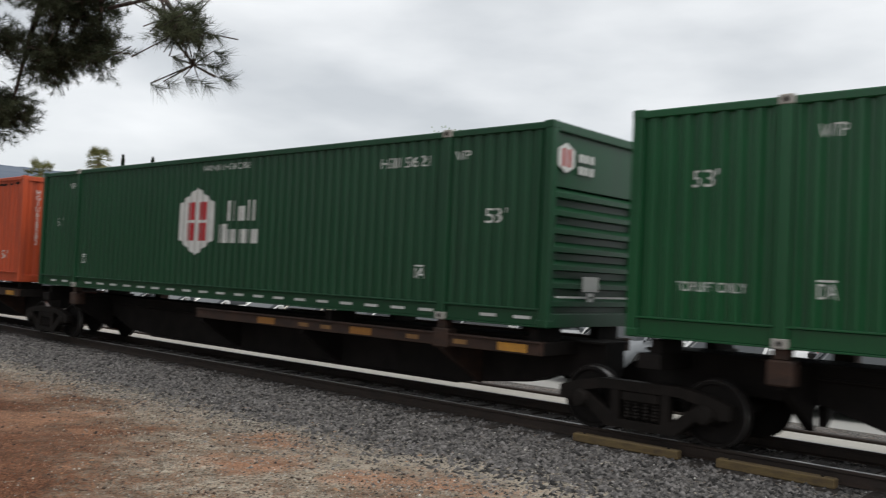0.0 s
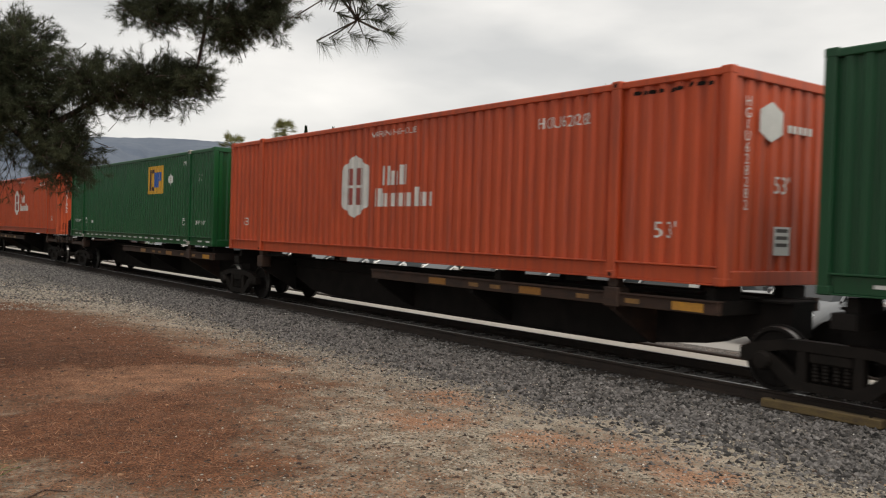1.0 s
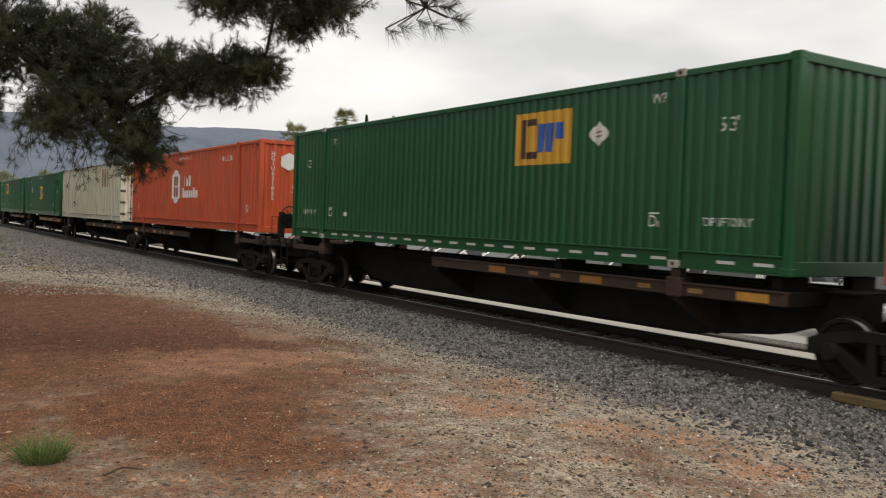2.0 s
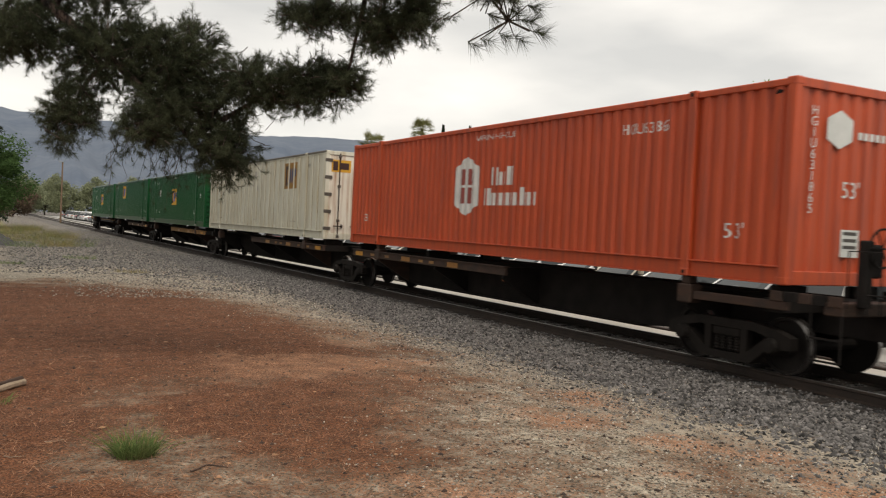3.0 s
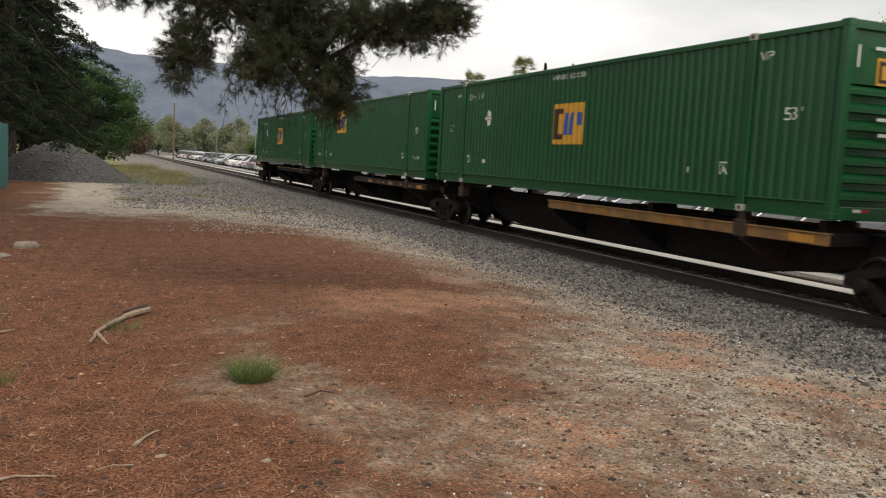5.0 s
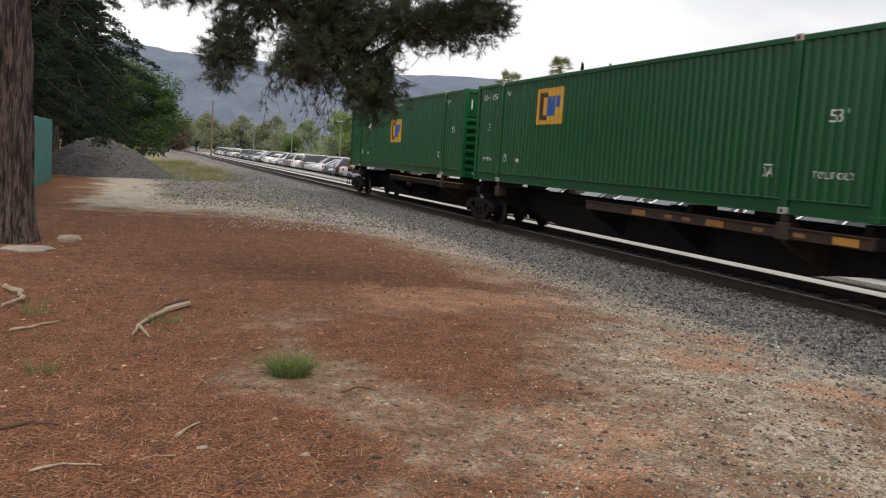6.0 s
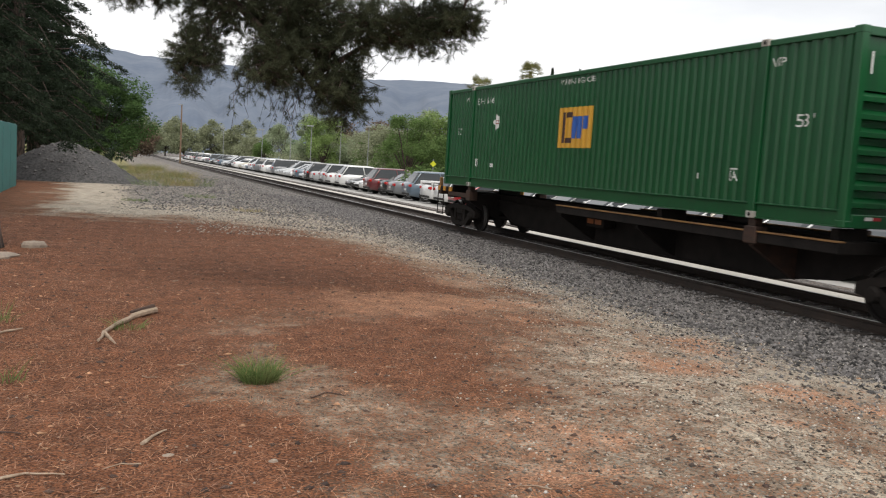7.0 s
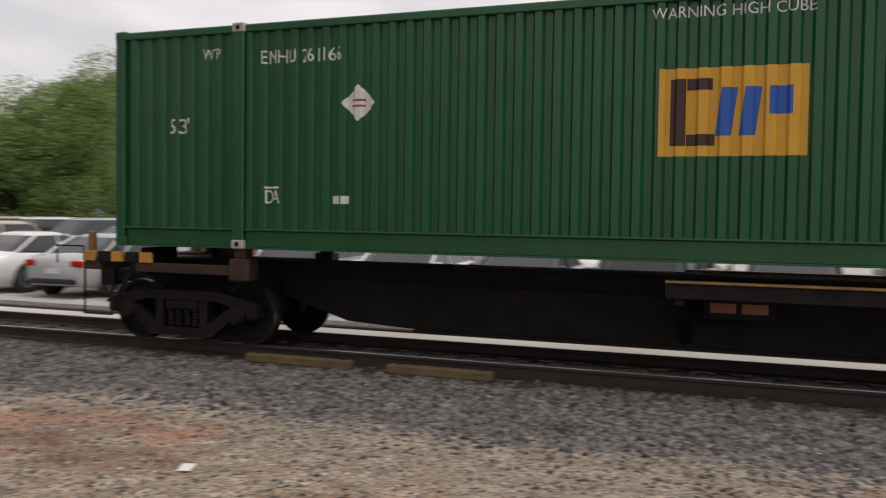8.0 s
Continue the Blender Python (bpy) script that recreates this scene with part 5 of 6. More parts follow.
            out.append(("rim", Mesh().lathe([(s * 0.93, 0.22), (s * 0.962, 0.22), (s * 0.95, 0.17), (s * 0.955, 0.05), (s * 0.965, 0.04)], "y", (x, 0, 0.345), 14), RIM, "bright alloy rim"))
    out.append(("bumper", Mesh().box((h - 0.10, -0.62, 0.34), (h + 0.03, 0.62, 0.48), 0.03), RUBBER, "dark front grille and bumper"))
    out.append(("bumper", Mesh().box((-h - 0.03, -0.66, 0.34), (-h + 0.12, 0.66, 0.46), 0.03), RUBBER, ""))
    out.append(("number_plate", Mesh().box((-h - 0.036, -0.16, 0.58), (-h - 0.004, 0.16, 0.70)), LETTER, "plain pale plate"))
    if kind == "pickup":
        out.append(("load_bed", Mesh().box((-h + 0.1, -0.72, belt + 0.005), (g0 - 0.12, 0.72, belt + 0.03)), RUBBER, "dark open load bed"))
        for s in (-1, 1):
            out.append(("bed_side", Mesh().box((-h + 0.05, min(s * 0.76, s * 0.86), belt - 0.05), (g0 - 0.05, max(s * 0.76, s * 0.86), belt + 0.16), 0.02), None, ""))
    CAR_MESH[kind] = [(n, m.mesh(n, mat or RUBBER, n in ("body", "tyre")), mat, lab) for n, m, mat, lab in out]
    return CAR_MESH[kind]


def parked_car(kind, colour, m, far=False):
    if colour not in CAR_PAINT:
        c = CAR_COLOURS[colour]
        CAR_PAINT[colour] = material(colour.replace("-", "_") + "_car_paint", c, tuple(v * 0.88 for v in c), rough=0.28, scale=0.6, fine=6, bump=0.0, coat=0.6)
    words = {"sedan": "sedan with dark windows parked in a bay", "suv": "sport utility car parked in a bay", "minivan": "minivan with a long roof parked in a bay", "pickup": "pickup truck with an open bed parked in a bay"}
    car = thing("parked_car", colour + " " + words[kind], "car", m, "cars in the car park")
    for n, me, mat, lab in car_meshes(kind):
        if far and n in ("door_seam", "side_mirror", "number_plate", "bumper", "wheel_arch", "pillar", "rim"):
            continue
        ob = part(n, me, None, car, lab)
        if mat is None:
            ob.material_slots[0].link = "OBJECT"
            ob.material_slots[0].material = CAR_PAINT[colour]


ROW = [("sedan", "silver", 1), ("sedan", "white", 1), ("suv", "beige", 0), ("sedan", "white", 0), ("sedan", "white", 0), ("sedan", "silver", 0), ("sedan", "black", 0), ("minivan", "silver", 0), ("sedan", "beige", 1), ("sedan", "red", 1),
       ("suv", "white", 1), ("pickup", "white", 1), ("suv", "blue-grey", 1), ("sedan", "grey", 1), ("sedan", "black", 1), ("suv", "maroon", 1), ("sedan", "white", 0), ("sedan", "black", 0), ("suv", "white", 1), ("sedan", "white", 1), ("suv", "silver", 1)]
rng = random.Random(12)
for k in range(-11, 76):
    kind, colour, tail = ROW[k] if 0 <= k < len(ROW) else (rng.choice(["sedan", "sedan", "suv", "minivan", "sedan"]), rng.choice(["white", "white", "white", "silver", "silver", "grey", "black", "beige", "blue-grey"]), rng.random() < 0.5)
    half = CAR_FORM[kind][0] / 2
    parked_car(kind, colour, pose(15.75 + half + rng.uniform(-0.15, 0.35), 15.4 + k * 2.65 + rng.uniform(-0.15, 0.15), -0.34, 0, 0, (0 if tail else 180) + rng.uniform(-2.5, 2.5)), k > 24)
for k in range(26):
    kind, colour = rng.choice(["sedan", "suv", "suv", "minivan"]), rng.choice(["white", "white", "silver", "grey", "beige", "red"])
    if rng.random() < 0.8:
        parked_car(kind, colour, pose(29.5 + rng.uniform(-0.3, 0.3), 2 + k * 2.8, -0.34, 0, 0, rng.choice([0, 180])), True)


# ---- trees ----
def blob_leaves(rng, centres, radii, count, size, up=0.4):
    """Leaf triangles set in the outer part of several lobes."""
    pts = []
    k = rng.integers(0, len(centres), count)
    d = rng.normal(size=(count, 3))
    d /= np.linalg.norm(d, axis=1, keepdims=True)
    r = np.array(radii)[k][:, None] * (rng.uniform(0.2, 1.0, (count, 1)) ** 0.5 + np.abs(rng.normal(0, 0.16, (count, 1))))
    p = np.array(centres)[k] + d * r * np.array([1, 1, 0.8])
    a = rng.normal(size=(count, 3))
    a[:, 2] *= up
    a /= np.linalg.norm(a, axis=1, keepdims=True)
    b = np.cross(a, rng.normal(size=(count, 3)))
    b /= np.linalg.norm(b, axis=1, keepdims=True)
    s = rng.uniform(size[0], size[1], (count, 1))
    v = np.stack([p - a * s, p + b * s * 0.55, p + a * s, p - b * s * 0.55], 1).reshape(-1, 3)
    i = np.arange(count)[:, None] * 4
    t = np.concatenate([i + [0, 1, 2], i + [0, 2, 3]])
    return v, t


def leafy_tree(name, label, height, width, mat, seed, leaves=4200, trunk=0.16, low=0.14, leaf=(0.10, 0.22)):
    """A broad-leaved tree: a tapered trunk that forks into limbs, and a crown of lobes of leaves."""
    rng = np.random.default_rng(seed)
    t = thing(name, label, "tree", group="trees round the car park")
    base = height * low
    lobes, radii, limbs = [], [], Mesh()
    wood = Mesh().tube([(0, 0, -0.2), (0.05, 0, base * 0.5), (0, 0.05, base), (0.05, 0, height * 0.55)], [trunk * 1.4, trunk, trunk * 0.8, trunk * 0.4], 9)
    for k in range(30):
        a, q = k * 2.4 + rng.uniform(-0.4, 0.4), rng.uniform(0.0, 1.0)
        rr = width * 0.5 * (0.25 + 0.65 * math.sin(math.pi * (0.25 + 0.6 * q))) * rng.uniform(0.35, 1.05)
        c = (rr * math.cos(a), rr * math.sin(a), base * 0.95 + (height * 0.86 - base) * q)
        lobes.append(c)
        radii.append(width * rng.uniform(0.08, 0.20))
        limbs.tube([(0, 0.02, base * rng.uniform(0.6, 1.1)), (c[0] * 0.5, c[1] * 0.5, (base + c[2]) * 0.52), c], [trunk * 0.5, trunk * 0.28, trunk * 0.08], 5)
    part("trunk", wood, BARK, t)
    part("limb_fork", limbs, BARK, t)
    v, tri = blob_leaves(rng, lobes, radii, leaves, leaf)
    v[:, 2] = np.maximum(v[:, 2], 0.05)
    part("crown", fast_mesh("crown", v, tri, mat), None, t)
    return t


def plant(proto, spots):
    """Set the first one and copies of it at places with a turn."""
    for k, (x, y, z, turn) in enumerate(spots):
        m = pose(x, y, z, 0, 0, turn)
        if k == 0:
            proto.matrix_basis = m
        else:
            copy_thing(proto, m)


def polar(az, d):
    return d * math.sin(radians(az)), d * math.cos(radians(az))


def spots(list_):
    out = []
    for k, (az, d) in enumerate(list_):
        x, y = polar(az, d)
        out.append((x, y, -0.4, (k * 77) % 360))
    return out


plant(leafy_tree("tree", "leafy green tree behind the parked cars", 6.6, 7.0, LEAF, 3, 20000, leaf=(0.05, 0.115)), spots([(25.6, 82), (28.6, 68), (32.2, 60), (36.8, 56), (40.6, 62)]))
plant(leafy_tree("tree", "dense mid-green tree beside the car park", 6.9, 5.4, LEAF_DARK, 4, 18000, leaf=(0.05, 0.115)), spots([(18.6, 76), (22.2, 78), (23.6, 80), (30.4, 66), (34.5, 62), (38.6, 66), (43.0, 64)]))
plant(leafy_tree("tree", "tall leafy tree at the car park's edge", 12.8, 11.5, LEAF_MID, 5, 46000, 0.25, leaf=(0.06, 0.13)), spots([(46.2, 62), (51.5, 98), (48.4, 80)]))
plant(leafy_tree("tree", "broad mid-green tree behind the silver parked cars", 9.4, 9.5, LEAF_MID, 15, 36000, 0.2, leaf=(0.06, 0.13)), spots([(44.2, 60)]))
far_rng = random.Random(41)
far_spots = [[] for _ in range(5)]
az = 8.6
while az < 23.2:
    x, y = polar(az, max(27 / math.sin(radians(az)), 84) + far_rng.uniform(2, 34))
    far_spots[far_rng.choice([0, 0, 1, 2, 2, 3, 4])].append((x, y, -0.4, far_rng.uniform(0, 360)))
    az += far_rng.uniform(0.35, 0.8)
for (label, h, wd, mat, seed, count), where in zip((
        ("olive-green tree beyond the car park", 6.4, 7.5, LEAF_OLIVE_HAZED, 6, 9000), ("green tree beyond the far car park", 8.6, 7.0, LEAF_MID, 7, 9000),
        ("low tree beyond the car park, its green paled for haze", 4.8, 7.0, LEAF_HAZED, 12, 8000), ("dark green rounded tree beyond the car park", 5.6, 5.0, LEAF_DARK, 13, 8000),
        ("tall tree beyond the car park, its green paled for haze", 9.6, 6.5, LEAF_HAZED, 14, 9000)), far_spots):
    plant(leafy_tree("tree", label, h, wd, mat, seed, count, 0.12, leaf=(0.08, 0.18)), where)
plant(leafy_tree("tree", "tall olive-green tree past the end of the car park", 12.0, 11.0, LEAF_OLIVE_HAZED, 17, 9000, 0.2, leaf=(0.16, 0.34)), spots([(2.2, 262), (4.4, 250), (6.2, 256), (7.7, 240), (3.3, 280)]))
plant(leafy_tree("tree", "bare brown leafless tree behind the green ones", 10.0, 11.0, LEAF_BARE, 8, 8000, 0.12, leaf=(0.06, 0.35)), spots([(13.8, 175), (17.0, 160), (19.8, 150), (22.0, 140), (16.0, 190)]))
plant(leafy_tree("tree", "dark green broad-leaved tree beside the track", 10.0, 8.6, LEAF_DEEP, 9, 42000, 0.2, leaf=(0.06, 0.14)), [(-0.9, 80, -0.1, 20), (-4.6, 72, -0.1, 150)])


def shrub_row(name, label, spots_, h, mat, seed):
    rng2 = np.random.default_rng(seed)
    t = thing(name, label, "shrub", group="shrubs behind the car park")
    v, tri = blob_leaves(rng2, [(k * 1.2 - 2.4, rng2.uniform(-0.4, 0.4), h * 0.5) for k in range(5)], [h * 0.5] * 5, 1500, (0.08, 0.18))
    v[:, 2] = np.maximum(v[:, 2], 0.0)
    part("foliage", fast_mesh("foliage", v, tri, mat), None, t)
    part("stem_cluster", Mesh().tube([(0, 0, -0.1), (0.1, 0, h * 0.6)], [0.05, 0.02], 5).tube([(-1.2, 0, -0.1), (-1.2, 0.1, h * 0.6)], [0.05, 0.02], 5).tube([(1.2, 0, -0.1), (1.2, 0.1, h * 0.6)], [0.05, 0.02], 5), BARK, t)
    plant(t, spots_)


plant(leafy_tree("tree", "small bare brown tree at the far end of the track", 6.5, 8.0, LEAF_BARE, 28, 7000, 0.12, leaf=(0.06, 0.3)), spots([(1.6, 170)]))


shrub_row("shrub", "low green shrub hedge behind the parked cars", [(*polar(az, 52 + (az * 7) % 9), -0.38, -az + 10) for az in range(22, 54, 3)], 2.2, LEAF_DARK, 21)
shrub_row("shrub", "far olive scrub beside the car park", [(*polar(az, 150 - (az * 11) % 30), -0.38, -az) for az in range(11, 22, 2)], 3.0, LEAF_OLIVE_HAZED, 22)


def palm(label, height, seed):
    rng2 = random.Random(seed)
    t = thing("palm_tree", label, "palm tree", group="palms on the skyline")
    part("trunk", Mesh().tube([(0, 0, -0.3), (0.1, 0, height * 0.4), (0.05, 0.1, height * 0.75), (0, 0, height)], [0.34, 0.24, 0.2, 0.22], 9), PALM_TRUNK, t)
    for k in range(64):
        a, drop = rng2.uniform(0, math.tau), rng2.uniform(-1.0, 1.25)
        ln = rng2.uniform(1.6, 2.5)
        d = Vector((math.cos(a) * math.cos(drop), math.sin(a) * math.cos(drop), math.sin(drop)))
        side = d.cross(Vector((0, 0, 1))).normalized()
        up = side.cross(d)
        base = Vector((0, 0, height + 0.1))
        m = Mesh()
        stem = base + d * ln * 0.55 - Vector((0, 0, 0.12))
        m.tube([base, stem], [0.03, 0.015], 4)
        for j in range(9):
            f = (j - 4) / 4
            tip = stem + (d * math.cos(f * 1.25) + side * math.sin(f * 1.25)) * ln * 0.52 - Vector((0, 0, 0.16 + 0.14 * abs(f)))
            w = up.cross(tip - stem).normalized() * 0.06
            mid = (stem + tip) / 2
            m.add([stem, mid + w, tip, mid - w], [(0, 1, 2, 3)])
        part("frond", m, PALM_LEAF, t)
    return t


def cypress(label, height, seed):
    rng2 = np.random.default_rng(seed)
    t = thing("cypress_tree", label, "cypress tree", group="cypresses on the skyline")
    part("trunk", Mesh().tube([(0, 0, -0.3), (0, 0, height * 0.9)], [0.18, 0.03], 7), BARK, t)
    n = 2600
    q = rng2.uniform(0, 1, n)
    r = 0.85 * np.sin(np.pi * (0.08 + 0.9 * q) ** 0.75) * rng2.uniform(0.7, 1.05, n) * (0.9 + 0.2 * np.sin(q * 40))
    a = rng2.uniform(0, math.tau, n)
    p = np.stack([r * np.cos(a), r * np.sin(a), 0.8 + (height - 0.8) * q], 1)
    d = np.stack([0.25 * np.cos(a), 0.25 * np.sin(a), np.ones(n)], 1) * rng2.uniform(0.3, 0.7, (n, 1))
    w = np.stack([-np.sin(a), np.cos(a), 0 * a], 1) * 0.12
    v = np.stack([p - w, p + w, p + d], 1).reshape(-1, 3)
    part("foliage", fast_mesh("foliage", v, np.arange(3 * n).reshape(-1, 3), CYPRESS), None, t)
    return t


plant(palm("tall fan palm with a shaggy crown on the skyline", 15.2, 1), spots([(26.3, 120)]))
plant(palm("fan palm with a round crown on the skyline", 12.8, 2), spots([(23.1, 118), (28.6, 120), (33.0, 122), (38.0, 120)]))
plant(cypress("slender dark Italian cypress on the skyline", 15.4, 3), spots([(27.7, 116), (29.45, 116), (31.1, 117)]))
plant(cypress("shorter slender dark cypress on the skyline", 12.6, 4), spots([(24.25, 116), (32.3, 125), (33.9, 118), (35.5, 120)]))


def conifer(label, height, seed):
    """A tall dark conifer with drooping layered boughs."""
    rng2 = np.random.default_rng(seed)
    t = thing("conifer", label, "conifer", group="dark conifers beside the track")
    part("trunk", Mesh().tube([(0, 0, -0.3), (0.05, 0, height * 0.5), (0, 0, height)], [0.42, 0.26, 0.04], 10), BARK, t)
    boughs = Mesh()
    vs = []
    for k in range(150):
        q = (k + rng2.uniform()) / 150
        z = 2.9 + (height - 3.1) * q
        ln = (0.30 * height) * (1 - q) ** 0.8 * rng2.uniform(0.6, 1.1) + 0.3
        a = k * 2.4 + rng2.uniform(-0.4, 0.4)
        d = np.array([math.cos(a), math.sin(a), 0.0])
        tip = np.array([0, 0, z]) + d * ln + np.array([0, 0, -0.28 * ln])
        boughs.tube([(0, 0, z), tuple(np.array([0, 0, z + 0.05 * ln]) + d * ln * 0.5), tuple(tip)], [0.05, 0.03, 0.008], 4)
        side = np.array([-d[1], d[0], 0])
        # flat drooping sprays of small scales along the bough
        sprays = int(5 + 3.2 * ln)
        f = rng2.uniform(0.18, 1.05, (sprays, 1))
        mid = np.array([0, 0, z]) + d * ln * f + np.array([0, 0, 1.0]) * (-0.28 * ln * f ** 2) + side * rng2.normal(0, 0.17 * ln, (sprays, 1)) * (1.1 - 0.5 * f)
        size = rng2.uniform(0.22, 0.46, (sprays, 1, 1))
        g = rng2.normal(size=(sprays, 52, 3))
        g = g / np.linalg.norm(g, axis=2, keepdims=True) * rng2.uniform(0.15, 1.0, (sprays, 52, 1)) ** 0.5
        g[:, :, 2] = g[:, :, 2] * 0.42 - 0.35 * (g[:, :, 0] ** 2 + g[:, :, 1] ** 2)
        p = (mid[:, None] + g * size).reshape(-1, 3)
        n = len(p)
        dd = d * rng2.uniform(0.02, 0.13, (n, 1)) + rng2.normal(0, 0.06, (n, 3)) + np.array([0, 0, -1]) * rng2.uniform(0.0, 0.09, (n, 1))
        w = np.cross(dd, rng2.normal(size=(n, 3)))
        w = w / np.linalg.norm(w, axis=1, keepdims=True) * rng2.uniform(0.02, 0.045, (n, 1))
        vs.append(np.stack([p - w, p + w, p + dd], 1).reshape(-1, 3))
    v = np.concatenate(vs)
    part("bough_layer", boughs, BARK, t)
    part("foliage", fast_mesh("foliage", v, np.arange(len(v)).reshape(-1, 3), CONIFER), None, t)
    return t


plant(conifer("tall dark green conifer with drooping boughs", 15.0, 31), [(-6.0, 40, -0.1, 0), (-6.6, 58, -0.1, 130), (-8.5, 33, -0.1, 60), (-4.6, 62, -0.1, 250), (-9.5, 50, -0.1, 200), (-12, 40, -0.1, 20)])


plant(conifer("very tall dark conifer behind the stone heap", 21.0, 33), [(-4.7, 52.5, -0.1, 40)])


# ---- the pine that hangs over the dirt ----
def aim(az, el, d):
    """A point seen from the standing place under the angles az (from the track's run) and el, d metres off."""
    return Vector((d * math.sin(radians(az)) * math.cos(radians(el)), d * math.cos(radians(az)) * math.cos(radians(el)), 1.75 + d * math.sin(radians(el))))


def build_pine():
    rng2 = np.random.default_rng(77)
    t = thing("pine_tree", "pine with a thick furrowed trunk and overhanging dark boughs", "pine tree", pose(-2.05, 15.6, 0))
    root = Vector((-2.05, 15.6, 0))
    trunk = Mesh()
    rings = []
    for j in range(70):
        z = -0.15 + j * 0.16
        ring = []
        r = 0.30 * (1 - 0.03 * z) + 0.08 * math.exp(-max(z, 0) * 3.2)
        for k in range(72):
            a = k * math.tau / 72
            n = noise.noise((math.cos(a) * 3.2, math.sin(a) * 3.2, z * 0.9)) * 0.04 + min(0.3, abs(noise.noise((math.cos(a) * 6, math.sin(a) * 6, z * 1.1)))) * 0.16
            ring.append(((r + n) * math.cos(a) - 0.016 * z, (r + n) * math.sin(a) + 0.01 * z, z))
        rings.append(ring)
    trunk.rings(rings)
    part("trunk", trunk, BARK, t, "thick brown trunk with deeply furrowed bark")
    main = [Vector((-2.1, 15.5, 7.0)), Vector((-1.0, 13.6, 6.0)), aim(0.5, 14.5, 11.6), aim(3.4, 12.0, 11), aim(6.8, 9.4, 10.8), aim(10.2, 6.6, 10.6), aim(13, 3.4, 10.6)]
    high = [Vector((-2.1, 15.5, 8.6)), Vector((0.2, 13.0, 7.6)), aim(9, 23, 11), aim(15, 21.5, 10.6), aim(21, 19.5, 10), aim(26, 18.0, 9), aim(30.5, 18.0, 8)]
    limb_list = [(main, 0.10), (high, 0.10)]
    nodes = []
    for pts, r in limb_list:
        part("limb", Mesh().tube([p - root for p in pts], [r * (1 - 0.13 * k) for k in range(len(pts))], 9), BARK, t)
        for k in range(len(pts) - 1):
            for f in (0, 0.5):
                nodes.append(pts[k].lerp(pts[k + 1], f))
    # az, el, half width, half height, distance of each leafy mass
    lobes = [(2.2, 10.9, 3.0, 2.4, 11.2), (4.6, 6.2, 1.6, 2.4, 10.8), (7.0, 9.7, 3.2, 2.6, 10.9), (11.2, 9.4, 3.0, 2.9, 10.7), (13.9, 4.7, 2.3, 2.4, 10.5), (15.4, 8.7, 2.4, 1.9, 10.4),
             (18.9, 8.9, 2.6, 1.9, 10.2), (21.3, 9.4, 1.5, 1.2, 10.0), (19.5, 13.4, 2.6, 1.3, 10.0), (23.6, 12.8, 2.2, 1.7, 9.8), (26.0, 13.9, 1.4, 1.5, 9.4), (24.4, 16.2, 2.8, 1.6, 9.6),
             (19.0, 17.2, 3.4, 1.6, 10.0), (10.5, 18.6, 4.5, 1.5, 10.8), (5.2, 13.6, 3.4, 1.4, 11.1), (26.5, 18.4, 3.0, 1.4, 9.4), (0.2, 9.6, 1.3, 1.2, 11.4), (31.0, 16.0, 1.5, 0.8, 6.4), (10.8, 6.9, 2.8, 1.4, 10.6), (9.2, 5.5, 2.2, 1.6, 10.5)]
    verts, twigs = [], Mesh()

    def shoot(p, axis, size, n, ln, wide=0.0026):
        """A leading twig with needles set round it like a brush."""
        axis = axis / np.linalg.norm(axis)
        e = rng2.normal(size=(n, 3))
        e = e - axis * (e @ axis)[:, None]
        e = e / np.linalg.norm(e, axis=1, keepdims=True)
        f = rng2.uniform(0, 1, (n, 1))
        q = axis * rng2.uniform(0.35, 1.0, (n, 1)) + e * rng2.uniform(0.45, 0.95, (n, 1))
        q = q / np.linalg.norm(q, axis=1, keepdims=True) * rng2.uniform(0.7, 1.1, (n, 1)) * ln
        o = p + axis * size * f
        w = np.cross(q, rng2.normal(size=(n, 3)))
        w = w / np.linalg.norm(w, axis=1, keepdims=True) * wide
        verts.append(np.stack([o - w, o + w, o + q], 1).reshape(-1, 3))

    for az, el, sa, se, d in lobes:
        sa, se = sa * 1.2, se * 1.18
        c = aim(az, el, d)
        near = min(nodes, key=lambda q: (q - c).length)
        mid = near.lerp(c, 0.55) + Vector((0, 0, 0.10))
        twigs.tube([near - root, mid - root, c - root], [0.04, 0.026, 0.012], 5)
        for _ in range(int(sa * se * 18)):
            g = rng2.normal(size=3)
            g = g / np.linalg.norm(g) * rng2.uniform(0.05, 1.0) ** 0.4
            p = aim(az + g[0] * sa, el + g[1] * se, d + g[2] * 0.6)
            out = p - c
            out = np.array(out / max(out.length, 0.05)) + np.array([0.15, -0.15, 0.0]) + rng2.normal(0, 0.35, 3)
            out /= np.linalg.norm(out)
            base = np.array(p - root) - out * 0.26
            twigs.tube([base - out * rng2.uniform(0.05, 0.2) + rng2.normal(0, 0.04, 3), base, np.array(p - root)], [0.005, 0.004, 0.003], 4)
            for _ in range(5):
                axis = out + rng2.normal(0, 0.75, 3) + np.array([0, 0, 0.12])
                shoot(base + out * rng2.uniform(0.0, 0.26) + rng2.normal(0, 0.03, 3), axis, rng2.uniform(0.08, 0.17), 60, 0.078, 0.0018)
    # unseen crown about the stem's top, its needles broadened to shade the dirt
    for k in range(3200):
        a, q = rng2.uniform(0, math.tau), rng2.uniform(0, 1)
        rr = (7.4 - 5.4 * q) * rng2.uniform(0.1, 1.0) ** 0.5
        p = np.array([rr * math.cos(a), rr * math.sin(a), 8.8 + 4.8 * q])
        shoot(p, np.array([math.cos(a), math.sin(a), 0.2]) + rng2.normal(0, 0.5, 3), 0.3, 20, 0.36, 0.013)
    for k in range(18):
        a = k * 2.4
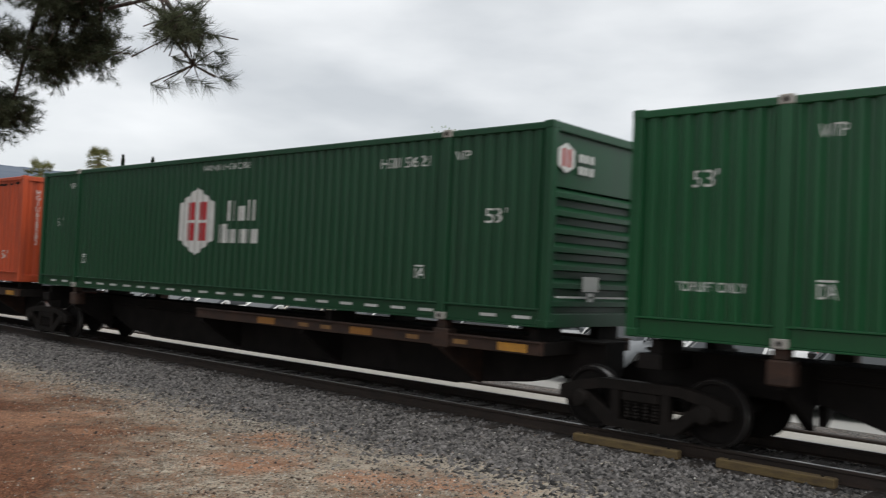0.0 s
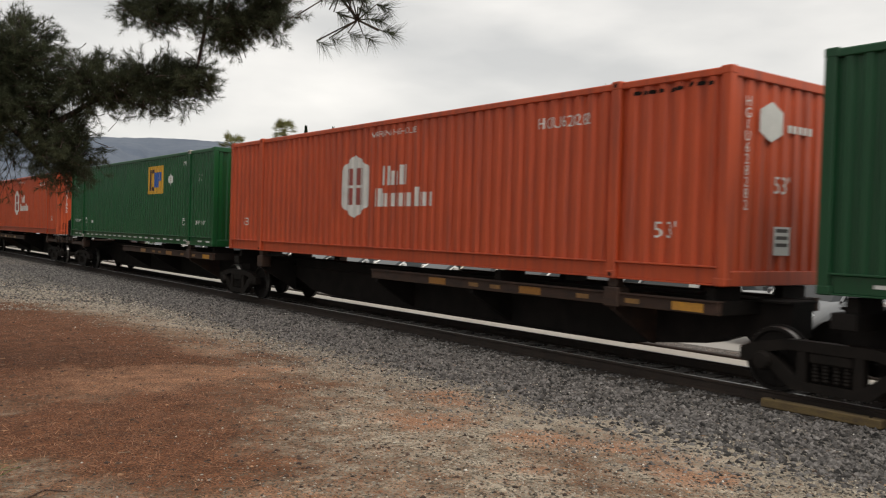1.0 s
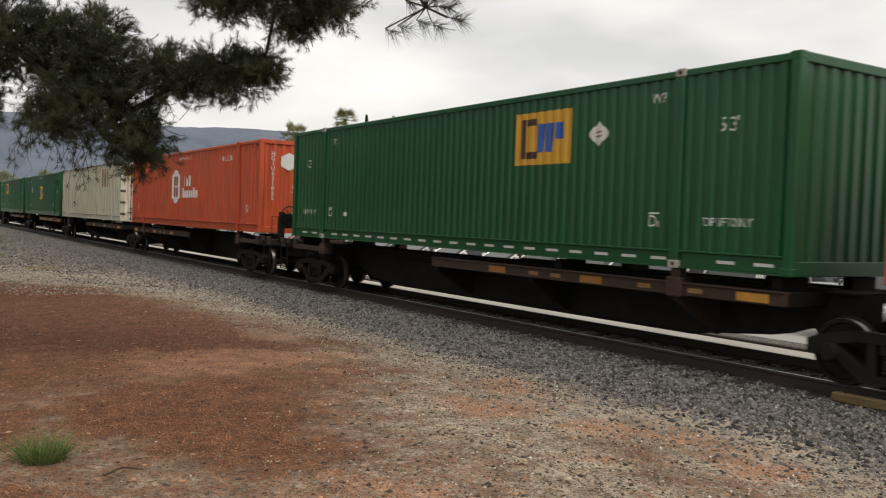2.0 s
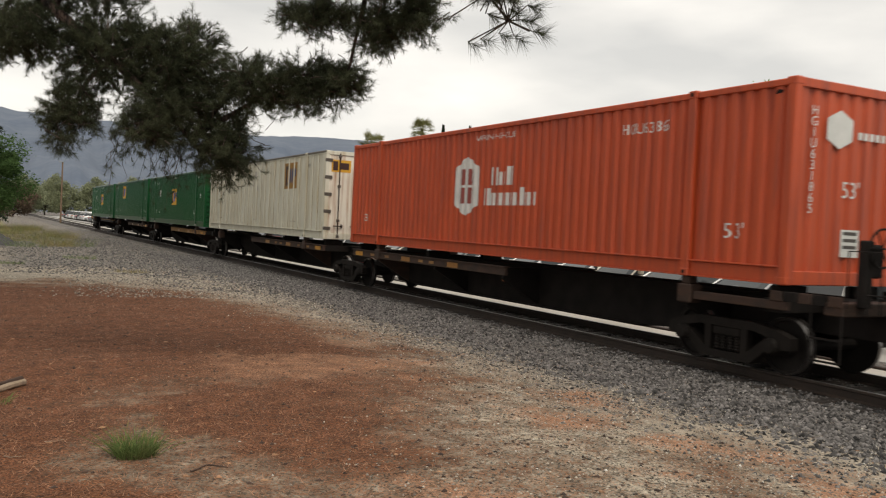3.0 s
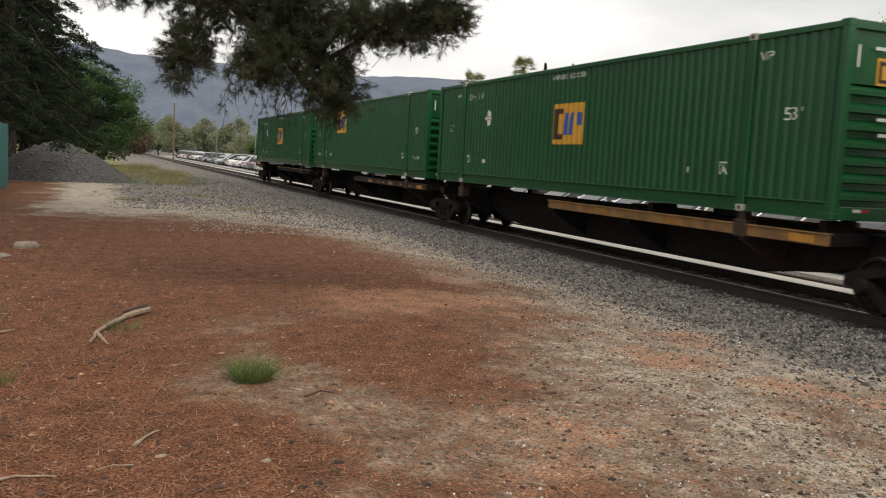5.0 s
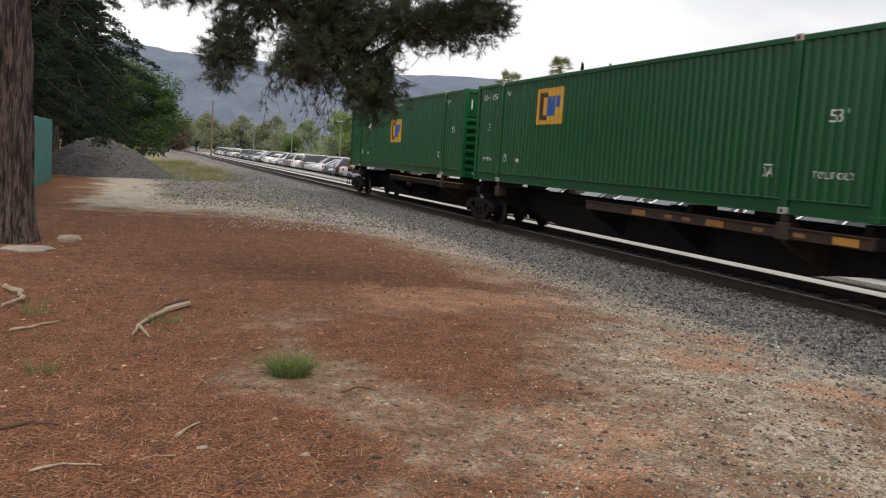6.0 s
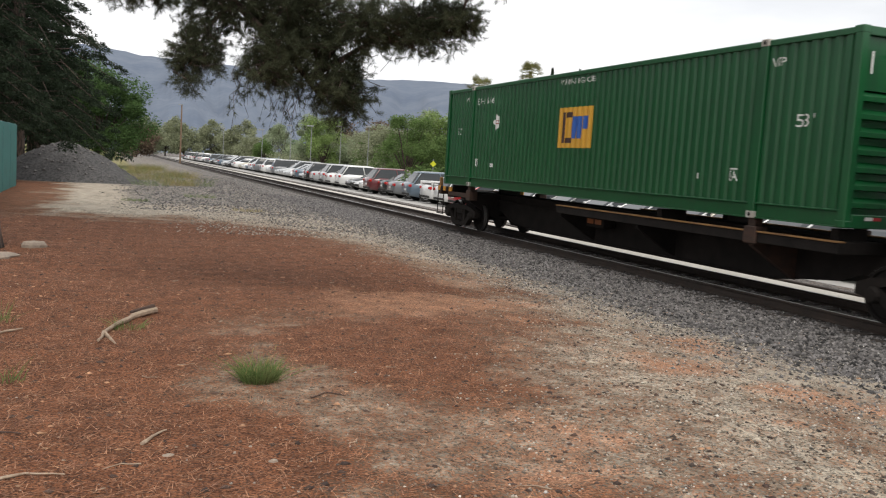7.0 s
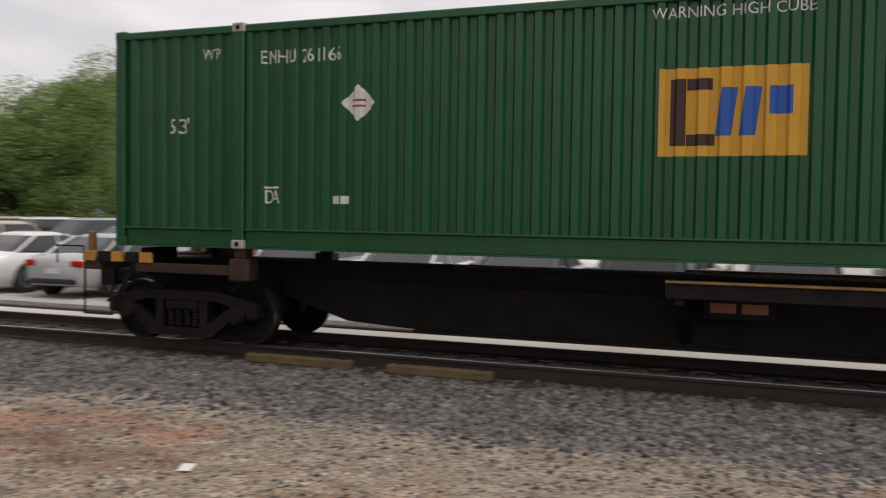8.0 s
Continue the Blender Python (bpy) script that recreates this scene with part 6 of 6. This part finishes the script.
        twigs.tube([(-0.1, 0.1, 7.5 + 0.22 * k), (1.6 * math.cos(a), 1.6 * math.sin(a), 8.3 + 0.25 * k), (6.4 * math.cos(a) * (1 - k / 24), 6.4 * math.sin(a) * (1 - k / 24), 8.6 + 0.28 * k)], [0.08, 0.05, 0.02], 5)
    # thin hanging twigs below the boughs
    for k in range(34):
        p = aim(rng2.uniform(7.0, 12.2), rng2.uniform(4.2, 6.8), 10.6)
        pts = [p - root]
        for j in range(4):
            pts.append(pts[-1] + Vector((rng2.uniform(-0.09, 0.09), rng2.uniform(-0.05, 0.05), -rng2.uniform(0.08, 0.2))))
        twigs.tube(pts, [0.0035, 0.003, 0.0026, 0.002, 0.0015], 4)
        for q in pts[2:]:
            if rng2.random() < 0.8:
                shoot(np.array(q), np.array([rng2.uniform(-0.5, 0.5), 0, -0.8]), 0.05, 15, 0.06)
    # the separate twig that reaches out to the side
    tw = [aim(29.5, 17.5, 7.5), aim(30.5, 15.2, 6.8), aim(31.8, 13.8, 6.4), aim(33.2, 13.2, 6.2)]
    twigs.tube([aim(26.5, 16.2, 9.2) - root] + [q - root for q in tw], [0.02, 0.014, 0.011, 0.008, 0.005], 5)
    for az, el, n in ((33.4, 13.2, 90), (32.6, 13.9, 90), (33.0, 14.8, 80), (31.8, 14.6, 90), (32.2, 12.9, 60), (31.2, 13.0, 60), (30.0, 12.6, 60), (29.2, 12.4, 55), (30.4, 14.2, 60), (31.2, 15.8, 90), (32.4, 15.9, 80), (30.2, 16.4, 70)):
        p = aim(az, el, 6.3)
        shoot(np.array(p - root), np.array([0.7, -0.45, -0.3]) + rng2.normal(0, 0.2, 3), 0.09, n, 0.15, 0.0018)
        twigs.tube([tw[2] - root, p - root], [0.006, 0.004], 4)
    v = np.concatenate(verts)
    part("twig_spray", twigs, BARK, t)
    part("needles", fast_mesh("needles", v, np.arange(len(v)).reshape(-1, 3), NEEDLE), None, t, "dark green needle clumps")


build_pine()


# ---- hills and far things ----
def build_hills():
    nx, rings = 560, 16
    verts, faces = [], []
    for j in range(rings):
        d = 500 + 1300 * j / (rings - 1)
        for i in range(nx):
            az = radians(-75 + 165 * i / (nx - 1))
            a = math.degrees(az)
            ridge = 1800 * math.tan(radians(5.55 + 0.30 * noise.noise((a * 0.11, 0, 0)) + 0.55 * math.exp(-((a + 1.5) / 3.0) ** 2) + 0.13 * noise.noise((a * 0.9, 3, 0)) + 0.05 * noise.noise((a * 5.0, 5, 0))))
            q = j / (rings - 1)
            h = ridge * (q ** 1.25) + 26 * noise.noise((a * 0.35, q * 3.0, 7)) * math.sin(math.pi * q) + 10 * noise.noise((a * 1.3, q * 7, 2)) * math.sin(math.pi * q)
            verts.append((d * math.sin(az), d * math.cos(az), h - 3))
    faces = [(j * nx + i, j * nx + i + 1, (j + 1) * nx + i + 1, (j + 1) * nx + i) for j in range(rings - 1) for i in range(nx - 1)]
    me = bpy.data.meshes.new("hills")
    me.from_pydata(verts, [], faces)
    me.polygons.foreach_set("use_smooth", [True] * len(me.polygons))
    # the hills carry their haze as colour
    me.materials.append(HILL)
    tagged(new("backdrop", me), "distant wooded hills, haze painted in as blue-grey", "hills", kind="structure")


build_hills()


def utility_pole(x, y, h, mat, label, arm=True):
    p = thing("utility_pole", label, "pole", pose(x, y, -0.35), "poles beside the car park")
    part("post", Mesh().tube([(0, 0, -0.2), (0, 0, h)], [0.14, 0.10] if mat is WOOD_POLE else [0.05, 0.035], 8), mat, p)
    if arm:
        part("crossarm", Mesh().box((-1.1, -0.06, h - 0.7), (1.1, 0.06, h - 0.56), 0.01), mat, p)
        for k in (-1.0, -0.4, 0.4, 1.0):
            part("insulator", Mesh().lathe([(h - 0.56, 0.03), (h - 0.48, 0.05), (h - 0.42, 0.03)], "z", (k, 0, 0), 8), METAL_POLE, p)
    else:
        part("lamp_head", Mesh().box((-0.5, -0.12, h - 0.06), (0.2, 0.12, h + 0.06), 0.03), METAL_POLE, p)


utility_pole(*polar(4.2, 140), 9.0, WOOD_POLE, "tall weathered wooden utility pole beside the track", False)
utility_pole(*polar(28.6, 80), 6.2, WOOD_POLE, "brown wooden utility pole behind the trees")
for az, d, h in ((9.2, 110, 5.2), (11.0, 100, 5.6), (12.3, 92, 5.4), (14.2, 88, 5.4), (16.0, 84, 5.4), (21.6, 58, 5.0), (6.8, 130, 5.6)):
    utility_pole(*polar(az, d), h, METAL_POLE, "thin grey lamp post in the car park", False)


def wire(a, b, sag):
    pts = [Vector(a).lerp(Vector(b), k / 16) - Vector((0, 0, sag * 4 * (k / 16) * (1 - k / 16))) for k in range(17)]
    w = thing("overhead_wire", "thin dark overhead wire above the trees", "wire", group="overhead wires")
    part("wire", Mesh().tube(pts, 0.025, 4), RUBBER, w)


pole_a, pole_b = polar(28.6, 80), polar(21.0, 92)
pole_c = polar(45, 70)
for dz in (5.3, 4.4):
    wire((*pole_a, dz), (*pole_b, dz - 0.2), 0.4)
    wire((*pole_a, dz), (*pole_c, dz + 1.0), 0.5)


def warning_sign(az, d, h):
    x, y = polar(az, d)
    s = thing("road_sign", "fluorescent yellow diamond road sign on a post", "road sign", pose(x, y, -0.35, 0, 0, -az), "yellow road signs")
    part("post", Mesh().tube([(0, 0, 0), (0, 0, h)], 0.035, 6), METAL_POLE, s)
    part("panel", Mesh().prism([(-0.2, h - 0.3), (0, h - 0.5), (0.2, h - 0.3), (0, h - 0.1)], "y", -0.06, -0.035), SIGN_YELLOW, s)


warning_sign(20.3, 56, 2.5)
warning_sign(29.1, 47, 2.5)


def gravel_pile():
    m, n = Mesh(), 44
    rings = []
    for j in range(18):
        q = j / 17
        r = 3.7 * (1 - q) + 0.05
        rings.append([(r * math.cos(k * math.tau / n) * (1 + 0.12 * noise.noise((k * 0.4, q * 3, 1))), r * 0.9 * math.sin(k * math.tau / n), -0.15 + 1.95 * (1 - (1 - q) ** 1.35) + 0.10 * noise.noise((k * 0.5, q * 6, 5))) for k in range(n)])
    m.rings(rings)
    p = thing("gravel_pile", "heap of dark grey crushed stone beside the track", "gravel pile", pose(-2.0, 45.5, 0))
    part("mound", m, HEAP, p)
    rng2 = np.random.default_rng(8)
    for k in range(160):
        q, a = rng2.uniform(0, 0.9), rng2.uniform(0, math.tau)
        r = 3.7 * (1 - q)
        c = Vector((r * math.cos(a), r * 0.9 * math.sin(a), -0.12 + 1.95 * (1 - (1 - q) ** 1.35)))
        s = rng2.uniform(0.05, 0.13)
        part("stone", Mesh().add([c + Vector(e) * s * rng2.uniform(0.7, 1.2) for e in ((1, 0, 0), (-1, 0, 0), (0, 1, 0), (0, -1, 0), (0, 0, 0.8), (0, 0, -0.8))], [(0, 2, 4), (2, 1, 4), (1, 3, 4), (3, 0, 4), (2, 0, 5), (1, 2, 5), (3, 1, 5), (0, 3, 5)]), STONE, p)


gravel_pile()


def teal_fence():
    f = thing("fence", "teal sheeted fence beside the dirt yard", "fence", pose(-3.35, 0, 0))
    for y in (22, 24.4, 26.8, 29.2, 31.6, 34.0, 36.2):
        part("post", Mesh().tube([(0, y, -0.3), (0, y, 2.35)], 0.04, 8), METAL_POLE, f)
    for k in range(6):
        y0, y1 = 22 + 2.4 * k, min(22 + 2.4 * (k + 1), 36.2)
        sheet = folded_sheet(y0 + 0.02, y1 - 0.02, 0.05, 2.3, 0.22, 0.02, 0.045, 0.03)
        part("panel", sheet, TEAL, f)
        part("top_rail", Mesh().tube([(0.02, y0, 2.31), (0.02, y1, 2.31)], 0.025, 6), TEAL, f)


teal_fence()


# ---- small things on the dirt ----
def tuft(x, y, count, h, spread, mat, label, seed, heads=0):
    rng2 = np.random.default_rng(seed)
    t = thing("grass_tuft", label, "grass", pose(x, y, rough_z(x, y)), "grass tufts on the dirt")
    r = spread * np.sqrt(rng2.uniform(0, 1, count))
    a = rng2.uniform(0, math.tau, count)
    p = np.stack([r * np.cos(a), r * np.sin(a) * 0.8, np.zeros(count) - 0.005], 1)
    lean = np.stack([np.cos(a), np.sin(a), np.zeros(count)], 1) * rng2.uniform(0.1, 1.2, (count, 1)) + rng2.normal(0, 0.4, (count, 3)) * [1, 1, 0]
    tip = p + (lean + [0, 0, 1]) * h * rng2.uniform(0.25, 1.15, (count, 1))
    w = np.cross(tip - p, rng2.normal(size=(count, 3)))
    w = w / np.linalg.norm(w, axis=1, keepdims=True) * 0.0028
    mid = p * 0.45 + tip * 0.55 - lean * h * 0.12
    v = np.stack([p - w, p + w, mid + w * 0.8, mid - w * 0.8, tip], 1).reshape(-1, 3)
    i = np.arange(count)[:, None] * 5
    part("blade_clump", fast_mesh("blade_clump", v, np.concatenate([i + [0, 1, 2], i + [0, 2, 3], i + [3, 2, 4]]), mat), None, t)
    for k in range(heads):
        f = Vector(tip[k]) * 1.05
        part("seed_head", Mesh().tube([f, f + Vector((0.004, 0.003, 0.022)), f + Vector((0.01, 0.008, 0.05))], [0.001, 0.004, 0.001], 5), DRY, t, "pale dry seed head")


tuft(1.05, 6.55, 620, 0.19, 0.135, GRASS, "bushy green grass tuft with pale seed heads", 1, 16)
tuft(-0.73, 6.87, 42, 0.19, 0.12, GRASS, "thin upright green grass tuft", 2)
tuft(-1.02, 9.11, 46, 0.22, 0.14, GRASS, "thin green grass tuft among the needles", 3)
tuft(0.15, 8.75, 80, 0.12, 0.15, GRASS, "small grey-green weed beside a dead branch", 4)
tuft(0.8, 30.0, 260, 0.10, 0.45, GRASS, "low patch of green grass on pale dirt", 5)
tuft(3.2, 34.0, 300, 0.16, 0.6, GRASS, "green weeds growing in the gravel", 6)
tuft(4.0, 27.0, 240, 0.12, 0.5, DRY, "dry brown weeds lying on the gravel", 7)
rng3 = random.Random(3)
for k in range(26):
    tuft(rng3.uniform(0.6, 4.6), rng3.uniform(42, 78), 260, 0.55, 0.9, DRY if k % 3 else GRASS, "dry yellow grass clump beside the track" if k % 3 else "green grass clump beside the track", 40 + k)


def stick(points, r, mat, label):
    x, y = points[0]
    s = thing("fallen_branch", label, "branch", pose(x, y, rough_z(x, y)), "dead wood on the dirt")
    r = r * 0.8
    rg = random.Random(int(abs(x * 991 + y * 77) * 10))
    fine_pts = []
    for (a0, b0), (a1, b1) in zip(points, points[1:]):
        for f in (0.0, 0.34, 0.67):
            fine_pts.append((a0 + (a1 - a0) * f + rg.uniform(-0.5, 0.5) * r, b0 + (b1 - b0) * f + rg.uniform(-0.5, 0.5) * r))
    points = fine_pts + [points[-1]]
    pts = [(a - x, b - y, rough_z(a, b) - rough_z(x, y) + r * rg.uniform(0.7, 1.2)) for a, b in points]
    part("branch", Mesh().tube(pts, [r * (1 - 0.6 * k / (len(pts) - 1)) * rg.uniform(0.75, 1.15) for k in range(len(pts))], 7), mat, s)
    return s, pts


s, pts = stick([(0.42, 9.62), (0.22, 9.35), (0.06, 8.95), (-0.06, 8.4), (-0.12, 7.95)], 0.042, PALE_WOOD, "bleached curved dead branch with peeling bark")
part("twig", Mesh().tube([pts[9], (pts[9][0] + 0.1, pts[9][1] - 0.42, 0.02)], [0.022, 0.008], 6), PALE_WOOD, s)
part("bark_strip", Mesh().tube([(pts[0][0] - 0.02, pts[0][1], 0.07), (pts[3][0] - 0.03, pts[3][1], 0.06)], [0.028, 0.014], 6), DARK_CHIP, s)
stick([(-1.5, 10.6), (-1.3, 10.3), (-1.22, 9.8), (-1.35, 9.4)], 0.05, PALE_WOOD, "pale bent branch lying on needles")
stick([(-1.15, 8.35), (-0.95, 8.5), (-0.78, 8.75)], 0.022, PALE_WOOD, "thin pale stick on needles")
stick([(-0.85, 5.45), (-0.68, 5.56), (-0.52, 5.5)], 0.014, DARK_CHIP, "thin dark twig on needles")
stick([(0.15, 5.22), (0.24, 5.38), (0.30, 5.45)], 0.016, PALE_WOOD, "short split pale twig")
stick([(-0.6, 4.75), (-0.45, 4.85), (-0.25, 4.78)], 0.012, PALE_WOOD, "thin pale forked twig")
stick([(1.35, 6.05), (1.5, 6.2), (1.62, 6.1)], 0.010, DARK_CHIP, "dark twig beside the grass tuft")
rng3 = random.Random(9)
for k in range(46):
    x, y = rng3.uniform(-2.0, 3.5), rng3.uniform(3.2, 13)
    a, ln = rng3.uniform(0, math.tau), rng3.uniform(0.06, 0.22)
    stick([(x, y), (x + ln * 0.5 * math.cos(a), y + ln * 0.5 * math.sin(a)), (x + ln * math.cos(a + 0.4), y + ln * math.sin(a + 0.4))], rng3.uniform(0.004, 0.008), PALE_WOOD if k % 3 else DARK_CHIP, "small pale twig on the needle litter" if k % 3 else "small dark twig on the needle litter")


def flat_rock(x, y, r, h, label, mat, seed):
    rng2 = random.Random(seed)
    k = thing("rock", label, "rock", pose(x, y, rough_z(x, y) - 0.02), "rocks on the dirt")
    n = 14
    out = [r * rng2.uniform(0.75, 1.1) for _ in range(n)]
    ring = lambda s, z: [(out[i] * s * math.cos(i * math.tau / n) * 1.3, out[i] * s * math.sin(i * math.tau / n), z + rng2.uniform(-0.1, 0.1) * h) for i in range(n)]
    part("stone", Mesh().rings([ring(1.0, 0), ring(1.03, h * 0.5), ring(0.85, h * 0.9), ring(0.4, h)]), mat, k)


ROCK = material("pale_tan_rock", (0.34, 0.28, 0.22), (0.20, 0.16, 0.13), rough=0.9, scale=5, fine=40, bump=0.4)
flat_rock(-1.66, 14.3, 0.30, 0.08, "flat pale rock at the foot of the pine", ROCK, 1)
flat_rock(-1.2, 15.7, 0.15, 0.12, "small tan rock near the pine", ROCK, 2)
flat_rock(0.85, 4.78, 0.024, 0.03, "small pale stone on needles", ROCK, 3)
flat_rock(0.29, 5.01, 0.03, 0.03, "small pale stone on needles", ROCK, 4)
flat_rock(6.39, 9.78, 0.07, 0.06, "pale stone standing out of the gravel", ROCK, 5)
scrap = thing("paper_scrap", "small white paper scrap lying on gravel", "litter", pose(5.05, 3.55, rough_z(5.05, 3.55) + 0.012, 2, 3, 25))
part("sheet", Mesh().box((-0.10, -0.045, 0), (0.10, 0.045, 0.006), 0.002), PAPER, scrap)

for ob in list(scene.objects):
    if ob.type == "MESH" and ob.parent and ob.name.split(".")[0] in ("blade_clump", "needles", "twig_spray", "limb_fork", "bough_layer", "foliage", "crown", "stem_cluster"):
        ob["kind"] = "stuff"


# ---- what moves ----
def motions():
    times = [0.5 * k for k in range(17)]
    for c, y in TRAIN:
        walk(c, [(t, pose(TRACK_X, y - SPEED * t, DECK)) for t in times])
    for c, y, turned in CARS:
        walk(c, [(t, pose(TRACK_X, y + LENGTH * turned - SPEED * t, RAIL_Z, 0, 0, 180 * turned)) for t in times])
    turn = math.degrees(SPEED / 0.42)
    for b, sets, y in BOGIES:
        walk(b, [(t, pose(TRACK_X, y - SPEED * t, RAIL_Z)) for t in times])
        for w in sets:
            at = w.matrix_basis.translation.copy()
            walk(w, [(k / FPS, pose(at.x, at.y, at.z, turn * k / FPS)) for k in range(8 * FPS + 1)])


motions()
